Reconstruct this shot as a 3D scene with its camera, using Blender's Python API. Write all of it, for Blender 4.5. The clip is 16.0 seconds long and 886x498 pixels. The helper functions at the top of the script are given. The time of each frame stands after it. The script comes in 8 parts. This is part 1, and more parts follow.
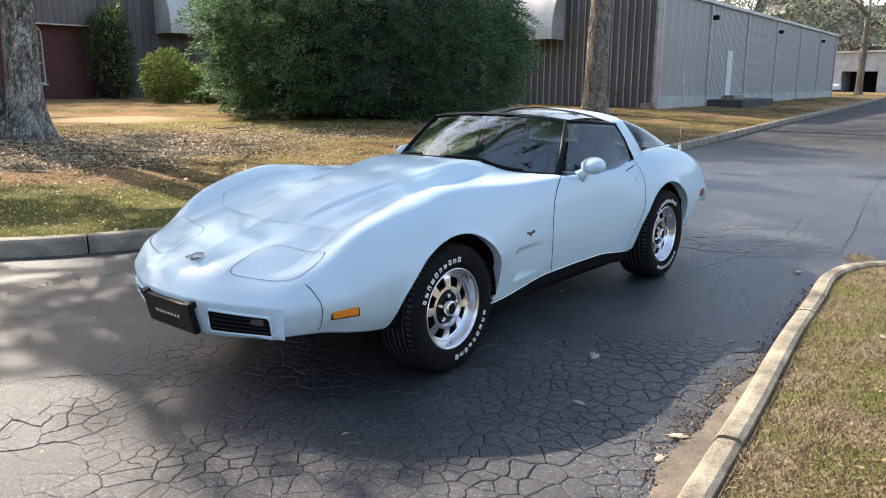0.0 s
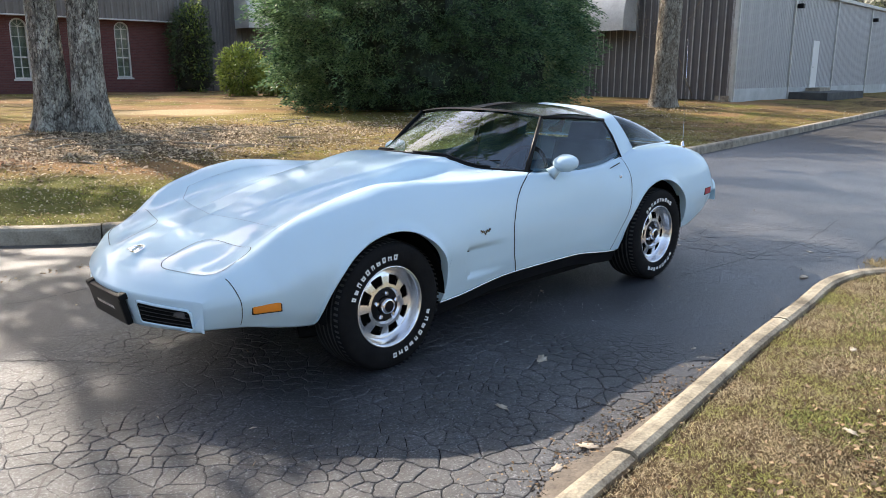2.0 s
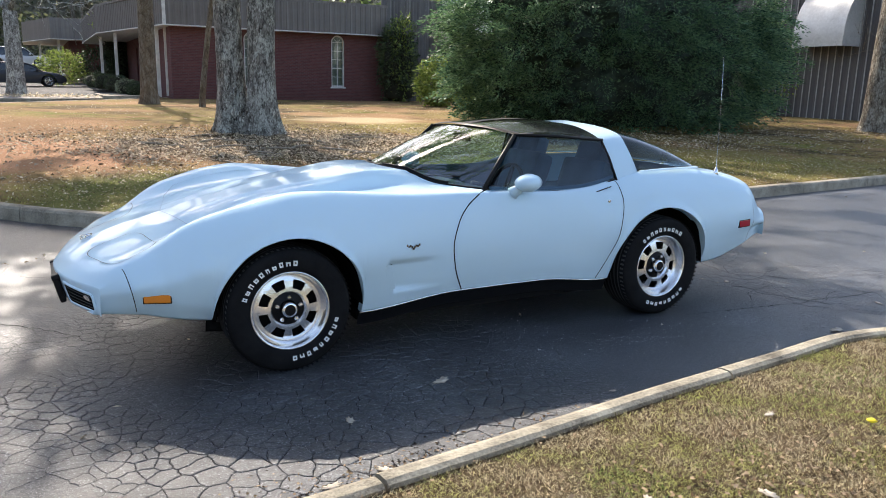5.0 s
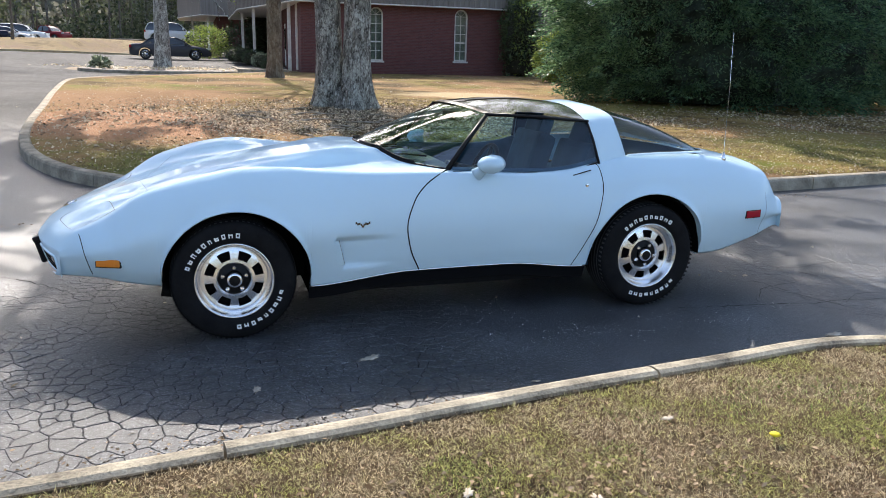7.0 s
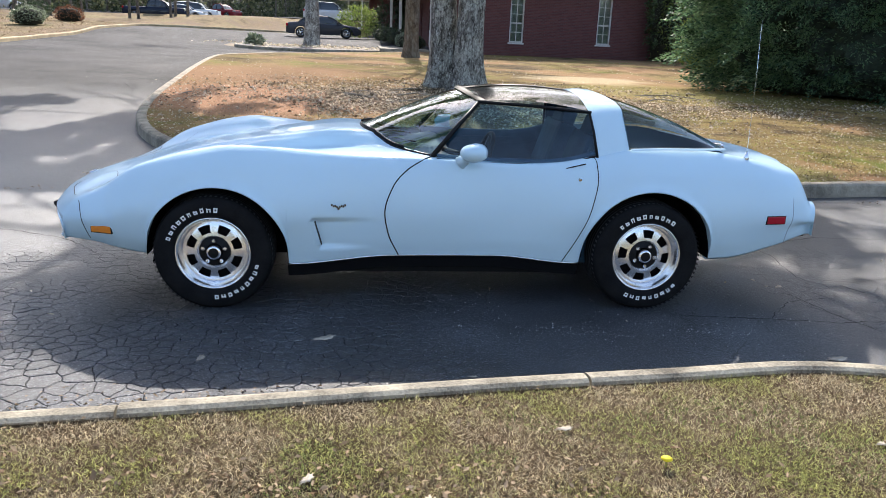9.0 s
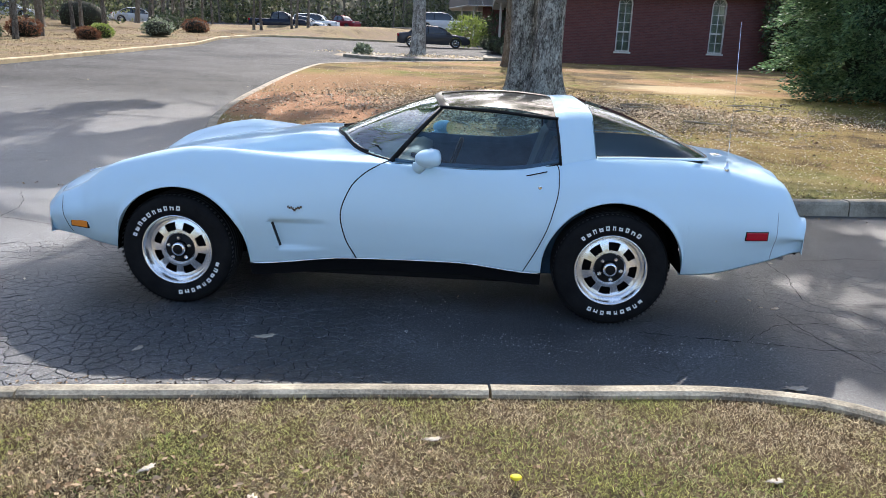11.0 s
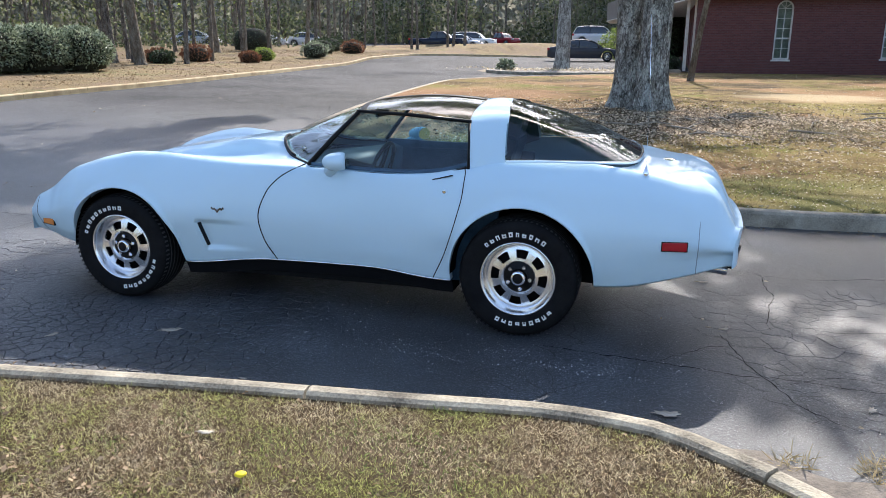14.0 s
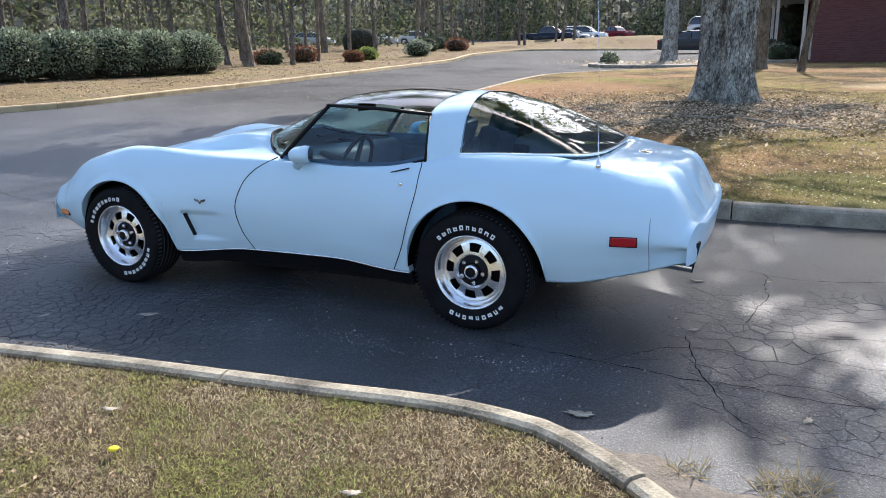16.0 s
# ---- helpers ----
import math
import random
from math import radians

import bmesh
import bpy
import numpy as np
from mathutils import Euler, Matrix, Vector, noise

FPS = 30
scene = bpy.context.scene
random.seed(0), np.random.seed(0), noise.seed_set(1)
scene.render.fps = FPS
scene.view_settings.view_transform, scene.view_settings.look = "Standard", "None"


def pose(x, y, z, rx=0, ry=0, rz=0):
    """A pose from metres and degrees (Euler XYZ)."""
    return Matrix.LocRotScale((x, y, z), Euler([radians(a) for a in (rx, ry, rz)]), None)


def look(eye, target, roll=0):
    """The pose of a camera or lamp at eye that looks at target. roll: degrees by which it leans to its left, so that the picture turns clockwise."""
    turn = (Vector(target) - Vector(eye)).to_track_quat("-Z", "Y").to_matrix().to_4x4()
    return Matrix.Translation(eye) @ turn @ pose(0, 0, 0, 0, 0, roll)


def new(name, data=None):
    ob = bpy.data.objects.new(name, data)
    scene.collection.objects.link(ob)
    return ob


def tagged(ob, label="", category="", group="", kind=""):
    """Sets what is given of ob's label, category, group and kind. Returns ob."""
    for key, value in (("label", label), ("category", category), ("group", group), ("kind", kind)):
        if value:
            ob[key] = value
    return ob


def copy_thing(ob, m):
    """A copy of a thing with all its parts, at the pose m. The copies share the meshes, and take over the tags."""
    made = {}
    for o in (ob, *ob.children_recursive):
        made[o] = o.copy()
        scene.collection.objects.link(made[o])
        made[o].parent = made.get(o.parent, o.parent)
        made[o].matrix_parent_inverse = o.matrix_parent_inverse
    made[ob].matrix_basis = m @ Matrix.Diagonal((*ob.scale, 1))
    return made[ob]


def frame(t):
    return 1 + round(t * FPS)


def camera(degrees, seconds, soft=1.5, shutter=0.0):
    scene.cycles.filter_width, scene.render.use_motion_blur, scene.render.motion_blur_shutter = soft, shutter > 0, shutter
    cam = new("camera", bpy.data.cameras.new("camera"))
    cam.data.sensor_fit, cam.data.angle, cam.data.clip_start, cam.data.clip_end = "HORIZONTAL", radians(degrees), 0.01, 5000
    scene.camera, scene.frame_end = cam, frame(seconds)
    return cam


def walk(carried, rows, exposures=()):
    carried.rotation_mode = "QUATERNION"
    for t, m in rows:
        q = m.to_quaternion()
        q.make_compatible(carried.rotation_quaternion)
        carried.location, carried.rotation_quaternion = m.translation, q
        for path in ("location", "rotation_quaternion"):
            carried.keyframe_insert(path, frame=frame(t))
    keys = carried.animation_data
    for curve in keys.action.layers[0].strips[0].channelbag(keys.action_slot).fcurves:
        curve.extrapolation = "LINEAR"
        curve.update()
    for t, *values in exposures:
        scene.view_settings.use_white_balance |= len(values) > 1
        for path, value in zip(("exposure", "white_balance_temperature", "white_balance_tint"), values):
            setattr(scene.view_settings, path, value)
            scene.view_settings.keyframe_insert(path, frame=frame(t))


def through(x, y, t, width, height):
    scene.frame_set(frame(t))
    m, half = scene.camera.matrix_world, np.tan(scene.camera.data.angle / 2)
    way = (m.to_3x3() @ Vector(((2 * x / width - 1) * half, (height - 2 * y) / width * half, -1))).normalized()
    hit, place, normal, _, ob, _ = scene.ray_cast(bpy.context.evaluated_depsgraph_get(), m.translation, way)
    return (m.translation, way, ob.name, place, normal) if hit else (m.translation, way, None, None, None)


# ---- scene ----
cam = camera(60.6, 16.0, soft=0.45)
PATH = [
    (0, (-4.049, -3.084, 1.419), (-2.544, -1.839, 0.99), 0.2),
    (0.5, (-3.941, -3.106, 1.415), (-2.459, -1.839, 0.972), -0.1),
    (1, (-3.802, -3.184, 1.419), (-2.348, -1.885, 0.97), -0.3),
    (1.5, (-3.657, -3.402, 1.413), (-2.245, -2.058, 0.963), -0.3),
    (2, (-3.545, -3.567, 1.437), (-2.186, -2.17, 0.989), 0.0),
    (2.5, (-3.373, -3.671, 1.43), (-2.077, -2.215, 0.983), 0.4),
    (3, (-3.208, -3.88, 1.436), (-1.98, -2.367, 0.987), 0.8),
    (3.5, (-2.996, -4.114, 1.443), (-1.843, -2.543, 0.995), 1.0),
    (4, (-2.772, -4.191, 1.437), (-1.697, -2.563, 0.998), 1.0),
    (4.2, (-2.685, -4.241, 1.447), (-1.642, -2.59, 1.016), 1.0),
    (6.3, (-1.656, -4.753, 1.467), (-0.944, -2.939, 1.016), 1.4),
    (6.5, (-1.571, -4.791, 1.481), (-0.891, -2.968, 1.019), 1.4),
    (7, (-1.368, -4.819, 1.499), (-0.778, -2.972, 1.009), 1.4),
    (7.5, (-1.136, -4.893, 1.52), (-0.64, -3.025, 1.005), 1.4),
    (8, (-0.857, -4.978, 1.538), (-0.455, -3.093, 1.003), 1.6),
    (8.2, (-0.776, -4.977, 1.535), (-0.414, -3.086, 0.996), 1.8),
    (10.3, (0.134, -4.968, 1.582), (0.149, -3.044, 1.035), 2.3),
    (10.5, (0.215, -4.966, 1.565), (0.199, -3.038, 1.03), 2.2),
    (11, (0.465, -4.973, 1.556), (0.385, -3.048, 1.022), 2.1),
    (11.5, (0.666, -4.923, 1.538), (0.518, -3.0, 1.007), 1.9),
    (12, (0.881, -4.869, 1.545), (0.666, -2.953, 1.013), 1.7),
    (12.5, (1.167, -4.885, 1.535), (0.875, -2.978, 1.007), 1.4),
    (13, (1.378, -4.785, 1.517), (1.006, -2.89, 0.999), 1.1),
    (13.5, (1.584, -4.708, 1.521), (1.138, -2.826, 1.013), 0.8),
    (14, (1.886, -4.711, 1.51), (1.377, -2.843, 1.007), 0.3),
    (14.5, (2.068, -4.62, 1.492), (1.503, -2.769, 0.987), -0.2),
    (15, (2.249, -4.518, 1.488), (1.622, -2.689, 0.977), -0.7),
    (15.5, (2.517, -4.488, 1.483), (1.815, -2.687, 0.969), -1.1),
    (16, (2.703, -4.429, 1.483), (1.912, -2.664, 0.974), -1.1),
]
walk(cam, [(t, look(eye, target, roll)) for t, eye, target, roll in PATH], [(0, 1.74, 7500, 14), (7, 1.68, 6900, 13), (16, 1.65, 6500, 13)])

# ---- light: clear winter sun behind the far lawn ----
SUN_ELEV, SUN_AZ = 38.0, 3.0
world = bpy.data.worlds.new("sky")
scene.world = world
world.use_nodes = True
wn = world.node_tree
sky = wn.nodes.new("ShaderNodeTexSky")
sky.sky_type, sky.sun_disc = "NISHITA", False
sky.sun_elevation, sky.sun_rotation = radians(SUN_ELEV), radians(SUN_AZ)
sky.air_density, sky.dust_density, sky.ozone_density = 1.0, 1.5, 1.0
wn.links.new(sky.outputs[0], wn.nodes["Background"].inputs[0])
wn.nodes["Background"].inputs[1].default_value = 0.132
sun_lamp = bpy.data.lights.new("sun", "SUN")
sun_lamp.energy, sun_lamp.angle, sun_lamp.color = 2.6, radians(0.55), (1.0, 0.965, 0.905)
sun = new("sun", sun_lamp)
sa, se = radians(SUN_AZ), radians(SUN_ELEV)
sun.matrix_world = look((60 * math.sin(sa) * math.cos(se), 60 * math.cos(sa) * math.cos(se), 60 * math.sin(se)), (0, 0, 0))


# ---- helpers for building ----
RNG = np.random.default_rng(7)


def sm(a, b, v):
    v = np.clip((np.asarray(v, float) - a) / (b - a), 0, 1)
    return v * v * (3 - 2 * v)


def H(x, y):
    """Height of the paved ground, which climbs gently away from the road."""
    x, y = np.asarray(x, float), np.asarray(y, float)
    return 0.30 * sm(3, 14, y) + 0.016 * np.maximum(0, y - 14) + 0.02 * np.maximum(0, -4 - np.maximum(x, -40)) * sm(2, 8, y) + 0.2 * sm(33, 39, y) + 0.8 * sm(51.5, 59, y) * sm(-20, -9, x) + 0.1 * sm(85, 110, y)


def nodes(m):
    m.use_nodes = True
    return m.node_tree, m.node_tree.nodes["Principled BSDF"]


def ramp(nt, src, stops):
    r = nt.nodes.new("ShaderNodeValToRGB")
    while len(r.color_ramp.elements) < len(stops):
        r.color_ramp.elements.new(0.5)
    for e, (p, c) in zip(r.color_ramp.elements, stops):
        e.position, e.color = p, (*c, 1) if len(c) == 3 else c
    nt.links.new(src, r.inputs[0])
    return r.outputs[0]


def coords(nt, space="Object", scale=(1, 1, 1)):
    tc = nt.nodes.new("ShaderNodeTexCoord")
    mp = nt.nodes.new("ShaderNodeMapping")
    mp.inputs["Scale"].default_value = scale
    nt.links.new(tc.outputs[space], mp.inputs[0])
    return mp.outputs[0]


def tex_noise(nt, vec, scale, detail=4, rough=0.6):
    n = nt.nodes.new("ShaderNodeTexNoise")
    n.inputs["Scale"].default_value, n.inputs["Detail"].default_value, n.inputs["Roughness"].default_value = scale, detail, rough
    nt.links.new(vec, n.inputs["Vector"])
    return n.outputs["Fac"]


def mix(nt, fac, a, b, mode="MIX"):
    n = nt.nodes.new("ShaderNodeMix")
    n.data_type, n.blend_type = "RGBA", mode
    for socket, v in ((n.inputs[0], fac), (n.inputs[6], a), (n.inputs[7], b)):
        if hasattr(v, "is_linked"):
            nt.links.new(v, socket)
        else:
            socket.default_value = v if isinstance(v, (int, float)) else (*v, 1)
    return n.outputs[2]


def calc(nt, op, a, b=0.0):
    n = nt.nodes.new("ShaderNodeMath")
    n.operation = op
    for socket, v in ((n.inputs[0], a), (n.inputs[1], b)):
        if hasattr(v, "is_linked"):
            nt.links.new(v, socket)
        else:
            socket.default_value = v
    return n.outputs[0]


def bump(nt, bsdf, height, strength, dist=0.01):
    b = nt.nodes.new("ShaderNodeBump")
    b.inputs["Strength"].default_value, b.inputs["Distance"].default_value = strength, dist
    nt.links.new(height, b.inputs["Height"])
    nt.links.new(b.outputs[0], bsdf.inputs["Normal"])


def surf(name, c1, c2, scale=8.0, rough=0.7, metal=0.0, fine=60.0, relief=0.15, stretch=(1, 1, 1), space="Object", spec=0.5):
    """A surface whose colour wanders between two tones at two sizes, with fine relief."""
    m = bpy.data.materials.new(name)
    nt, p = nodes(m)
    v = coords(nt, space, stretch)
    big, small = tex_noise(nt, v, scale), tex_noise(nt, v, fine, 3)
    col = ramp(nt, calc(nt, "ADD", calc(nt, "MULTIPLY", big, 0.7), calc(nt, "MULTIPLY", small, 0.3)), [(0.35, c1), (0.65, c2)])
    nt.links.new(col, p.inputs["Base Color"])
    p.inputs["Roughness"].default_value, p.inputs["Metallic"].default_value = rough, metal
    p.inputs["Specular IOR Level"].default_value = spec
    if relief:
        bump(nt, p, small, relief, 0.01)
    return m


def plain(name, c, rough=0.5, metal=0.0, coat=0.0, spec=0.5):
    m = bpy.data.materials.new(name)
    nt, p = nodes(m)
    v = coords(nt)
    n = tex_noise(nt, v, 40, 3)
    nt.links.new(mix(nt, n, [q * 0.9 for q in c], [min(1, q * 1.08) for q in c]), p.inputs["Base Color"])
    p.inputs["Roughness"].default_value, p.inputs["Metallic"].default_value, p.inputs["Coat Weight"].default_value = rough, metal, coat
    p.inputs["Specular IOR Level"].default_value = spec
    return m


def smooth_mesh(me, on=True):
    me.polygons.foreach_set("use_smooth", [on] * len(me.polygons))
    return me


def np_mesh(name, verts, faces, material=None, smooth=False):
    me = bpy.data.meshes.new(name)
    me.from_pydata(np.asarray(verts, float).tolist(), [], faces if isinstance(faces, list) else np.asarray(faces).tolist())
    if material:
        me.materials.append(material)
    smooth_mesh(me, smooth)
    me.update()
    return me


def part(name, me, parent, label="", material=None, m=None):
    """Links a mesh or bmesh as one object under a thing or a part."""
    if isinstance(me, bmesh.types.BMesh):
        bm, me = me, bpy.data.meshes.new(name)
        bm.to_mesh(me)
        bm.free()
    if material and not me.materials:
        me.materials.append(material)
    ob = new(name, me)
    ob.parent = parent
    if m is not None:
        ob.matrix_local = m
    return tagged(ob, label)


def thing(name, label, category, m=None, group="", kind=""):
    ob = new(name)
    if m is not None:
        ob.matrix_world = m
    return tagged(ob, label, category, group, kind)


def face_out(me, ref):
    """Turns a sheet's faces so that they look away from a point inside."""
    me.update()
    if sum((p.center - Vector(ref)).dot(p.normal) * p.area for p in me.polygons) < 0:
        me.flip_normals()
    return me


def single(name, me, label, category, m=None, group="", kind="", material=None):
    ob = part(name, me, None, "", material, m)
    return tagged(ob, label, category, group, kind)


def box(bm, lo, hi, bevel=0.0, m=None):
    """A box between two corners, with bevelled edges where asked."""
    vs = [bm.verts.new((x, y, z)) for x in (lo[0], hi[0]) for y in (lo[1], hi[1]) for z in (lo[2], hi[2])]
    fs = [bm.faces.new([vs[i] for i in q]) for q in ((0, 1, 3, 2), (4, 6, 7, 5), (0, 4, 5, 1), (2, 3, 7, 6), (0, 2, 6, 4), (1, 5, 7, 3))]
    if bevel:
        es = list({e for f in fs for e in f.edges})
        made = bmesh.ops.bevel(bm, geom=es, offset=bevel, segments=2, affect="EDGES", profile=0.6)
        vs = list({v for f in made["faces"] for v in f.verts} | {v for v in vs if v.is_valid})
    if m is not None:
        bmesh.ops.transform(bm, matrix=m, verts=vs)


def boxes(*items, bevel=0.0):
    bm = bmesh.new()
    for lo, hi in items:
        box(bm, lo, hi, bevel)
    return bm


def tube_np(pts, radii, n=8, cap=True):
    """Verts and faces of a tapered tube along points."""
    pts = np.asarray(pts, float)
    d = np.gradient(pts, axis=0)
    d /= np.linalg.norm(d, axis=1)[:, None] + 1e-9
    ref = np.where(np.abs(d[:, 2:3]) > 0.9, np.array([[1.0, 0, 0]]), np.array([[0, 0, 1.0]]))
    a = np.cross(d, ref)
    for i in range(1, len(a)):
        if np.dot(a[i], a[i - 1]) < 0:
            a[i] = -a[i]
    a /= np.linalg.norm(a, axis=1)[:, None] + 1e-9
    b = np.cross(d, a)
    th = np.linspace(0, 2 * np.pi, n, endpoint=False)
    v = pts[:, None, :] + np.asarray(radii)[:, None, None] * (np.cos(th)[None, :, None] * a[:, None, :] + np.sin(th)[None, :, None] * b[:, None, :])
    f = []
    for i in range(len(pts) - 1):
        for j in range(n):
            f.append([i * n + j, i * n + (j + 1) % n, (i + 1) * n + (j + 1) % n, (i + 1) * n + j])
    if cap:
        f.append(list(range(n - 1, -1, -1)))
        f.append([(len(pts) - 1) * n + j for j in range(n)])
    return v.reshape(-1, 3), f


class Pile:
    """Collects pieces of geometry into one mesh."""

    def __init__(self):
        self.v, self.f, self.n = [], [], 0

    def add(self, v, f):
        self.v.append(np.asarray(v, float))
        self.f += [[i + self.n for i in q] for q in f]
        self.n += len(v)

    def tube(self, pts, radii, n=8):
        self.add(*tube_np(pts, radii, n))

    def prune(self, keep):
        """Leaves out faces whose centre fails the test."""
        v = np.concatenate(self.v)
        self.f = [q for q in self.f if keep(v[q].mean(0))]

    def mesh(self, name, material, smooth=True):
        return np_mesh(name, np.concatenate(self.v), self.f, material, smooth)


def curve(xs, ys):
    """A smooth curve through points that never overshoots them."""
    xs, ys = np.asarray(xs, float), np.asarray(ys, float)
    h, d = np.diff(xs), np.diff(ys) / np.diff(xs)
    g = np.zeros_like(ys)
    g[0], g[-1] = d[0], d[-1]
    for i in range(1, len(xs) - 1):
        if d[i - 1] * d[i] > 0:
            w1, w2 = 2 * h[i] + h[i - 1], h[i] + 2 * h[i - 1]
            g[i] = (w1 + w2) / (w1 / d[i - 1] + w2 / d[i])

    def at(x):
        x = np.clip(np.asarray(x, float), xs[0], xs[-1])
        i = np.clip(np.searchsorted(xs, x) - 1, 0, len(xs) - 2)
        t = (x - xs[i]) / h[i]
        return (ys[i] * (1 + 2 * t) * (1 - t) ** 2 + h[i] * g[i] * t * (1 - t) ** 2 + ys[i + 1] * t * t * (3 - 2 * t) + h[i] * g[i + 1] * t * t * (t - 1))

    return at


def spline(pts, step=0.3):
    """Evenly spaced points along a smooth line through plan points."""
    p = np.asarray(pts, float)
    t = np.concatenate([[0], np.cumsum(np.linalg.norm(np.diff(p, axis=0), axis=1))])
    u = np.linspace(0, t[-1], max(2, int(t[-1] / step) + 1))
    return np.stack([curve(t, p[:, k])(u) for k in range(p.shape[1])], 1)


def revolve(profile, n=32, axis="y"):
    """Verts and faces of a profile of (radius, along) turned about an axis."""
    pr = np.asarray(profile, float)
    th = np.linspace(0, 2 * np.pi, n, endpoint=False)
    c, s = np.cos(th), np.sin(th)
    rr, al = pr[:, 0][:, None], np.repeat(pr[:, 1][:, None], n, 1)
    v = {"y": np.stack([rr * c, al, rr * s], -1), "z": np.stack([rr * c, rr * s, al], -1), "x": np.stack([al, rr * c, rr * s], -1)}[axis]
    f = [[i * n + j, i * n + (j + 1) % n, (i + 1) * n + (j + 1) % n, (i + 1) * n + j] for i in range(len(pr) - 1) for j in range(n)]
    return v.reshape(-1, 3), f


# ---- materials ----
def asphalt_material():
    m = bpy.data.materials.new("cracked asphalt")
    nt, p = nodes(m)
    v = coords(nt)
    wob = nt.nodes.new("ShaderNodeTexNoise")
    wob.inputs["Scale"].default_value, wob.inputs["Detail"].default_value = 4.0, 7
    nt.links.new(v, wob.inputs["Vector"])
    off = nt.nodes.new("ShaderNodeVectorMath")
    off.operation = "MULTIPLY_ADD"
    nt.links.new(wob.outputs["Color"], off.inputs[0])
    off.inputs[1].default_value = (0.14, 0.14, 0.0)
    nt.links.new(v, off.inputs[2])
    cracks = []
    for scale, width in ((11.5, 0.034), (4.2, 0.013), (0.75, 0.0040)):
        vor = nt.nodes.new("ShaderNodeTexVoronoi")
        vor.feature, vor.voronoi_dimensions = "DISTANCE_TO_EDGE", "2D"
        vor.inputs["Scale"].default_value = scale
        nt.links.new(off.outputs[0], vor.inputs["Vector"])
        w = calc(nt, "MULTIPLY", tex_noise(nt, v, scale * 1.5, 3), width * 2)
        cracks.append(calc(nt, "LESS_THAN", vor.outputs["Distance"], w))
    # the fine net of cracks lies in worn fields, the long cracks run everywhere
    field = nt.nodes.new("ShaderNodeValToRGB")
    field.color_ramp.elements[0].position, field.color_ramp.elements[1].position = 0.58, 0.62
    nt.links.new(tex_noise(nt, v, 0.33, 2), field.inputs[0])
    sep = nt.nodes.new("ShaderNodeSeparateXYZ")
    nt.links.new(v, sep.inputs[0])
    worn = calc(nt, "MULTIPLY", calc(nt, "MULTIPLY", field.outputs[0], calc(nt, "LESS_THAN", sep.outputs[1], 6.0)), calc(nt, "GREATER_THAN", calc(nt, "ABSOLUTE", calc(nt, "ADD", sep.outputs[0], 0.4)), 4.6))
    fine = calc(nt, "MULTIPLY", calc(nt, "MULTIPLY", cracks[0], worn), calc(nt, "GREATER_THAN", tex_noise(nt, v, 6.0, 3), 0.43))
    mid = calc(nt, "MULTIPLY", cracks[1], calc(nt, "GREATER_THAN", tex_noise(nt, v, 0.9, 3), 0.55))
    long = calc(nt, "MULTIPLY", calc(nt, "MULTIPLY", cracks[2], calc(nt, "GREATER_THAN", calc(nt, "MAXIMUM", calc(nt, "ABSOLUTE", sep.outputs[0]), calc(nt, "ADD", sep.outputs[1], 1.0)), 2.1)), calc(nt, "GREATER_THAN", tex_noise(nt, v, 0.8, 3), 0.47))
    crack = calc(nt, "MINIMUM", calc(nt, "ADD", calc(nt, "ADD", fine, mid), long), 1.0)
    grit = tex_noise(nt, v, 150, 4, 0.85)
    coarse = tex_noise(nt, v, 55, 3, 0.7)
    broad = tex_noise(nt, v, 0.8, 5, 0.65)
    col = ramp(nt, calc(nt, "ADD", calc(nt, "ADD", calc(nt, "MULTIPLY", broad, 0.32), calc(nt, "MULTIPLY", coarse, 0.32)), calc(nt, "MULTIPLY", grit, 0.32)), [(0.37, (0.010, 0.0105, 0.0125)), (0.485, (0.0295, 0.0315, 0.0355)), (0.60, (0.154, 0.162, 0.175))])
    # paler far paving: brightness of the sunlit drive and road put into the colour
    far_pale = calc(nt, "MULTIPLY", calc(nt, "MINIMUM", calc(nt, "MAXIMUM", calc(nt, "MULTIPLY", calc(nt, "MAXIMUM", calc(nt, "SUBTRACT", sep.outputs[1], 3.0), calc(nt, "SUBTRACT", sep.outputs[0], 8.0)), 0.12), 0.0), 1.0), 0.8)
    col = mix(nt, far_pale, col, ramp(nt, calc(nt, "ADD", calc(nt, "MULTIPLY", tex_noise(nt, v, 0.35, 4), 0.7), calc(nt, "MULTIPLY", grit, 0.3)), [(0.38, (0.044, 0.043, 0.042)), (0.60, (0.092, 0.089, 0.085))]))
    col = mix(nt, calc(nt, "MULTIPLY", calc(nt, "GREATER_THAN", tex_noise(nt, v, 110, 1), 0.655), 0.7), col, (0.275, 0.285, 0.30))
    col = mix(nt, crack, col, (0.006, 0.006, 0.006))
    nt.links.new(col, p.inputs["Base Color"])
    nt.links.new(calc(nt, "ADD", ramp(nt, broad, [(0.3, (0.36, 0.36, 0.36)), (0.7, (0.50, 0.50, 0.50))]), calc(nt, "MULTIPLY", far_pale, 0.45)), p.inputs["Roughness"])
    nt.links.new(calc(nt, "SUBTRACT", 0.72, calc(nt, "MULTIPLY", far_pale, 0.83)), p.inputs["Specular IOR Level"])
    bump(nt, p, calc(nt, "SUBTRACT", calc(nt, "ADD", calc(nt, "MULTIPLY", grit, 0.5), calc(nt, "MULTIPLY", coarse, 0.5)), crack), 0.8, 0.010)
    return m


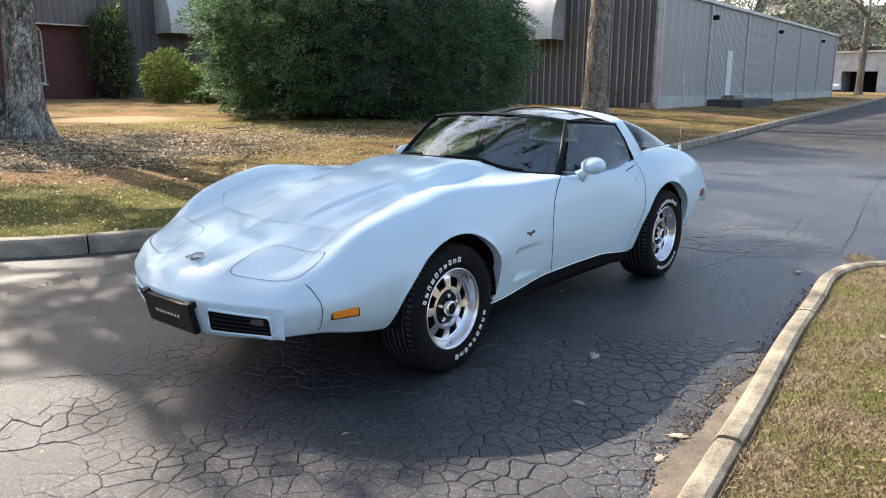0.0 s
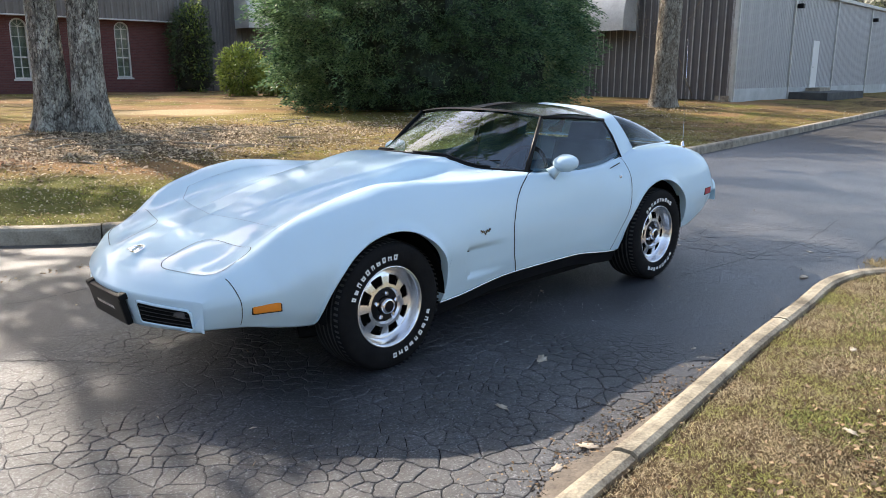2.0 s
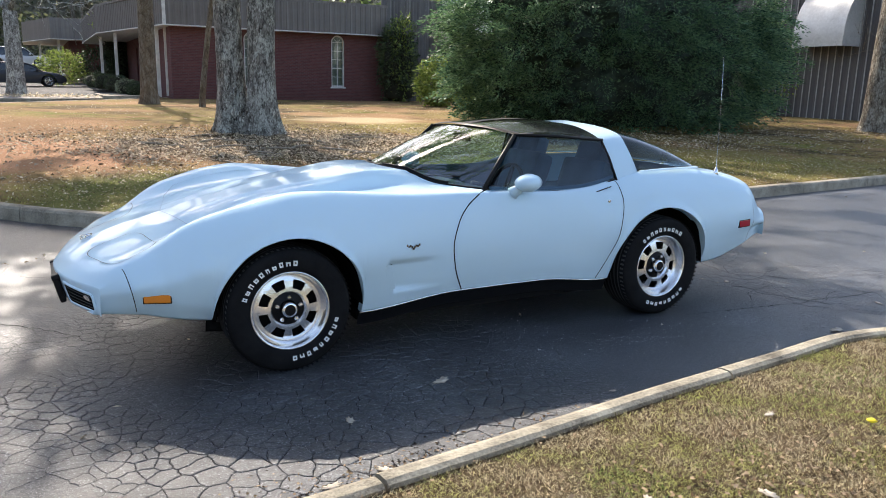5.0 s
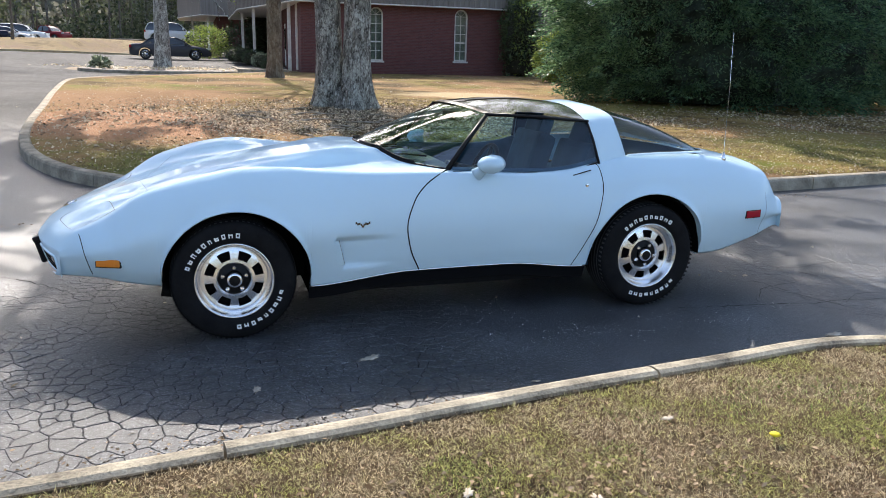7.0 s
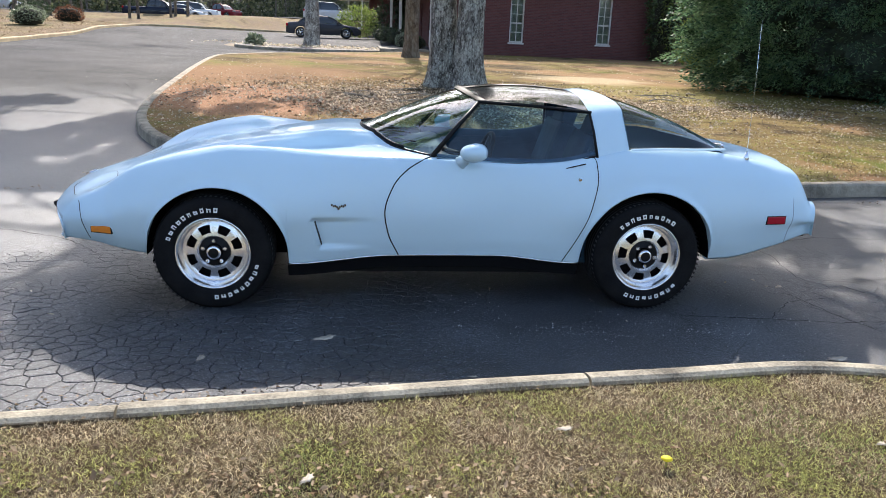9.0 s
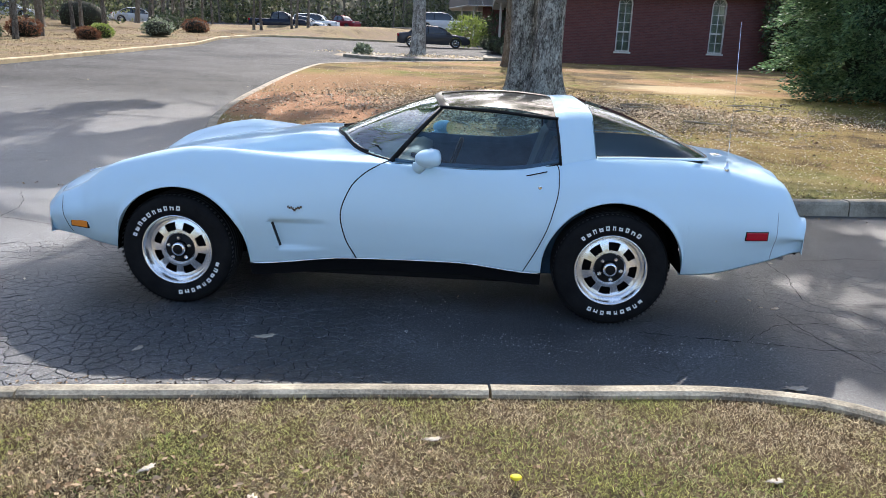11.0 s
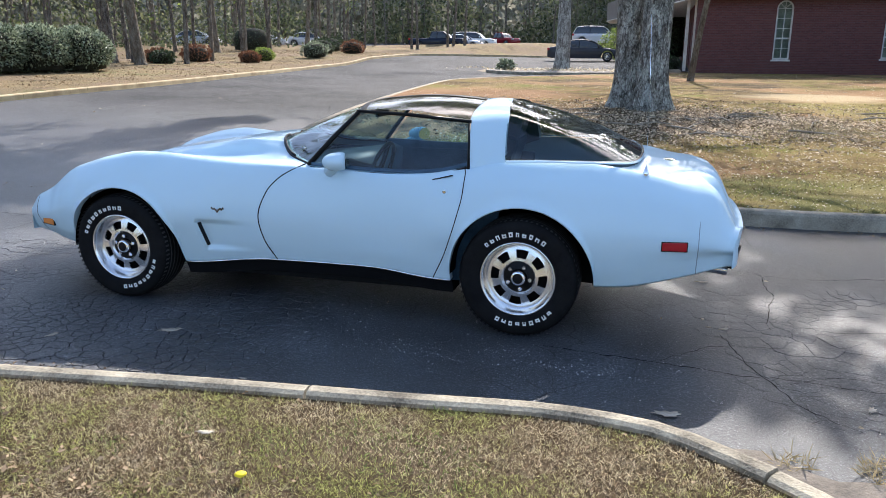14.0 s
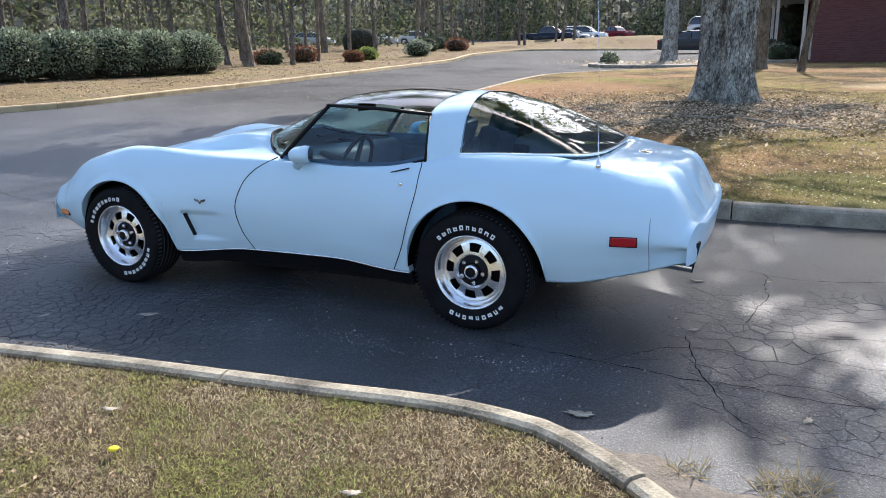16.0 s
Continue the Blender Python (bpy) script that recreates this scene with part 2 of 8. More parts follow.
def lawn_material(name, tones, dirt, leafy=0.0, spots=()):
    m = bpy.data.materials.new(name)
    nt, p = nodes(m)
    v = coords(nt)
    patch, mid, fine = tex_noise(nt, v, 0.35, 4), tex_noise(nt, v, 2.5, 4), tex_noise(nt, v, 45, 3, 0.8)
    f = calc(nt, "ADD", calc(nt, "MULTIPLY", patch, 0.45), calc(nt, "ADD", calc(nt, "MULTIPLY", mid, 0.3), calc(nt, "MULTIPLY", fine, 0.25)))
    col = ramp(nt, f, [(0.39, tones[0]), (0.46, tones[1]), (0.52, tones[2]), (0.60, tones[3])])
    bare = ramp(nt, tex_noise(nt, v, 0.22, 3), [(0.51, (0, 0, 0)), (0.58, (1, 1, 1))])
    col = mix(nt, calc(nt, "MULTIPLY", bare, 0.85), col, dirt)
    for (px, py), r, tint, amount in spots:
        d = nt.nodes.new("ShaderNodeVectorMath")
        d.operation = "DISTANCE"
        nt.links.new(coords(nt, "Object", (1, 1, 0)), d.inputs[0])
        d.inputs[1].default_value = (px, py, 0)
        inside = calc(nt, "SUBTRACT", calc(nt, "SUBTRACT", 1.45, calc(nt, "DIVIDE", d.outputs["Value"], r)), calc(nt, "MULTIPLY", tex_noise(nt, v, 0.9, 5, 0.7), 1.1))
        k = ramp(nt, inside, [(0.0, (0, 0, 0)), (0.35, (1, 1, 1))])
        col = mix(nt, calc(nt, "MULTIPLY", k, amount), col, mix(nt, fine, [q * 0.6 for q in tint], [q * 1.4 for q in tint]))
    if leafy:
        vor = nt.nodes.new("ShaderNodeTexVoronoi")
        vor.inputs["Scale"].default_value = 14
        nt.links.new(v, vor.inputs["Vector"])
        hit = calc(nt, "LESS_THAN", vor.outputs["Distance"], leafy)
        col = mix(nt, hit, col, (0.30, 0.20, 0.12))
    nt.links.new(col, p.inputs["Base Color"])
    p.inputs["Roughness"].default_value = 0.95
    p.inputs["Specular IOR Level"].default_value = 0.1
    bump(nt, p, fine, 0.9, 0.03)
    return m


def bark_material(name, dark, light, lichen, scale=1.0):
    """Upright plates of bark with dark furrows between them and pale blotches of lichen."""
    m = bpy.data.materials.new(name)
    nt, p = nodes(m)
    v = coords(nt, "Object", (1, 1, 0.42))
    wob = nt.nodes.new("ShaderNodeTexNoise")
    wob.inputs["Scale"].default_value, wob.inputs["Detail"].default_value = 6 * scale, 4
    nt.links.new(v, wob.inputs["Vector"])
    vor = nt.nodes.new("ShaderNodeTexVoronoi")
    vor.feature = "DISTANCE_TO_EDGE"
    vor.inputs["Scale"].default_value = 17 * scale
    nt.links.new(mix(nt, 0.14, v, wob.outputs["Color"]), vor.inputs["Vector"])
    plate = ramp(nt, vor.outputs["Distance"], [(0.0, (0, 0, 0)), (0.20, (1, 1, 1))])
    furrow = ramp(nt, tex_noise(nt, coords(nt, "Object", (1, 1, 0.30)), 15 * scale, 6, 0.78), [(0.40, (0, 0, 0)), (0.53, (1, 1, 1))])
    relief = calc(nt, "ADD", calc(nt, "MULTIPLY", plate, 0.5), calc(nt, "MULTIPLY", furrow, 0.5))
    fine = tex_noise(nt, coords(nt, "Object", (1, 1, 0.5)), 75, 4, 0.8)
    col = mix(nt, relief, dark, mix(nt, fine, [0.55 * a + 0.45 * b for a, b in zip(dark, light)], light))
    v2 = coords(nt, "Object", (1, 1, 0.55))
    blot = calc(nt, "ADD", calc(nt, "MULTIPLY", tex_noise(nt, v2, 4.2, 7, 0.82), 0.7), calc(nt, "MULTIPLY", tex_noise(nt, v2, 38, 3), 0.3))
    lic = ramp(nt, blot, [(0.475, (0, 0, 0)), (0.545, (1, 1, 1))])
    col = mix(nt, calc(nt, "MULTIPLY", lic, calc(nt, "ADD", 0.15, calc(nt, "MULTIPLY", relief, 0.8))), col, lichen)
    nt.links.new(col, p.inputs["Base Color"])
    p.inputs["Roughness"].default_value, p.inputs["Specular IOR Level"].default_value = 0.92, 0.15
    bump(nt, p, calc(nt, "ADD", relief, calc(nt, "MULTIPLY", fine, 0.35)), 1.0, 0.05)
    return m


def leaf_material(name, c1, c2, rough=0.55, through=0.25):
    m = bpy.data.materials.new(name)
    nt, p = nodes(m)
    geo = nt.nodes.new("ShaderNodeNewGeometry")
    v = coords(nt)
    f = calc(nt, "ADD", calc(nt, "MULTIPLY", geo.outputs["Random Per Island"], 0.6), calc(nt, "MULTIPLY", tex_noise(nt, v, 1.3, 3), 0.4))
    nt.links.new(ramp(nt, f, [(0.2, c1), (0.8, c2)]), p.inputs["Base Color"])
    p.inputs["Roughness"].default_value, p.inputs["Specular IOR Level"].default_value = rough, 0.35 if rough < 0.6 else 0.08
    if through:
        tr = nt.nodes.new("ShaderNodeBsdfTranslucent")
        nt.links.new(ramp(nt, f, [(0.2, [min(1, q * 1.3) for q in c1]), (0.8, [min(1, q * 1.3) for q in c2])]), tr.inputs[0])
        ms = nt.nodes.new("ShaderNodeMixShader")
        ms.inputs[0].default_value = through
        nt.links.new(p.outputs[0], ms.inputs[1])
        nt.links.new(tr.outputs[0], ms.inputs[2])
        nt.links.new(ms.outputs[0], nt.nodes["Material Output"].inputs[0])
    return m


def grass_material(name, browns, straws, greens, rough=0.7, through=0.52):
    """Blades that change from brown thatch to straw to green in patches, each with a tone of its own."""
    m = bpy.data.materials.new(name)
    nt, p = nodes(m)
    rnd = nt.nodes.new("ShaderNodeNewGeometry").outputs["Random Per Island"]
    v = coords(nt)
    a, b, c = (ramp(nt, rnd, [(0.1, q[0]), (0.9, q[1])]) for q in (browns, straws, greens))
    patch = calc(nt, "ADD", calc(nt, "MULTIPLY", tex_noise(nt, v, 2.0, 3), 0.8), calc(nt, "MULTIPLY", rnd, 0.2))
    fleck = ramp(nt, calc(nt, "ADD", calc(nt, "MULTIPLY", tex_noise(nt, v, 9.0, 2), 0.6), calc(nt, "MULTIPLY", rnd, 0.4)), [(0.42, (0, 0, 0)), (0.55, (1, 1, 1))])
    col = mix(nt, fleck, a, b)
    col = mix(nt, ramp(nt, patch, [(0.505, (0, 0, 0)), (0.60, (1, 1, 1))]), col, c)
    nt.links.new(col, p.inputs["Base Color"])
    p.inputs["Roughness"].default_value, p.inputs["Specular IOR Level"].default_value = rough, 0.3
    tr, ms = nt.nodes.new("ShaderNodeBsdfTranslucent"), nt.nodes.new("ShaderNodeMixShader")
    nt.links.new(col, tr.inputs[0])
    ms.inputs[0].default_value = through
    nt.links.new(p.outputs[0], ms.inputs[1])
    nt.links.new(tr.outputs[0], ms.inputs[2])
    nt.links.new(ms.outputs[0], nt.nodes["Material Output"].inputs[0])
    return m


def glass_material(name, tint, gloss_rough=0.0, facing=0.05):
    """A pane: light passes with a tint, and the sky mirrors in it more at a slant, alike from both sides."""
    m = bpy.data.materials.new(name)
    m.use_nodes = True
    nt = m.node_tree
    nt.nodes.remove(nt.nodes["Principled BSDF"])
    tr, gl, lw, ms = (nt.nodes.new(k) for k in ("ShaderNodeBsdfTransparent", "ShaderNodeBsdfGlossy", "ShaderNodeLayerWeight", "ShaderNodeMixShader"))
    tr.inputs[0].default_value, gl.inputs["Roughness"].default_value = (*tint, 1), gloss_rough
    gl.inputs[0].default_value = (0.95, 0.97, 1, 1)
    lw.inputs[0].default_value = 0.5
    gloss = calc(nt, "ADD", calc(nt, "MULTIPLY", calc(nt, "POWER", lw.outputs["Facing"], 5.0), 1 - facing), facing)
    nt.links.new(gloss, ms.inputs[0])
    nt.links.new(tr.outputs[0], ms.inputs[1])
    nt.links.new(gl.outputs[0], ms.inputs[2])
    nt.links.new(ms.outputs[0], nt.nodes["Material Output"].inputs[0])
    return m


def paint_material(name, c, flake=0.0, rough=0.28):
    m = bpy.data.materials.new(name)
    nt, p = nodes(m)
    v = coords(nt)
    n = tex_noise(nt, v, 1.1, 4)
    nt.links.new(mix(nt, n, [q * 0.95 for q in c], [min(1, q * 1.03) for q in c]), p.inputs["Base Color"])
    p.inputs["Roughness"].default_value, p.inputs["Specular IOR Level"].default_value = rough, 0.0
    p.inputs["Coat Weight"].default_value, p.inputs["Coat Roughness"].default_value, p.inputs["Coat IOR"].default_value = 0.6, 0.05, 1.45
    b = nt.nodes.new("ShaderNodeBump")
    b.inputs["Strength"].default_value, b.inputs["Distance"].default_value = 0.05, 0.004
    nt.links.new(tex_noise(nt, v, 9, 2), b.inputs["Height"])
    nt.links.new(b.outputs[0], p.inputs["Normal"])
    nt.links.new(b.outputs[0], p.inputs["Coat Normal"])
    return m


M_ASPHALT = asphalt_material()
M_LAWN_NEAR = lawn_material("dormant lawn", [(0.035, 0.026, 0.015), (0.10, 0.075, 0.042), (0.20, 0.155, 0.09), (0.16, 0.16, 0.05)], (0.14, 0.10, 0.06))
M_LAWN_FAR = lawn_material("mossy lawn with bare soil", [(0.042, 0.030, 0.017), (0.14, 0.095, 0.042), (0.26, 0.18, 0.070), (0.14, 0.155, 0.028)], (0.32, 0.185, 0.095), 0.0, (((-2.4, 9.0), 3.4, (0.40, 0.215, 0.125), 0.95), ((-3.0, 14.0), 4.0, (0.30, 0.17, 0.09), 0.85), ((1.4, 9.6), 3.2, (0.085, 0.060, 0.042), 0.88), ((4.0, 9.4), 2.2, (0.10, 0.072, 0.046), 0.75), ((-1.0, 4.8), 2.4, (0.12, 0.14, 0.035), 0.7), ((4.0, 3.6), 1.7, (0.15, 0.165, 0.05), 0.6), ((9.5, 5.4), 3.0, (0.14, 0.15, 0.04), 0.6), ((7.0, 12.5), 3.4, (0.26, 0.25, 0.075), 0.5), ((5.8, 15.9), 2.2, (0.52, 0.41, 0.25), 0.8)))
M_LAWN_WOODS = lawn_material("leaf strewn verge", [(0.08, 0.062, 0.034), (0.165, 0.125, 0.068), (0.25, 0.185, 0.10), (0.15, 0.145, 0.065)], (0.20, 0.145, 0.095), 0.25)
M_EARTH = surf("forest earth", (0.10, 0.075, 0.045), (0.22, 0.165, 0.10), 0.5, 0.95, fine=20)
M_CONCRETE = surf("weathered kerb concrete", (0.15, 0.125, 0.093), (0.45, 0.385, 0.295), 4.0, 0.92, fine=70, relief=0.6)
# paler, warmer than M_CONCRETE: the sun on this kerb is in the colour
M_KERB_TAN = surf("sunlit tan kerb", (0.34, 0.25, 0.14), (0.62, 0.49, 0.30), 2.0, 0.9, fine=60, relief=0.4)
M_KERB_NEAR = surf("weathered tan kerb", (0.11, 0.092, 0.066), (0.52, 0.455, 0.335), 4.0, 0.92, fine=80, relief=0.6)
M_GRAVEL = surf("pale gravel and leaves", (0.12, 0.10, 0.085), (0.36, 0.32, 0.28), 6, 0.95, fine=30, relief=0.8)
M_BARK = bark_material("oak bark with lichen", (0.045, 0.041, 0.037), (0.47, 0.445, 0.41), (0.76, 0.77, 0.72))
M_BARK_PINE = bark_material("pine bark", (0.045, 0.037, 0.032), (0.24, 0.195, 0.16), (0.28, 0.26, 0.22), 0.7)
M_BARK_PALE = bark_material("smooth brown bark", (0.10, 0.075, 0.055), (0.27, 0.22, 0.17), (0.30, 0.27, 0.22), 0.6)
M_CEDAR = leaf_material("cedar foliage", (0.015, 0.052, 0.034), (0.165, 0.275, 0.135), 0.5, 0.35)
M_LEAF_LIGHT = leaf_material("yellow green leaves", (0.09, 0.14, 0.03), (0.30, 0.36, 0.09), 0.5, 0.35)
M_LEAF_DARK = leaf_material("dark glossy leaves", (0.018, 0.035, 0.015), (0.07, 0.10, 0.045), 0.4, 0.15)
M_LEAF_DRY = leaf_material("dry oak leaves", (0.16, 0.10, 0.055), (0.46, 0.34, 0.22), 0.8, 0.1)
M_CROWN = leaf_material("thin green crown leaves", (0.06, 0.10, 0.03), (0.28, 0.37, 0.11), 0.5, 0.62)
M_STICK = surf("dry stick", (0.20, 0.165, 0.13), (0.42, 0.36, 0.29), 12, 0.9)
M_GRASS = grass_material("dormant grass blades", ((0.070, 0.046, 0.028), (0.42, 0.305, 0.20)), ((0.24, 0.18, 0.10), (0.80, 0.68, 0.46)), ((0.11, 0.135, 0.04), (0.58, 0.58, 0.21)))
M_GRASS_FAR = grass_material("straw lawn blades", ((0.10, 0.07, 0.035), (0.28, 0.20, 0.10)), ((0.14, 0.11, 0.05), (0.46, 0.375, 0.185)), ((0.09, 0.11, 0.03), (0.34, 0.36, 0.09)))
M_LITTER = leaf_material("grey-brown leaf litter", (0.075, 0.050, 0.032), (0.74, 0.61, 0.46), 0.6, 0.25)
M_PINE_NEEDLES = leaf_material("pine woods foliage", (0.03, 0.05, 0.02), (0.14, 0.17, 0.06), 0.7, 0.3)
# near-black twig tones: the shade within the foliage is put into them
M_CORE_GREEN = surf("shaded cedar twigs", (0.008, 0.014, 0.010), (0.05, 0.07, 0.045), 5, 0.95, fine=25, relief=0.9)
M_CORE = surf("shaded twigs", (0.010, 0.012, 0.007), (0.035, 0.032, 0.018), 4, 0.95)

M_PAINT = paint_material("pale blue car paint", (0.575, 0.745, 0.84))
# mid-blue tone: the soft shade of a panel gap is in the colour
M_SEAM = surf("shaded panel gap", (0.25, 0.33, 0.40), (0.31, 0.40, 0.48))
M_BLACK = plain("black trim", (0.006, 0.006, 0.007), 0.45, spec=0.2)
M_MATT = plain("matt black underside", (0.010, 0.010, 0.010), 0.95, spec=0.0)
M_RUBBER = surf("tyre rubber", (0.006, 0.006, 0.007), (0.013, 0.013, 0.0135), 10, 0.7, fine=120, relief=0.2, spec=0.10)
M_ALLOY = surf("machined alloy", (0.78, 0.78, 0.79), (0.90, 0.90, 0.91), 20, 0.24, 0.95, fine=200, relief=0.03)
M_CHROME = plain("chrome", (0.85, 0.85, 0.87), 0.08, 1.0)
M_WHITE = plain("raised white rubber", (0.82, 0.82, 0.80), 0.6)
M_AMBER = plain("amber lens", (0.80, 0.23, 0.015), 0.15, 0, 0.6)
M_RED = plain("red lens", (0.42, 0.004, 0.016), 0.25, 0, 0.2, 0.3)
M_SEAT = surf("dark blue leather", (0.018, 0.046, 0.074), (0.044, 0.098, 0.145), 6, 0.62, fine=150, relief=0.1, spec=0.2)
M_GLASS = glass_material("car window", (0.60, 0.80, 0.86), 0.0, 0.05)
M_GLASS_REAR = glass_material("tinted rear glass", (0.36, 0.45, 0.47), 0.0, 0.045)
M_GLASS_FRONT = glass_material("laminated windscreen", (0.50, 0.68, 0.64), 0.0, 0.14)
M_TTOP = plain("smoked roof glass", (0.008, 0.008, 0.010), 0.12, 0, 0.2, 0.5)


# ---- ground, road, kerbs and lawns ----

def sheet(name, outline, spacing, height, material, label, category, lift=0.0, rough=0.0):
    """A piece of ground inside a plan outline, laid over the slope, on a triangle net."""
    from mathutils.geometry import delaunay_2d_cdt
    o = np.asarray(outline, float)
    lo, hi = o.min(0), o.max(0)
    xs, ys = np.arange(lo[0], hi[0], spacing), np.arange(lo[1], hi[1], spacing)
    g = np.stack(np.meshgrid(xs, ys), -1).reshape(-1, 2)
    g += RNG.uniform(-0.2, 0.2, g.shape) * spacing
    inside = np.zeros(len(g), bool)
    for (x1, y1), (x2, y2) in zip(o, np.roll(o, -1, 0)):
        c = ((y1 > g[:, 1]) != (y2 > g[:, 1])) & (g[:, 0] < (x2 - x1) * (g[:, 1] - y1) / (y2 - y1 + 1e-12) + x1)
        inside ^= c
    allp = np.concatenate([o, g[inside]])
    n = len(o)
    v, _, f, *_ = delaunay_2d_cdt([Vector(p) for p in allp], [(i, (i + 1) % n) for i in range(n)], [list(range(n))], 1, 1e-4)
    v = np.array([(p[0], p[1]) for p in v])
    z = height(v[:, 0], v[:, 1]) + lift
    if rough:
        z = z + np.array([rough * noise.noise((x * 0.7, y * 0.7, 3)) + rough * 0.5 * noise.noise((x * 2.3, y * 2.3, 7)) for x, y in v]) * sm(0.0, 0.6, np.min(np.hypot(v[:, None, 0] - o[None, :, 0], v[:, None, 1] - o[None, :, 1]), 1))
    me = np_mesh(name, np.column_stack([v, z]), [list(q) for q in f], material, True)
    return tagged(new(name, me), label, category, "", "structure")


def kerb(name, line, width, top, side, label, material=None):
    """A kerb of separate cast lengths along the road-side line; side=+1 lays its width to the left of the line."""
    p = np.asarray(line, float)
    d = np.gradient(p, axis=0)
    d /= np.linalg.norm(d, axis=1)[:, None]
    nrm = np.stack([-d[:, 1], d[:, 0]], 1) * side
    root = tagged(thing(name, label, "kerb"), kind="structure")
    prof = [(0.0, -0.15), (0.012, top - 0.03), (0.028, top - 0.006), (0.05, top), (width - 0.02, top), (width, top - 0.012), (width + 0.005, -0.15)]
    seg = max(3, int(round(1.9 / np.linalg.norm(p[1] - p[0]))))
    for a in range(0, len(p) - 1, seg):
        b = min(a + seg, len(p) - 1)
        idx = np.arange(a, b + 1)
        q, nn, dd = p[idx].copy(), nrm[idx], d[idx]
        q[0] += dd[0] * 0.006
        q[-1] -= dd[-1] * 0.006
        tilt = RNG.uniform(-0.006, 0.006)
        v = []
        for k in range(len(idx)):
            base = q[k]
            z0 = float(H(base[0], base[1]))
            for w, h in prof:
                xy = base + nn[k] * w
                v.append((xy[0], xy[1], z0 + h + (tilt if h > 0 else 0)))
        m, n = len(prof), len(idx)
        f = [[i * m + j, (i + 1) * m + j, (i + 1) * m + j + 1, i * m + j + 1] for i in range(n - 1) for j in range(m - 1)]
        f += [list(range(m)), [(n - 1) * m + j for j in range(m - 1, -1, -1)]]
        me = np_mesh("kerb_stone", v, f, material or M_CONCRETE)
        bm = bmesh.new()
        bm.from_mesh(me)
        bmesh.ops.recalc_face_normals(bm, faces=bm.faces)
        bm.to_mesh(me)
        bm.free()
        part("kerb_stone", me, root)
    return nrm


gx = np.concatenate([[-900, -300, -120], np.arange(-80, 121, 8), [200, 400, 900]])
gy = np.concatenate([[-900, -300, -100], np.arange(-60, 141, 8), [250, 500, 900]])
GX, GY = np.meshgrid(gx, gy)
gv = np.column_stack([GX.ravel(), GY.ravel(), H(GX.ravel(), np.minimum(GY.ravel(), 150)) - 0.12])
nx = len(gx)
gf = [[j * nx + i, j * nx + i + 1, (j + 1) * nx + i + 1, (j + 1) * nx + i] for j in range(len(gy) - 1) for i in range(nx - 1)]
tagged(new("ground", np_mesh("ground", gv, gf, M_EARTH, True)), "brown leaf covered earth reaching to the horizon", "ground", "", "structure")
ROAD = [(-60, -40), (130, -40), (130, 60), (20, 60), (20, 100), (-60, 100)]
sheet("road", ROAD, 1.6, H, M_ASPHALT, "dark cracked asphalt road with a net of fine cracks", "road")

NEAR_LINE = spline([(-9.0, -3.3), (-6.0, -2.8), (-4.0, -2.5), (-2.1, -2.26), (-1.05, -2.14), (0.15, -1.985), (1.0, -1.90), (1.6, -1.835), (1.95, -1.87), (2.34, -2.08), (2.6, -2.3), (2.9, -2.75), (3.1, -3.4), (3.2, -5.0), (3.2, -9)], 0.16)
kn = kerb("kerb_near", NEAR_LINE, 0.115, 0.13, -1, "weathered tan concrete kerb along the lawn island", M_KERB_NEAR)
inner = NEAR_LINE + kn * 0.134
nk = len(NEAR_LINE)
gap_rows = [NEAR_LINE + kn * w for w in (0.116, 0.124, 0.136)]
tagged(new("soil_gap", np_mesh("soil_gap", np.concatenate([np.column_stack([q, H(q[:, 0], q[:, 1]) + z]) for q, z in zip(gap_rows, (0.096, 0.094, 0.116))]), [[r * nk + i, r * nk + i + 1, (r + 1) * nk + i + 1, (r + 1) * nk + i] for r in range(2) for i in range(nk - 1)], M_EARTH, True)), "narrow sunken strip of bare soil between kerb and lawn", "soil", "", "structure")
sheet("lawn_island", np.concatenate([inner, [(3.0, -14), (-14, -14), (-14, -4.2)]]), 0.35, H, M_LAWN_NEAR, "short dormant lawn with dry leaves beside the kerb", "lawn", 0.105, 0.012)

FAR_LINE = spline([(3.0, 31.5), (0.6, 29.0), (-2.0, 26.4), (-4.3, 23.9), (-5.2, 21.2), (-4.85, 16.0), (-4.4, 11.9), (-4.04, 8.3), (-3.72, 6.6), (-3.05, 4.95), (-2.2, 3.95), (-1.2, 3.2), (0.2, 2.72), (1.6, 2.5), (3.2, 2.46), (5.4, 2.74), (12.2, 3.46), (23.7, 4.83), (44, 7.0), (64, 9.15), (95, 12.5)], 0.3)
fn = kerb("kerb_far", FAR_LINE, 0.16, 0.15, 1, "grey concrete kerb edging the far lawn")
lawn_line = FAR_LINE + fn * 0.163
sheet("lawn_far", np.concatenate([lawn_line, [(95, 45), (3.0, 45)]]), 0.7, lambda x, y: H(x, y) + 0.02 * sm(4, 8, y), M_LAWN_FAR, "patchy mossy lawn with bare orange soil and dry leaves", "lawn", 0.125, 0.03)

WOOD_LINE = spline([(-26, -4), (-18, 2.5), (-14.2, 6.2), (-12.5, 9.2), (-12.3, 13.0), (-12.75, 20.8), (-13.6, 31), (-14.4, 42), (-14.6, 47.0), (-12.5, 49.8), (-9.2, 50.8), (-4.0, 51.5), (6, 52.5)], 0.4)
wnr = kerb("kerb_woods", WOOD_LINE, 0.16, 0.14, 1, "sunlit tan concrete kerb along the wooded verge", M_KERB_TAN)
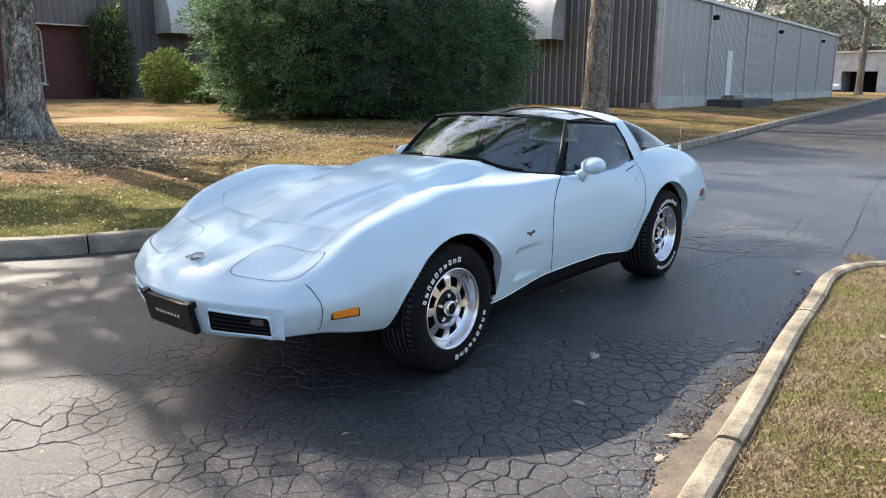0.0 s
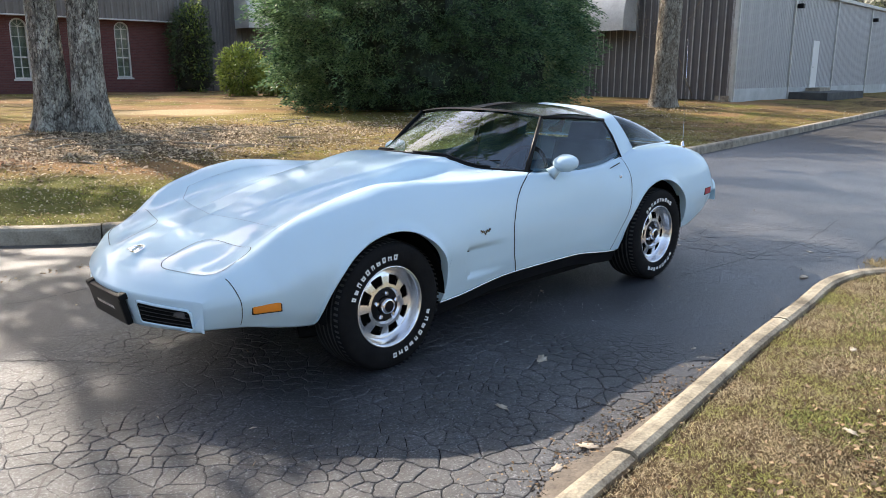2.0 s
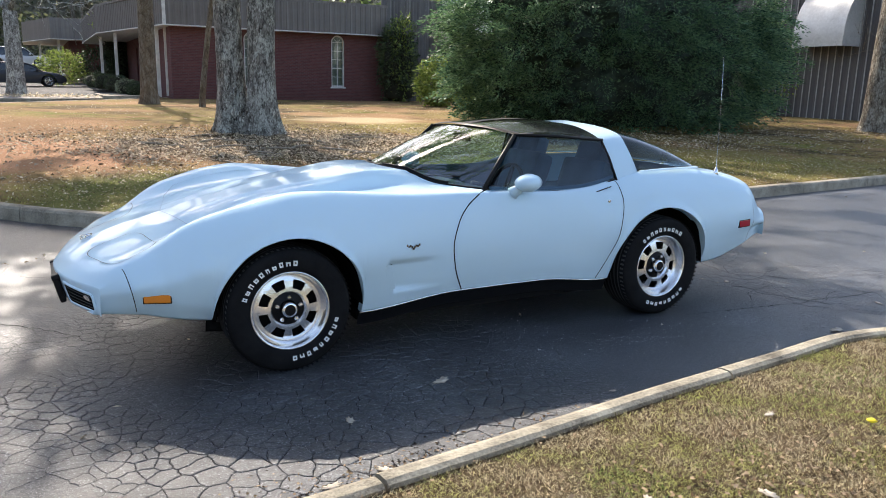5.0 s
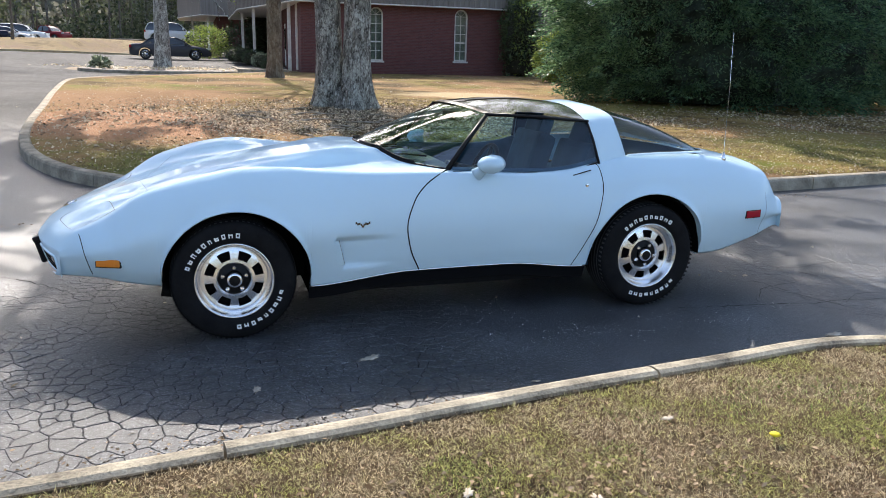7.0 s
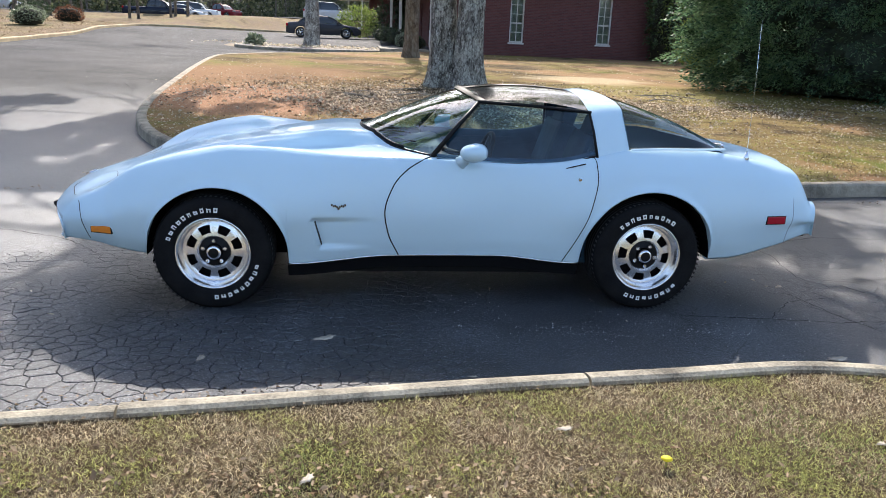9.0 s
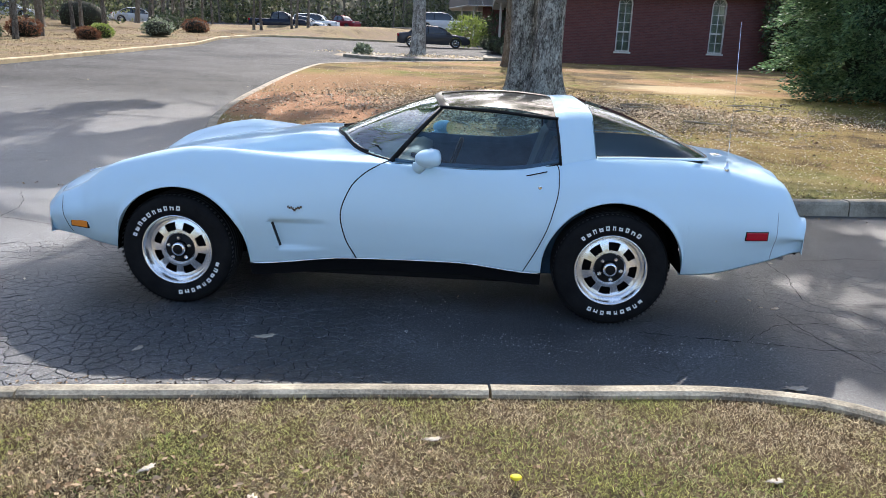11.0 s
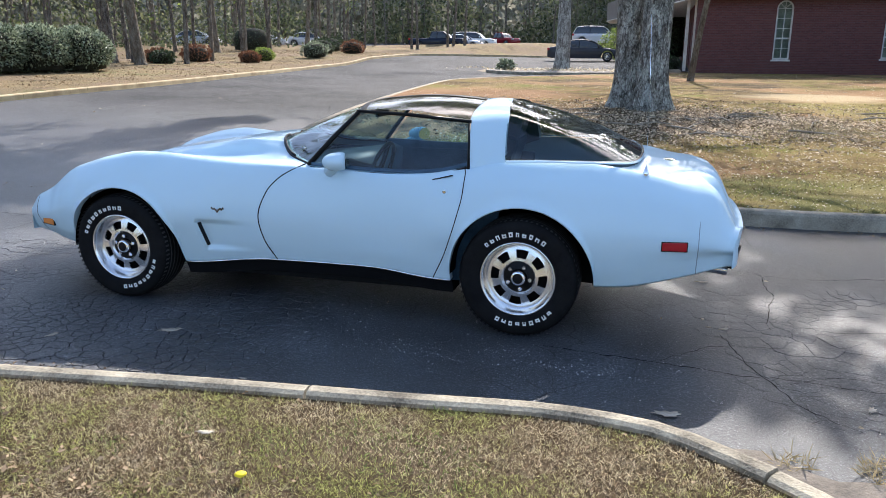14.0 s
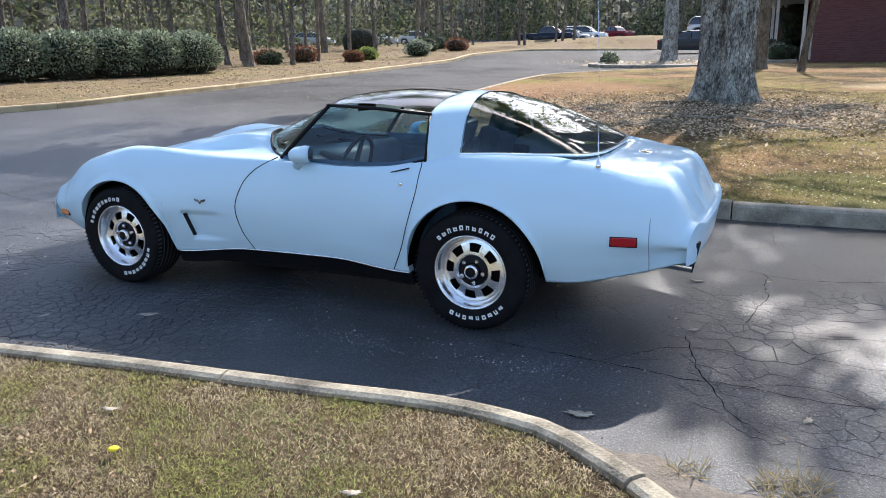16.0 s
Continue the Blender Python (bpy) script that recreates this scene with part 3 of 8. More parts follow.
sheet("verge_woods", np.concatenate([WOOD_LINE + wnr * 0.163, [(6, 66), (-30, 70), (-120, 70), (-120, -30), (-26, -30)]]), 1.5, H, M_LAWN_WOODS, "dry straw coloured verge strewn with brown leaves", "verge", 0.12, 0.03)

ang = np.linspace(0, 2 * np.pi, 40, endpoint=False)
ISLAND = np.stack([-2.8 + 3.3 * np.sign(np.cos(ang)) * np.abs(np.cos(ang)) ** 0.6, 31.3 + 1.9 * np.sign(np.sin(ang)) * np.abs(np.sin(ang)) ** 0.7], 1)
ISLAND = np.concatenate([ISLAND, ISLAND[:1]])
ISLAND = spline(ISLAND, 0.3)
iw = kerb("kerb_island", ISLAND, 0.15, 0.14, 1, "concrete kerb round the gravel island")
sheet("gravel_island", (ISLAND + iw * 0.153)[:-1], 0.5, H, M_GRAVEL, "pale gravel bed with leaves inside a kerb", "gravel bed", 0.13, 0.06)
tagged(part("walkway", boxes(((0.4, 30.2, 0.5), (2.6, 36.5, 0.80))), None, "", M_CONCRETE), "pale concrete walkway to the brick porch", "walkway", "", "structure")


# ---- the sports car: its nose points to -x, its driver's side to -y ----
car = thing("sports_car", "pale blue two-door sports car with smoked roof panels", "car")
# design curves along the car: plan half widths and heights of eight lines on its skin
X0, X1 = -2.33, 2.36
Y0 = curve([-2.33, -2.1, -1.8, -1.5, -0.9, 0.0, 0.8, 1.7, 2.1, 2.36], [0.545, 0.635, 0.69, 0.72, 0.765, 0.755, 0.765, 0.76, 0.72, 0.66])
Z0 = curve([-2.33, -2.15, -1.95, -1.62, -0.85, -0.25, 0.35, 0.82, 1.66, 1.76, 2.15, 2.33], [0.34, 0.337, 0.318, 0.290, 0.25, 0.305, 0.31, 0.27, 0.30, 0.305, 0.395, 0.44])
Y1 = curve([-2.33, -2.15, -1.8, -1.25, -0.8, 0.0, 0.8, 1.25, 1.7, 2.1, 2.33], [0.585, 0.69, 0.755, 0.815, 0.815, 0.785, 0.80, 0.83, 0.81, 0.75, 0.67])
Z1 = curve([-2.33, -2.0, -1.6, 0.0, 1.6, 2.33], [0.405, 0.405, 0.395, 0.42, 0.42, 0.50])
Y2 = curve([-2.33, -2.2, -2.0, -1.8, -1.25, -0.9, -0.5, 0.0, 0.5, 0.9, 1.25, 1.7, 2.1, 2.33], [0.606, 0.712, 0.758, 0.79, 0.868, 0.862, 0.822, 0.805, 0.80, 0.835, 0.868, 0.835, 0.785, 0.715])
Z2 = curve([-2.33, -2.2, -2.0, -1.6, -0.6, 0.4, 1.25, 2.0, 2.33], [0.452, 0.482, 0.50, 0.55, 0.565, 0.56, 0.57, 0.58, 0.535])
Y3 = curve([-2.33, -2.22, -2.0, -1.8, -1.25, -0.8, 0.0, 0.6, 1.25, 1.7, 2.1, 2.33], [0.604, 0.668, 0.712, 0.745, 0.815, 0.80, 0.775, 0.775, 0.80, 0.77, 0.735, 0.69])
Z3 = curve([-2.33, -2.22, -2.0, -1.7, -1.25, -0.6, 0.0, 0.5, 0.9, 1.25, 1.7, 2.1, 2.33], [0.474, 0.535, 0.59, 0.66, 0.775, 0.75, 0.745, 0.745, 0.78, 0.81, 0.80, 0.745, 0.592])
Y4 = curve([-2.33, -2.24, -2.1, -1.8, -1.25, -0.7, -0.2, 0.2, 0.6, 0.95, 1.25, 1.7, 2.1, 2.33], [0.575, 0.588, 0.605, 0.635, 0.665, 0.67, 0.70, 0.725, 0.72, 0.68, 0.66, 0.62, 0.62, 0.60])
Z4 = curve([-2.33, -2.28, -2.24, -2.15, -1.95, -1.75, -1.55, -1.35, -1.15, -0.95, -0.7, -0.4, 0.0, 0.45, 0.7, 0.9, 1.2, 1.55, 1.85, 2.1, 2.2, 2.33], [0.481, 0.535, 0.570, 0.604, 0.672, 0.757, 0.824, 0.878, 0.908, 0.903, 0.885, 0.87, 0.862, 0.848, 0.86, 0.893, 0.937, 0.938, 0.905, 0.845, 0.812, 0.632])
Y5 = curve([-2.33, -1.9, -1.35, -0.6, -0.3, 0.0, 0.6, 0.95, 1.2, 1.8, 2.1, 2.33], [0.45, 0.48, 0.43, 0.42, 0.48, 0.62, 0.64, 0.62, 0.60, 0.50, 0.45, 0.45])
Z5 = curve([-2.33, -2.28, -2.22, -2.1, -1.85, -1.5, -1.15, -0.7, -0.3, 0.0, 0.6, 0.95, 1.2, 1.5, 1.85, 2.0, 2.12, 2.2, 2.33], [0.486, 0.538, 0.575, 0.608, 0.675, 0.77, 0.832, 0.862, 0.888, 0.872, 0.85, 0.89, 0.935, 0.94, 0.905, 0.885, 0.876, 0.846, 0.612])
Y6 = curve([-2.33, -1.7, -1.2, -0.6, -0.3, 2.33], [0.25, 0.26, 0.28, 0.315, 0.32, 0.25])
Z6 = curve([-2.33, -2.28, -2.2, -2.1, -1.8, -1.5, -1.2, -0.9, -0.55, -0.3, 0.2, 1.2, 1.5, 1.85, 2.0, 2.1, 2.2, 2.33], [0.488, 0.545, 0.592, 0.630, 0.71, 0.79, 0.858, 0.908, 0.955, 0.94, 0.87, 0.94, 0.94, 0.91, 0.892, 0.888, 0.862, 0.620])
Z7 = curve([-2.33, -2.28, -2.2, -2.1, -1.8, -1.5, -1.2, -0.9, -0.55, -0.3, 0.2, 1.2, 1.5, 1.85, 2.0, 2.1, 2.2, 2.33], [0.490, 0.548, 0.597, 0.638, 0.725, 0.805, 0.872, 0.918, 0.962, 0.945, 0.87, 0.94, 0.94, 0.915, 0.896, 0.892, 0.867, 0.622])
BOW = curve([-2.33, -2.1, -1.85, -1.6, 1.9, 2.1, 2.33], [0.28, 0.21, 0.085, 0.0, 0.0, 0.0, 0.0])
ARCHES = ((-1.225, 0.312, 0.388), (1.25, 0.322, 0.395))
TT = np.linspace(0, 7, 421)


def section(s):
    """The half section of the skin at a station: widths and heights from sill to centre line."""
    t = np.arange(8.0)
    y = curve(t, [float(q(s)) for q in (Y0, Y1, Y2, Y3, Y4, Y5, Y6)] + [0.0])(TT)
    z = curve(t, [float(q(s)) for q in (Z0, Z1, Z2, Z3, Z4, Z5, Z6, Z7)])(TT)
    # raised hood panel with crisp shoulders, narrowing towards the nose
    if -1.78 < s < -0.2:
        wide = 0.215 + 0.125 * float(sm(-1.75, -0.5, s))
        z = z + 0.011 * float(sm(-1.78, -1.45, s)) * (1 - sm(wide - 0.028, wide, y)) * (TT > 4.2)
    return y, z


def arch_height(x):
    z = -1.0
    for cx, cz, r in ARCHES:
        if abs(x - cx) < r:
            z = max(z, cz + math.sqrt(r * r - (x - cx) ** 2))
    return z


LOW, TOP = 30, 56
NOSE_SHORT, TAIL_LONG = 0.04, 0.020


def skin_row(s):
    """Points of one half section, trimmed by the wheel arch, with an inward return at the lower edge."""
    y, z = section(s)
    za, t0 = arch_height(s), 0.0
    if za > z[0]:
        t0 = float(TT[np.argmax(z > za)])
    t = np.concatenate([np.linspace(t0, 3, LOW, endpoint=False), np.linspace(3, 7, TOP)])
    yy, zz = np.interp(t, TT, y), np.interp(t, TT, z)
    if za > z[0]:
        zz[0] = za
        yy = yy + 0.014 * np.exp(-((zz - za) / 0.035) ** 2) * (zz < 0.8)
    # side cove behind the front wheel
    if -0.74 < s < -0.30:
        deep = 0.028 * float(sm(-0.715, -0.695, s)) * (1 - float(sm(-0.66, -0.30, s)))
        top, low = 0.525, 0.365
        lead = -0.70 + 0.25 * (0.52 - zz)
        k = sm(low - 0.02, low + 0.01, zz) * (1 - sm(top - 0.008, top + 0.012, zz)) * (s > lead)
        yy = yy - deep * k
    # hollows over the round tail lamps
    if s > 2.1:
        for yl in (0.24, 0.46):
            zz = zz - 0.045 * np.exp(-((yy - yl) / 0.05) ** 2) * (zz > 0.6) * math.exp(-((s - 2.24) / 0.06) ** 2)
    yy = np.concatenate([[yy[0] - 0.05], yy])
    zz = np.concatenate([[zz[0] + 0.004], zz])
    return s + NOSE_SHORT * float(sm(-1.7, -2.33, s)) + (TAIL_LONG + 0.034 * (1 - np.minimum(1, yy / 0.62) ** 2) * sm(0.46, 0.60, zz)) * float(sm(1.98, 2.33, s)) + float(BOW(s)) * (yy / 0.75) ** 2 - 0.052 * (np.maximum(0.0, yy - 0.42) / 0.3) ** 2 * (1 - sm(0.50, 0.86, zz)) * float(sm(2.08, 2.33, s)), yy, zz


stations = np.unique(np.concatenate([np.linspace(X0, X1, 300)] + [cx + r * np.cos(np.linspace(0, np.pi, 60)) for cx, cz, r in ARCHES] + [[cx - r - 0.0004, cx + r + 0.0004] for cx, cz, r in ARCHES]))
stations = stations[np.concatenate([[True], np.diff(stations) > 3e-4])]
SK = np.array([np.stack(skin_row(float(s)), 1) for s in stations])
NS, NR = SK.shape[:2]


def side_pt(x, z, lift=0.0):
    """A point of the driver's side skin at a place along the car and a height."""
    s, k = x, TT <= 4.02
    for _ in range(6 if x < -1.5 else 1):
        y, zz = section(s)
        w = np.interp(z, zz[k], y[k])
        s = x - NOSE_SHORT * float(sm(-1.7, -2.33, s)) - float(BOW(s)) * (w / 0.75) ** 2 if x < -1.5 else x
    return np.array([x, -(w + lift), z])


def far_rise(x, y):
    """The car leans a little on the crowned road, so its far front wing stands higher."""
    return 0.035 * sm(0.15, 0.65, y) * (1 - sm(-1.5, -0.7, x))


def top_pt(x, y, lift=0.0):
    s = x
    for _ in range(6):
        s = x - NOSE_SHORT * float(sm(-1.7, -2.33, s)) - float(BOW(s)) * (abs(y) / 0.75) ** 2
    yy, zz = section(s)
    k = TT >= 3.6
    return np.array([x, y, np.interp(abs(y), yy[k][::-1], zz[k][::-1]) + lift + float(far_rise(x, y))])


DOOR_FRONT = curve([0.28, 0.33, 0.44, 0.57, 0.72, 0.80, 0.85, 0.885], [-0.20, -0.225, -0.275, -0.298, -0.25, -0.18, -0.10, -0.02])
DOOR_REAR = curve([0.25, 0.45, 0.63, 0.79, 0.86, 0.92], [0.74, 0.835, 0.895, 0.925, 0.925, 0.905])


def ws_base(y):
    """Where the windscreen meets the scuttle, along the car."""
    return -0.43 + 0.42 * (np.abs(y) / 0.66) ** 2.2


def hood_end(y):
    """The rear lip of the hood, ahead of the wiper well."""
    return ws_base(y) + 0.035


def glass_edge(x):
    """Half width of the cabin opening behind the windscreen."""
    return np.where(x < 1.0, 0.685, 0.66 - 0.05 * sm(1.0, 1.75, x))


def rear_glass_end(y):
    return 1.84 - 0.10 * (np.abs(y) / 0.6) ** 3


centre = 0.25 * (SK[:-1, :-1] + SK[1:, :-1] + SK[:-1, 1:] + SK[1:, 1:])
cx, cy, cz = centre[..., 0], centre[..., 1], centre[..., 2]
row = np.broadcast_to(np.arange(NR - 1)[None, :], cx.shape)
upper = row > LOW + 6
opening = upper & (cx > hood_end(cy)) & (cx < rear_glass_end(cy)) & (cy < glass_edge(cx))
kindmap = np.zeros(cx.shape, int)
kindmap[(cx > -1.68) & (cy < 0.545) & upper & (cx < ws_base(cy))] = 2
lid = upper & (cy > 0.25) & (cy < 0.59) & (cx > -2.25 + 0.36 * cy) & (cx < -1.95 + 0.23 * cy)
kindmap[lid] = 3
kindmap[(cx < -2.05) & (cz < 0.58) & ~lid] = 4
kindmap[cx > 2.157] = 5
isdoor = (cx > DOOR_FRONT(cz)) & (cx < DOOR_REAR(cz)) & (row > 0) & ~opening & (cx > -0.31) & (cx < 0.93)
kindmap[isdoor] = 1
kindmap[opening] = -1


def skin_object(name, mirror, which, label=""):
    sgn = 1 if mirror else -1
    v = SK.reshape(-1, 3) * (1, sgn, 1)
    v[:, 2] += far_rise(v[:, 0], v[:, 1])
    idx = np.arange(NS * NR).reshape(NS, NR)
    q = np.stack([idx[:-1, :-1], idx[1:, :-1], idx[1:, 1:], idx[:-1, 1:]], -1)
    if mirror:
        q = q[..., ::-1]
    # normals of the whole skin keep the split panels in one flowing surface
    du, dv = np.gradient(SK, axis=0), np.gradient(SK, axis=1)
    nm = np.cross(du, dv)
    nm /= np.linalg.norm(nm, axis=2)[..., None] + 1e-12
    nm = -nm if nm[NS // 2, NR - 2, 2] < 0 else nm
    nm = (nm * (1, sgn, 1)).reshape(-1, 3)
    f = q[kindmap == which]
    used, inv = np.unique(f, return_inverse=True)
    me = np_mesh(name, v[used], inv.reshape(-1, 4), M_PAINT, True)
    me.normals_split_custom_set_from_vertices(nm[used].tolist())
    return me


for mirror in (False, True):
    part("body_shell", skin_object("body_shell", mirror, 0), car)
    door = part("door", skin_object("door", mirror, 1), car)
    if not mirror:
        driver_door = door
    part("hood_half", skin_object("hood_half", mirror, 2), car)
    part("headlamp_lid", skin_object("headlamp_lid", mirror, 3), car)
    part("front_bumper", skin_object("front_bumper", mirror, 4), car)
    part("rear_bumper", skin_object("rear_bumper", mirror, 5), car)


def end_cap(rowpts, push, lowdrop):
    """Closes the nose or the tail below its rim with a shaped face."""
    left = rowpts[1:] * (1, -1, 1)
    right = rowpts[1:][::-1][1:] * (1, 1, 1)
    rim = np.concatenate([left, right])
    rim[:, 2] += far_rise(rim[:, 0], rim[:, 1])
    zb = rim[0, 2]
    layers = []
    for k, (u, p) in enumerate(push):
        L = rim.copy()
        L[:, 2] = rim[:, 2] * (1 - u) + (zb - lowdrop * (1 - np.minimum(1, np.abs(rim[:, 1]) / 0.6) ** 2)) * u
        L[:, 0] = rim[:, 0] + p * (1 - np.minimum(1, np.abs(rim[:, 1]) / 0.60) ** 6)
        layers.append(L)
    v = np.concatenate(layers)
    n = len(rim)
    f = [[k * n + i, k * n + i + 1, (k + 1) * n + i + 1, (k + 1) * n + i] for k in range(len(layers) - 1) for i in range(n - 1)]
    return v, f


NOSE_PUSH, NOSE_DROP = ((0.0, 0.0), (0.03, -0.004), (0.10, -0.002), (0.25, 0.006), (0.5, 0.020), (0.8, 0.038), (0.95, 0.052), (1.0, 0.075)), 0.045
v, f = end_cap(SK[0], NOSE_PUSH, NOSE_DROP)
part("nose_panel", np_mesh("nose_panel", v, f, M_PAINT, True), car)
v, f = end_cap(SK[-1], ((0.0, 0.0), (0.04, 0.002), (0.2, -0.004), (0.45, -0.012), (0.7, -0.020), (0.95, -0.034), (1.0, -0.05)), 0.025)
part("tail_panel", np_mesh("tail_panel", v, f, M_PAINT, True), car)


def ribbon(pts, width, normal_fn=None, up=(0, 0, 1)):
    """A narrow flat band along points on the skin."""
    p = np.asarray(pts, float)
    d = np.gradient(p, axis=0)
    d /= np.linalg.norm(d, axis=1)[:, None] + 1e-9
    nrm = np.asarray([normal_fn(q) for q in p]) if normal_fn else np.tile(np.asarray(up, float), (len(p), 1))
    w = np.cross(d, nrm)
    w /= np.linalg.norm(w, axis=1)[:, None] + 1e-9
    v = np.concatenate([p - w * width / 2, p + w * width / 2])
    n = len(p)
    return v, [[i, i + 1, n + i + 1, n + i] for i in range(n - 1)]


def side_normal(q):
    a, b, c = side_pt(q[0], q[2]), side_pt(q[0] + 0.01, q[2]), side_pt(q[0], q[2] + 0.01)
    n = np.cross(b - a, c - a)
    n = n if n[1] < 0 else -n
    return n / np.linalg.norm(n)


def flip(v):
    return np.asarray(v) * (1, -1, 1)


zz = np.linspace(0.285, 0.883, 40)
front_cut = [side_pt(float(DOOR_FRONT(z)), z, 0.0012) for z in zz]
zr = np.linspace(0.28, 0.90, 40)
rear_cut = [side_pt(float(DOOR_REAR(z)), min(z, float(Z4(0.92)) - 0.004), 0.0012) for z in zr]
for sgn in (1, -1):
    for pts, w in ((front_cut, 0.007), (rear_cut, 0.0055)):
        v, f = ribbon(pts, w, side_normal)
        part("door_seam", np_mesh("door_seam", v if sgn > 0 else flip(v), f, M_BLACK), car)
    lid_line = [(-2.16, 0.25), (-2.04, 0.585), (-1.815, 0.59), (-1.89, 0.25), (-2.16, 0.25)]
    loop = []
    for (xa, ya), (xb, yb) in zip(lid_line[:-1], lid_line[1:]):
        for u in np.linspace(0, 1, 22, endpoint=False):
            loop.append(top_pt(xa + (xb - xa) * u, -(ya + (yb - ya) * u) * sgn, 0.0012))
    loop = np.array(loop)
    loop = sum(np.roll(loop, k, 0) for k in range(-6, 7)) / 13
    loop = np.array([top_pt(q[0], q[1], 0.0015) for q in loop])
    v, f = ribbon(np.concatenate([loop, loop[:1]]), 0.0036)
    part("lid_seam", np_mesh("lid_seam", v, f, M_BLACK), car)
    hood = [top_pt(-1.74 + 0.10 * u, -0.53 * u * sgn, 0.0012) for u in np.linspace(0.0, 0.9, 16)]
    hood += [top_pt(x, -0.55 * sgn, 0.0012) for x in np.linspace(-1.58, -0.12, 40)]
    v, f = ribbon(hood, 0.0035)
    part("hood_seam", np_mesh("hood_seam", v, f, M_SEAM), car)
    bump_line = [side_pt(2.157, z, 0.0012) * (1, sgn, 1) for z in np.linspace(0.785, 0.40, 16)]
    v, f = ribbon(bump_line, 0.004, lambda q: (0, -0.7 * sgn, 0.7))
    part("bumper_seam", np_mesh("bumper_seam", v, f, M_SEAM), car)
    v, f = ribbon([side_pt(-2.005 + 0.053 * u ** 0.7, 0.572 - 0.217 * u, 0.0012) * (1, sgn, 1) for u in np.linspace(0, 1, 22)], 0.004, lambda q: (0, -sgn, 0))
    part("bumper_seam", np_mesh("bumper_seam", v, f, M_BLACK), car)

# glasshouse: arcs across the car
def arc(base, shoulder, crown, n=41):
    """A smooth arc from the driver's side base over the roof to the far side; base may equal shoulder."""
    half = np.array([base, [0.5 * (base[k] + shoulder[k]) + (0.0, -0.02, 0.0)[k] for k in range(3)], shoulder, [0.45 * shoulder[0] + 0.55 * crown[0], shoulder[1] * 0.55, crown[2] - 0.28 * (crown[2] - shoulder[2])], crown], float)
    t = np.concatenate([[0], np.cumsum(np.linalg.norm(np.diff(half, axis=0), axis=1))])
    u = np.linspace(0, t[-1], n // 2 + 1)
    h = np.stack([curve(t, half[:, k])(u) for k in range(3)], 1)
    return np.concatenate([h, flip(h)[::-1][1:]])


def loft(a, b, n=8, bulge=0.0, axis=2):
    """A sheet between two lines of equal count, bulging by a sine."""
    u = np.linspace(0, 1, n)[:, None, None]
    g = a[None] * (1 - u) + b[None] * u
    g[..., axis] += bulge * np.sin(np.pi * u[..., 0])
    m = a.shape[0]
    f = [[k * m + i, k * m + i + 1, (k + 1) * m + i + 1, (k + 1) * m + i] for k in range(n - 1) for i in range(m - 1)]
    return g.reshape(-1, 3), f


NA = 41
yb = np.linspace(-1, 1, NA)
ws_low = np.array([(float(ws_base(0.655 * q)), 0.655 * q, float(top_pt(float(ws_base(0.655 * q)), 0.655 * q)[2]) - 0.003) for q in yb])
ws_top = np.array([(0.185 + 0.07 * abs(q) ** 2, 0.545 * q, 1.208 - 0.034 * abs(q) ** 2.5) for q in yb])
v, f = loft(ws_low, ws_top, 10, 0.012)
windscreen = part("windscreen", face_out(np_mesh("windscreen", v, f, M_GLASS_FRONT, True), (0.5, 0, 0.6)), car, "clear windscreen mirroring bare branches")
windscreen.visible_shadow = False
v, f = loft(ws_top + (-0.012, 0, 0.004), ws_top + (0.035, 0, 0.012), 4, 0.006)
part("header_rail", np_mesh("header_rail", v, f, M_BLACK, True), car)
v, f = tube_np(ws_low + (-0.006, 0, 0.003), [0.009] * NA, 8)
part("windscreen_seal", np_mesh("windscreen_seal", v, f, M_BLACK, True), car, "black rubber seal and wiper slot below the windscreen")
for y_a, y_b in ((-0.10, -0.52), (0.50, 0.08)):
    arm = [(float(ws_base(q)) - 0.004, q, float(top_pt(float(ws_base(q)), q)[2]) + 0.014) for q in np.linspace(y_a, y_b, 9)]
    v, f = tube_np(arm, [0.007] * 9, 6)
    part("wiper", np_mesh("wiper", v, f, M_BLACK, True), car, "black wiper resting at the foot of the windscreen")
roof_back = np.array([(0.90, 0.545 * q, 1.226 - 0.082 * abs(q) ** 2.6) for q in yb])
front_edge = ws_top + (0.03, 0, 0.012)
for a, b, nm in ((0, 20, "roof_panel"), (20, 41, "roof_panel")):
    v, f = loft(front_edge[a:b + 1] if b < 41 else front_edge[a:], roof_back[a:b + 1] if b < 41 else roof_back[a:], 14, 0.022)
    part(nm, face_out(np_mesh(nm, v, f, M_TTOP, True), (0.5, 0, 0.6)), car, "smoked lift-off roof panel mirroring branches")
v, f = loft(front_edge[18:23] + (0, 0, 0.002), roof_back[18:23] + (0, 0, 0.002), 14, 0.025)
part("roof_spine", np_mesh("roof_spine", v, f, M_BLACK, True), car)
hoop_a = arc((0.945, -0.705, 0.868), (0.905, -0.555, 1.13), (0.885, 0.0, 1.230))
hoop_b = arc((1.135, -0.665, 0.935), (1.115, -0.48, 1.165), (1.05, 0.0, 1.234))
v, f = loft(hoop_a, hoop_b, 7, 0.006)
part("roof_hoop", np_mesh("roof_hoop", v, f, M_PAINT, True), car, "pale blue roof hoop behind the doors")
v, f = loft(hoop_a * (1, 0.965, 1) + (0.006, 0, -0.016), hoop_b * (1, 0.965, 1) + (-0.006, 0, -0.016), 4, 0.0)
part("hoop_lining", np_mesh("hoop_lining", v, f, M_SEAT, True), car, "dark blue lining inside the roof hoop")
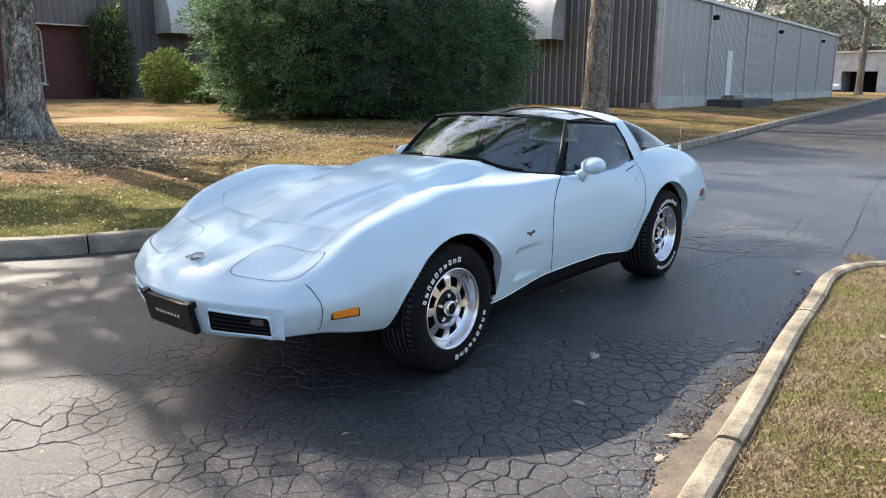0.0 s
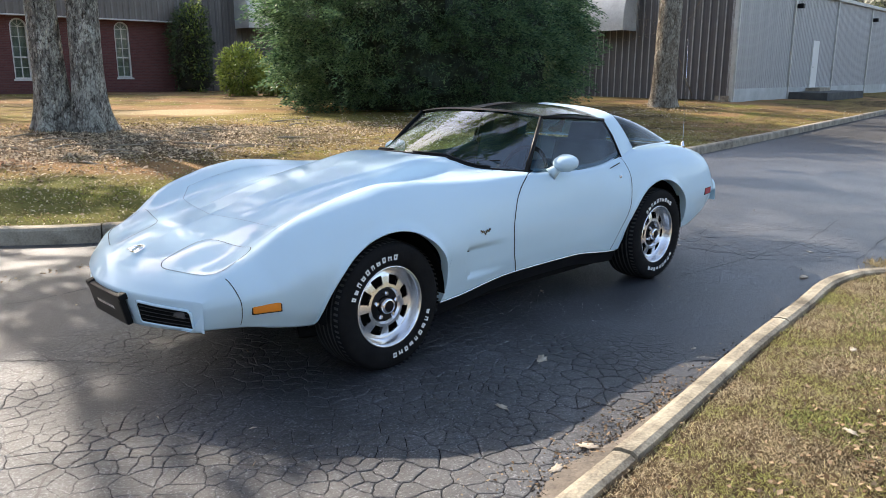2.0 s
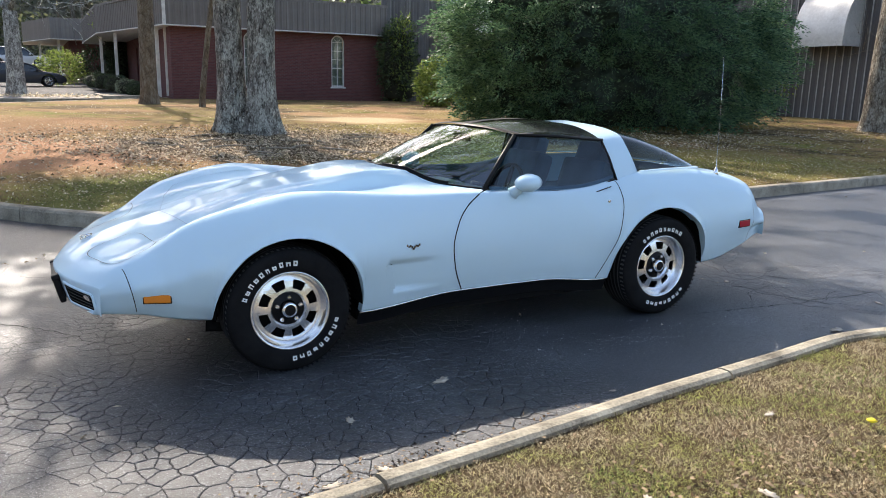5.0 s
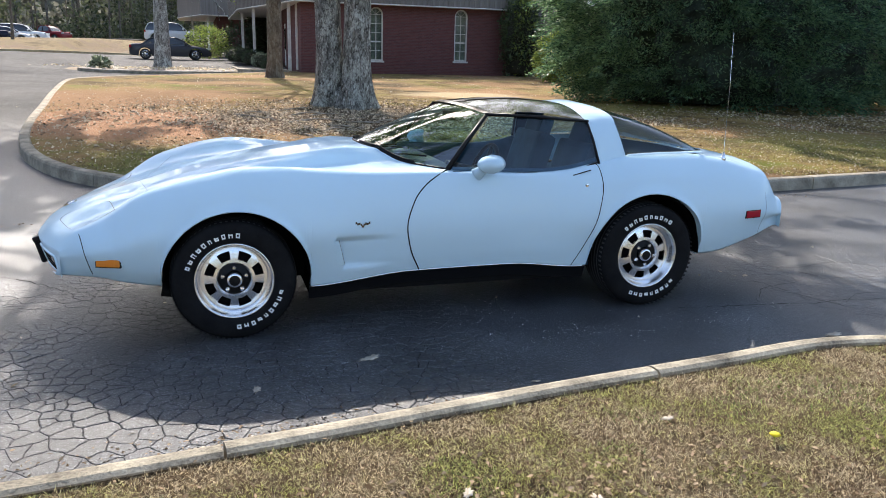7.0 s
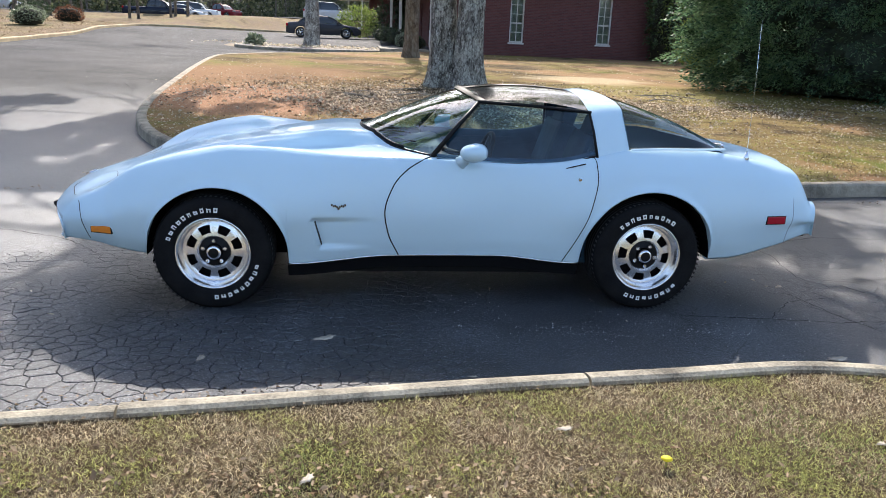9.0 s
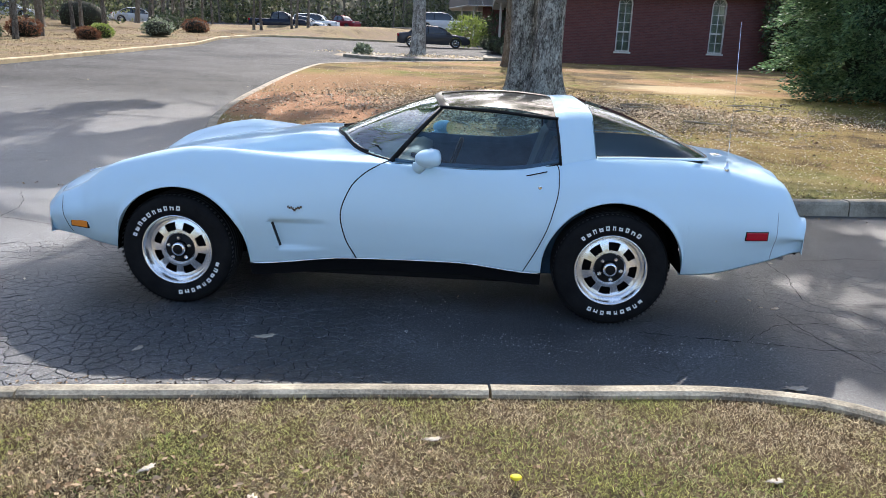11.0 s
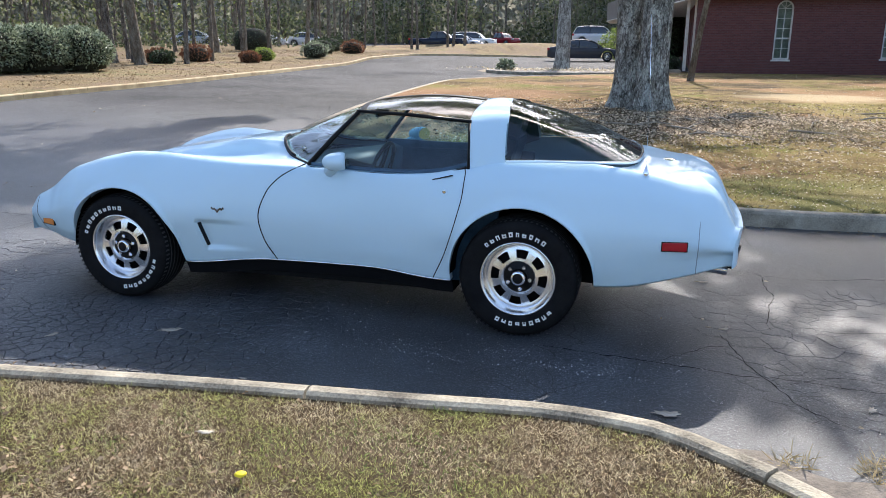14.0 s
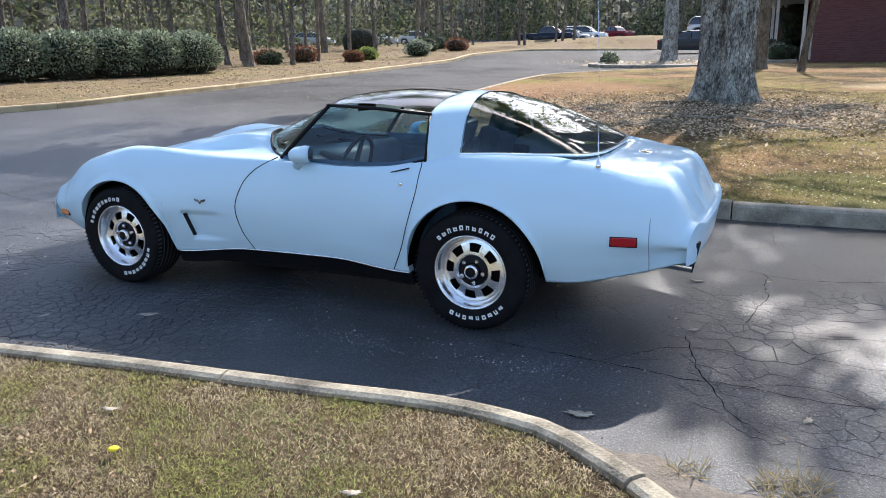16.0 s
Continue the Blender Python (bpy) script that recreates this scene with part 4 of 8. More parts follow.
# wraparound rear glass
half = spline([(1.13, -0.672, 0.938), (1.40, -0.665, 0.947), (1.66, -0.63, 0.947), (1.79, -0.50, 0.936), (1.835, -0.25, 0.93), (1.845, 0.0, 0.93)], 0.005)
half = half[np.linspace(0, len(half) - 1, 21).astype(int)]
glass_low = np.concatenate([half, flip(half)[::-1][1:]])
hb = arc((1.13, -0.672, 0.938), (1.108, -0.485, 1.16), (1.05, 0.0, 1.230))
v, f = loft(hb, glass_low, 16, 0.030)
rear_glass = part("rear_glass", face_out(np_mesh("rear_glass", v, f, M_GLASS_REAR, True), (1.2, 0, 0.6)), car, "dark wraparound rear glass")
rear_glass.visible_shadow = False
v, f = loft(glass_low + (0, 0, 0.004), glass_low * (1, 1.035, 1) + (0.012, 0, -0.004), 4, 0.006)
part("glass_trim", np_mesh("glass_trim", v, f, M_PAINT, True), car)
v, f = ribbon(glass_low + (0, 0, 0.008), 0.012)
part("glass_seal", np_mesh("glass_seal", v, f, M_BLACK), car)

for sgn in (1, -1):
    def sd(p):
        return np.asarray(p, float) * (1, sgn, 1)
    # side window, its seals, the windscreen pillar
    lowp = spline([(-0.005, -0.700, 0.862), (0.30, -0.712, 0.848), (0.60, -0.712, 0.845), (0.78, -0.70, 0.862), (0.93, -0.69, 0.90)], 0.01)
    lowp = lowp[np.linspace(0, len(lowp) - 1, 20).astype(int)]
    topp = np.array([(0.262 + (0.90 - 0.262) * u, -0.556 - 0.005 * u, 1.165 - 0.030 * u) for u in np.linspace(0, 1, 20)])
    v, f = loft(sd(lowp), sd(topp), 8, -0.012 * sgn, 1)
    pane = part("side_window", face_out(np_mesh("side_window", v, f, M_GLASS, True), (0.5, 0, 0.9)), driver_door if sgn > 0 else door)
    pane.visible_shadow = False
    v, f = tube_np(sd([(-0.03, -0.672, 0.868), (0.10, -0.615, 1.02), (0.245, -0.55, 1.174)]), [0.016, 0.014, 0.012], 8)
    part("windscreen_pillar", np_mesh("windscreen_pillar", v, f, M_BLACK, True), car)
    v, f = tube_np(sd([(0.235, -0.552, 1.178), (0.55, -0.560, 1.165), (0.915, -0.560, 1.136)]), [0.010] * 3, 8)
    part("roof_rail", np_mesh("roof_rail", v, f, M_BLACK, True), car)
    v, f = tube_np(sd([(0.905, -0.558, 1.135), (0.92, -0.63, 1.03), (0.935, -0.70, 0.89)]), [0.008] * 3, 8)
    part("window_seal", np_mesh("window_seal", v, f, M_BLACK, True), car)
    v, f = tube_np(sd(lowp + (0, -0.004, -0.001)), [0.006] * 20, 6)
    part("belt_seal", np_mesh("belt_seal", v, f, M_BLACK, True), car)
    # padded capping of the door below the window
    cap = [lowp * (1, 0.992, 1) + (0, 0, 0.010), lowp * (1, 0.975, 1) + (0, 0, 0.027), lowp * (1, 0.945, 1) + (0, 0, 0.025), lowp * (1, 0.90, 1) + (0, 0, -0.012), lowp * (1, 0.88, 1) + (0, 0, -0.07)]
    v = np.concatenate([sd(q) for q in cap])
    f = [[k * 20 + i, k * 20 + i + 1, (k + 1) * 20 + i + 1, (k + 1) * 20 + i] for k in range(4) for i in range(19)]
    part("door_capping", np_mesh("door_capping", v, f, M_SEAT, True), car, "dark blue padded door capping")
    # sill trim under the door and the thin bright edge on it
    xs = np.linspace(-0.845, 0.86, 40)
    edge = np.array([(x, -(float(Y0(x)) + 0.001), float(Z0(x))) for x in xs])
    v, f = loft(sd(edge + (0, 0.006, 0.004)), sd(edge + (0, 0.05, -0.085)), 4, 0.012)
    part("rocker", np_mesh("rocker", v, f, M_BLACK, True), car, "black rocker panel")
    v, f = tube_np(sd(edge), [0.0045] * 40, 6)
    part("rocker_molding", np_mesh("rocker_molding", v, f, M_CHROME, True), car)

# floor pan, wheel wells, cabin
pan = boxes(((-1.95, -0.60, 0.34), (-1.62, 0.60, 0.38)), ((-0.84, -0.70, 0.19), (0.86, 0.70, 0.24)), ((1.66, -0.62, 0.42), (2.2, 0.62, 0.46)), ((-1.62, -0.50, 0.24), (-0.84, 0.50, 0.60)), ((0.86, -0.50, 0.24), (1.66, 0.50, 0.60)))
part("floor_pan", pan, car, material=M_MATT)
for cx_, cz_, r in ARCHES:
    for sgn in (1, -1):
        th = np.linspace(-0.02, np.pi + 0.02, 24)
        outer = np.stack([cx_ + (r - 0.004) * np.cos(th), np.full(24, -0.80 * sgn), cz_ + (r - 0.004) * np.sin(th)], 1)
        inn = outer * (1, 0.5 / 0.80, 1)
        v, f = loft(outer, inn, 3)
        part("wheel_well", np_mesh("wheel_well", v, f, M_MATT, True), car)
for nm, lo_, hi_ in (("side_lining", (-0.45, -0.67, 0.24), (1.10, -0.63, 0.83)), ("side_lining", (-0.45, 0.63, 0.24), (1.10, 0.67, 0.83)), ("rear_bulkhead", (1.0, -0.62, 0.3), (1.06, 0.62, 0.72)), ("footwell", (-0.48, -0.62, 0.3), (-0.40, 0.62, 0.82)), ("console", (-0.40, -0.13, 0.24), (1.0, 0.13, 0.52)), ("luggage_floor", (1.06, -0.60, 0.68), (1.80, 0.60, 0.72))):
    part(nm, boxes((lo_, hi_), bevel=0.012), car, "dark blue cabin lining", M_SEAT)
dash_y = np.linspace(-0.60, 0.60, 31)
dash = [np.array([(a + (b if k > 1 else 0.0) + (float(ws_base(q)) if k < 2 else 0.0), q, z) for q in dash_y]) for k, (a, b, z) in enumerate(((0.07, 0, 0.70), (0.07, 0, 0.838), (0.06, 0, 0.862), (0.13, 0, 0.835), (0.12, 0, 0.62)))]
v = np.concatenate(dash)
f = [[k * 31 + i, k * 31 + i + 1, (k + 1) * 31 + i + 1, (k + 1) * 31 + i] for k in range(4) for i in range(30)]
part("dashboard", np_mesh("dashboard", v, f, M_SEAT, True), car, "dark blue padded dashboard")
for sgn in (1, -1):
    bm = bmesh.new()
    box(bm, (0.28, -0.24, 0.26), (0.80, 0.24, 0.44), 0.05, pose(0, -0.37 * sgn, 0, 0, 4, 0))
    box(bm, (-0.07, -0.23, 0.0), (0.08, 0.23, 0.62), 0.05, pose(0.80, -0.37 * sgn, 0.40, 0, 18, 0))
    box(bm, (-0.05, -0.14, 0.56), (0.06, 0.14, 0.74), 0.04, pose(0.80, -0.37 * sgn, 0.40, 0, 18, 0))
    part("seat", bm, car, "dark blue bucket seat", M_SEAT)
th = np.linspace(0, 2 * np.pi, 33)
ring = np.stack([0 * th, 0.185 * np.cos(th), 0.185 * np.sin(th)], 1)
v, f = tube_np(ring, [0.014] * 33, 8, False)
wheel = Pile()
wheel.add(v, f)
for a in (90, 210, 330):
    wheel.tube([(0, 0, 0), (0, 0.18 * math.cos(radians(a)), 0.18 * math.sin(radians(a)))], [0.018, 0.014], 6)
wheel.tube([(0, 0, 0), (-0.25, 0, -0.03)], [0.03, 0.03], 8)
part("steering_wheel", wheel.mesh("steering_wheel", M_BLACK), car, m=pose(0.30, -0.37, 0.80, 0, 20, 0))
bm = bmesh.new()
box(bm, (-0.02, -0.11, -0.025), (0.0, 0.11, 0.025), 0.006)
part("rear_mirror", bm, car, material=M_BLACK, m=pose(0.20, 0, 1.13))


# wheels with slotted alloy rims and raised white lettering drawn as bars
def arc_bars(mesh_pile, r0, r1, a_mid, count, pitch, y, fill=0.72):
    """A curved row of thin raised bars, grouped like a row of characters."""
    def bar(ra, rb, a, b):
        v = [(r * math.cos(t), y + dy, r * math.sin(t)) for dy in (0.0, -0.003) for r, t in ((ra, a), (rb, a), (rb, b), (ra, b))]
        mesh_pile.add(v, [[4, 5, 6, 7], [0, 1, 5, 4], [1, 2, 6, 5], [2, 3, 7, 6], [3, 0, 4, 7]])

    for k in range(count):
        a = radians(a_mid + (k - (count - 1) / 2) * pitch)
        w = radians(pitch * fill * (1.1, 1.2, 1.0, 1.15, 0.9)[k % 5]) / 2
        low = r0 + (r1 - r0) * (0.0, 0.22, 0.0, 0.3, 0.12)[k % 5]
        t = w * 0.56
        bar(r0, r1 - (low - r0) * 0.6, a + w - t, a + w)
        bar(r0, r1 - (low - r0), a - w, a - w + t)
        bar(r1 - (low - r0) - 0.0075, r1 - (low - r0), a - w + t, a + w - t)
        if k % 3 != 1:
            bar(r0, r0 + 0.0075, a - w + t, a + w - t)


def road_wheel():
    """A wheel with its outer face to -y, hub at the origin."""
    prof = [(0.205, 0.02), (0.205, -0.055), (0.214, -0.062), (0.232, -0.067), (0.264, -0.071), (0.296, -0.068), (0.312, -0.060), (0.321, -0.045), (0.326, -0.02), (0.328, 0.06), (0.326, 0.14), (0.319, 0.165), (0.296, 0.185), (0.24, 0.19), (0.205, 0.17)]
    v, f = revolve(prof, 64)
    tyre = w = part("wheel", np_mesh("wheel", v, f, M_RUBBER, True), car, "black tyre with raised white bars on a slotted alloy rim")
    groove = Pile()
    for y in (-0.022, 0.012, 0.046, 0.08, 0.114):
        vv, ff = revolve([(0.3285, y), (0.3292, y + 0.004), (0.3285, y + 0.012)], 64)
        groove.add(vv, ff)
    for k in range(72):
        a = radians(k * 5)
        for y in (-0.05, 0.13):
            c, s = math.cos(a), math.sin(a)
            t = radians(1.1)
            groove.add([(0.3238 * math.cos(a + q), yy, 0.3238 * math.sin(a + q)) for yy in (y - 0.012, y + 0.02) for q in (-t, t)], [[0, 1, 3, 2]])
    part("tread", groove.mesh("tread", surf("worn tread", (0.03, 0.03, 0.03), (0.05, 0.05, 0.05), 30, 0.9), False), tyre)
    bars = Pile()
    # a ring of blocks for the maker's mark above, another lower down
    arc_bars(bars, 0.237, 0.263, 122, 10, 8.4, -0.0705, 0.52)
    tagged(part("sidewall_mark", bars.mesh("sidewall_mark", M_WHITE, False), tyre, "white raised bars on the sidewall"), kind="stuff")
    bars = Pile()
    arc_bars(bars, 0.239, 0.263, -52, 9, 8.8, -0.0705, 0.52)
    tagged(part("sidewall_mark", bars.mesh("sidewall_mark", M_WHITE, False), tyre, "white raised bars on the sidewall"), kind="stuff")
    rim = Pile()
    v, f = revolve([(0.198, 0.05), (0.203, -0.050), (0.2075, -0.058), (0.203, -0.063), (0.196, -0.060), (0.190, -0.045), (0.184, -0.018), (0.176, -0.005), (0.170, -0.002)], 64)
    rim.add(v, f)
    part("rim", rim.mesh("rim", M_ALLOY), w, "polished alloy rim")
    # the face with eight slots
    face = Pile()
    nt_, rad = 96, [0.176, 0.155, 0.146, 0.117, 0.109, 0.094, 0.084]
    along = [-0.004, -0.012, -0.015, -0.021, -0.022, -0.024, -0.012]
    ths = np.linspace(0, 2 * np.pi, nt_, endpoint=False)
    for dy in (0.0, 0.014):
        vv = np.array([(r * math.cos(t), a + dy, r * math.sin(t)) for r, a in zip(rad, along) for t in ths])
        ff = []
        for i in range(len(rad) - 1):
            for j in range(nt_):
                inslot = 2 <= (j % 12) <= 8 and i in (1, 2, 3)
                if not inslot:
                    ff.append([i * nt_ + j, i * nt_ + (j + 1) % nt_, (i + 1) * nt_ + (j + 1) % nt_, (i + 1) * nt_ + j])
        face.add(vv, ff)
    for k in range(8):
        j0, j1 = k * 12 + 2, k * 12 + 9
        ring = [(1, j) for j in range(j0, j1 + 1)] + [(4, j) for j in range(j1, j0 - 1, -1)]
        vv = [(rad[i] * math.cos(ths[j % nt_]), along[i] + dy, rad[i] * math.sin(ths[j % nt_])) for dy in (0, 0.014) for i, j in ring]
        n = len(ring)
        face.add(vv, [[q, (q + 1) % n, n + (q + 1) % n, n + q] for q in range(n)])
    part("slotted_face", face.mesh("slotted_face", M_ALLOY, False), w, "silver alloy face with eight slots")
    v, f = revolve([(0.0, 0.035), (0.19, 0.03), (0.20, 0.06)], 48)
    part("brake_drum", np_mesh("brake_drum", v, f, M_MATT, True), w)
    v, f = revolve([(0.0, 0.0), (0.086, -0.004), (0.084, -0.012), (0.05, -0.006), (0.046, -0.012)], 32)
    part("hub_recess", np_mesh("hub_recess", v, f, M_BLACK, True), w, "black wheel centre")
    for k in range(5):
        a = radians(90 + 72 * k)
        v, f = revolve([(0.013, 0.0), (0.0125, -0.022), (0.008, -0.028), (0.0, -0.029)], 6)
        part("lug_nut", np_mesh("lug_nut", v + np.array([0.063 * math.cos(a), -0.008, 0.063 * math.sin(a)]), f, M_CHROME), w)
    v, f = revolve([(0.040, -0.005), (0.040, -0.040), (0.036, -0.048), (0.028, -0.049)], 32)
    part("centre_cap", np_mesh("centre_cap", v, f, M_CHROME, True), w)
    v, f = revolve([(0.029, -0.047), (0.0, -0.050)], 24)
    part("cap_badge", np_mesh("cap_badge", v, f, M_BLACK, True), w)
    return w


def place_wheels():
    """Four wheels as parts of the car; the wheel is a mesh with its pieces one level below."""
    for x, z, spin in ((-1.2445, 0.3265, 0), (1.2445, 0.3275, 27)):
        for sgn in (1, -1):
            m = pose(x, -0.775 * sgn, z, 0, spin, 0) if sgn > 0 else pose(x, 0.775, z, 0, spin, 180)
            yield m


wheel_a = road_wheel()
for k, m in enumerate(place_wheels()):
    if k:
        copy_thing(wheel_a, m)
    else:
        first_pose = m
wheel_a.matrix_local = first_pose

# nose: plate panel, grilles, lamps, badge
bm = bmesh.new()
box(bm, (-0.012, -0.192, -0.078), (0.02, 0.192, 0.072), 0.012)
part("front_plate", bm, car, "black front plate with small pale bars", M_BLACK, pose(-2.280, 0, 0.392, 0, -14, 0))
for sgn in (1, -1):
    bm = bmesh.new()
    box(bm, (-0.02, -0.022, -0.016), (0.03, 0.022, 0.016), 0.008)
    part("plate_bracket", bm, car, "black plate bracket", M_BLACK, pose(-2.288, -0.180 * sgn, 0.455, 0, -16, 0))
pl = boxes(*[((-0.0155, -0.100 + 0.0255 * k, -0.008), (-0.0125, -0.100 + 0.0255 * k + 0.016, 0.008)) for k in range(8)])
part("plate_bars", pl, car, material=M_ALLOY, m=pose(-2.280, 0, 0.392, 0, -14, 0))
for sgn in (1, -1):
    g = Pile()
    n = 14
    ys = np.linspace(0.0, 1.0, n)

    def nose_pt(y, z, out):
        """A place on the nose's front face at a half width and a height."""
        zr = float(np.interp(y, [0.0, 0.25, 0.45, 0.575], [0.490, 0.488, 0.486, 0.481]))
        zl = 0.34 - NOSE_DROP * (1 - min(1.0, y / 0.6) ** 2)
        p_ = float(np.interp((zr - z) / (zr - zl), [q[0] for q in NOSE_PUSH], [q[1] for q in NOSE_PUSH]))
        return (-2.29 + 0.28 * (y / 0.75) ** 2 + p_ * (1 - min(1.0, y / 0.60) ** 6) - out, -y * sgn, z)

    def face_pt(u, k, out=0.003):
        """A place on the grille: u from its inner to its outer end, k from top to bottom."""
        y = (0.258 + 0.290 * u) * (1 - k) + (0.232 + 0.316 * u) * k
        z = (0.447 - 0.010 * u) * (1 - k) + (0.335 + 0.010 * u) * k
        return nose_pt(y, z, out)

    ks = np.linspace(0, 1, 6)
    v = np.array([face_pt(u, k) for k in ks for u in ys])
    f = [[k * n + i, k * n + i + 1, (k + 1) * n + i + 1, (k + 1) * n + i] for k in range(5) for i in range(n - 1)]
    # matt black sheet laid on the nose; the recess's dark is only its colour
    part("grille", np_mesh("grille", v, f, M_MATT), car, "black front grille")
    for z in np.linspace(0.2, 0.8, 4):
        v, f = tube_np([face_pt(u, z, 0.003) for u in ys], [0.0022] * n, 5)
        part("grille_bar", np_mesh("grille_bar", v, f, M_BLACK), car)
    edge = [face_pt(u, 0.0) for u in np.linspace(0.04, 0.96, 12)] + [face_pt(1.0, k) for k in np.linspace(0.12, 0.88, 5)] + [face_pt(u, 1.0) for u in np.linspace(0.96, 0.04, 12)] + [face_pt(0.0, k) for k in np.linspace(0.88, 0.12, 5)]
    v, f = tube_np(edge + edge[:1], [0.0065] * (len(edge) + 1), 8, False)
    part("grille_surround", np_mesh("grille_surround", v, f, M_PAINT, True), car, "pale blue rolled edge round the grille")
    bm = bmesh.new()
    box(bm, (-0.001, -0.036, -0.016), (0.012, 0.036, 0.016), 0.004)
    part("parking_lamp", bm, car, "clear ribbed parking lamp", plain("clear ribbed lens", (0.10, 0.10, 0.105), 0.12, 0.3, 0.5), pose(nose_pt(0.485, 0.41, 0.004)[0], -0.485 * sgn, 0.410, 0, -12, 19 * sgn))
    for x, z, mat_, nm in ((-1.865, 0.434, M_AMBER, "side_marker"), (2.040, 0.555, M_RED, "side_marker")):
        q = side_pt(x, z)
        a = side_pt(x + 0.05, z) - side_pt(x - 0.05, z)
        bm = bmesh.new()
        box(bm, (-0.063, -0.005, -0.023), (0.063, 0.012, 0.023), 0.006)
        bz = bmesh.new()
        box(bz, (-0.067, -0.0035, -0.027), (0.067, 0.010, 0.027), 0.004)
        part("marker_bezel", bz, car, material=M_BLACK, m=pose(x, q[1] * sgn, z, 0, 0, math.degrees(math.atan2(a[1], a[0])) * sgn))
        part(nm, bm, car, "amber side marker lamp" if x < 0 else "red side marker lamp", mat_, pose(x, q[1] * sgn, z, 0, 0, math.degrees(math.atan2(a[1], a[0])) * sgn))
    # crossed-flags badge on the wing, drawn as small plain bars
    b = Pile()
    q = side_pt(-0.556, 0.61)
    for k in range(4):
        for d in (-1, 1):
            cx_, cz_ = d * (0.008 + 0.0095 * k), 0.601 + 0.0020 * k + 0.004 * (k % 2)
            b.add([(-0.556 + cx_ + ox, (q[1] - oy) * sgn, cz_ + oz) for oy in (0.0, 0.005) for ox, oz in ((-0.0042, -0.006), (0.0042, -0.006), (0.0042, 0.006), (-0.0042, 0.006))], [[0, 1, 2, 3], [4, 5, 6, 7], [0, 1, 5, 4], [2, 3, 7, 6]])
    b.add([(-0.556 + ox, (q[1] - oy) * sgn, oz) for oy in (0.0, 0.005) for ox, oz in ((-0.005, 0.585), (0.005, 0.585), (0.008, 0.598), (-0.008, 0.598))], [[4, 5, 6, 7], [0, 1, 5, 4], [2, 3, 7, 6]])
    part("wing_badge", b.mesh("wing_badge", plain("dark chrome", (0.16, 0.15, 0.16), 0.25, 0.8), False), car, "small chrome badge on the wing")
    # lip over the front of the cove, and the dark slot behind it
    zs_ = np.linspace(0.372, 0.518, 8)

    def lip(x, out):
        return np.array([side_pt(x + 0.25 * (0.52 - z), z, out) for z in zs_]) * (1, sgn, 1)

    v, f = loft(lip(-0.722, 0.0008), lip(-0.690, 0.0015), 2)
    part("cove_lip", np_mesh("cove_lip", v, f, M_PAINT, True), car)
    v, f = loft(lip(-0.690, 0.0015), lip(-0.684, -0.030), 2)
    part("cove_slot", np_mesh("cove_slot", v, f, M_BLACK), car, "dark slot at the front of the side cove")
    # door mirror
    mir = bmesh.new()
    bmesh.ops.create_uvsphere(mir, u_segments=20, v_segments=14, radius=1.0)
    for q in mir.verts:
        x, y, z = q.co
        q.co = Vector((min(x * 0.085, 0.045) + 0.01, y * 0.078, z * 0.052 + 0.004 * (x > 0)))
    smooth = part("door_mirror", mir, driver_door if sgn > 0 else door, "pale blue door mirror", M_PAINT, pose(0.19, -0.79 * sgn, 0.912, 0, 0, 20 * sgn))
    smooth_mesh(smooth.data)
    v, f = tube_np(np.array([(0.13, -0.725, 0.845), (0.155, -0.745, 0.872), (0.18, -0.765, 0.895)]) * (1, sgn, 1), [0.042, 0.030, 0.024], 10)
    part("mirror_stalk", np_mesh("mirror_stalk", v, f, M_PAINT, True), driver_door if sgn > 0 else door)
    bm = bmesh.new()
    bmesh.ops.create_circle(bm, cap_ends=True, segments=24, radius=1.0)
    for q in bm.verts:
        q.co = Vector((0, q.co.x * 0.068, q.co.y * 0.043))
    part("mirror_glass", bm, driver_door if sgn > 0 else door, material=M_CHROME, m=pose(0.19, -0.79 * sgn, 0.912, 0, 0, 20 * sgn) @ pose(0.0565, 0, 0.006))
    # flush handle and lock
    q = side_pt(0.80, 0.838)
    bm = bmesh.new()
    box(bm, (-0.060, -0.003, -0.0032), (0.060, 0.003, 0.0032), 0.0015)
    part("door_handle", bm, driver_door if sgn > 0 else door, "dark flush door handle", M_BLACK, pose(0.80, (q[1]) * sgn, 0.845, -28 * sgn, -14, 0))
    q = side_pt(0.82, 0.774)
    v, f = revolve([(0.011, 0.004), (0.011, -0.004), (0.008, -0.005), (0.0, -0.005)], 16)
    part("door_lock", np_mesh("door_lock", v * (1, sgn, 1) + np.array([0.82, q[1] * sgn, 0.774]), f, M_CHROME, True), driver_door if sgn > 0 else door)
    # tail
    bm = bmesh.new()
    box(bm, (-0.016, -0.026, -0.068), (0.016, 0.026, 0.062), 0.009)
    part("bumper_guard", bm, car, "black rear bumper guard", M_BLACK, pose(2.352, -0.585 * sgn, 0.478, 0, 12, -20 * sgn))
    v, f = tube_np([(2.1, -0.42 * sgn, 0.375), (2.22, -0.43 * sgn, 0.37), (2.34, -0.44 * sgn, 0.36)], [0.028, 0.030, 0.030], 14, False)
    part("exhaust_tip", np_mesh("exhaust_tip", v, f, M_CHROME, True), car, "chrome exhaust tip")
    v, f = tube_np([(-1.58, -0.55 * sgn, 0.29), (-1.60, -0.60 * sgn, 0.22), (-1.52, -0.62 * sgn, 0.22)], [0.03, 0.035, 0.03], 8)
    part("front_duct", np_mesh("front_duct", v, f, M_MATT, True), car)
q = top_pt(-2.12, 0.0)
badge = Pile()
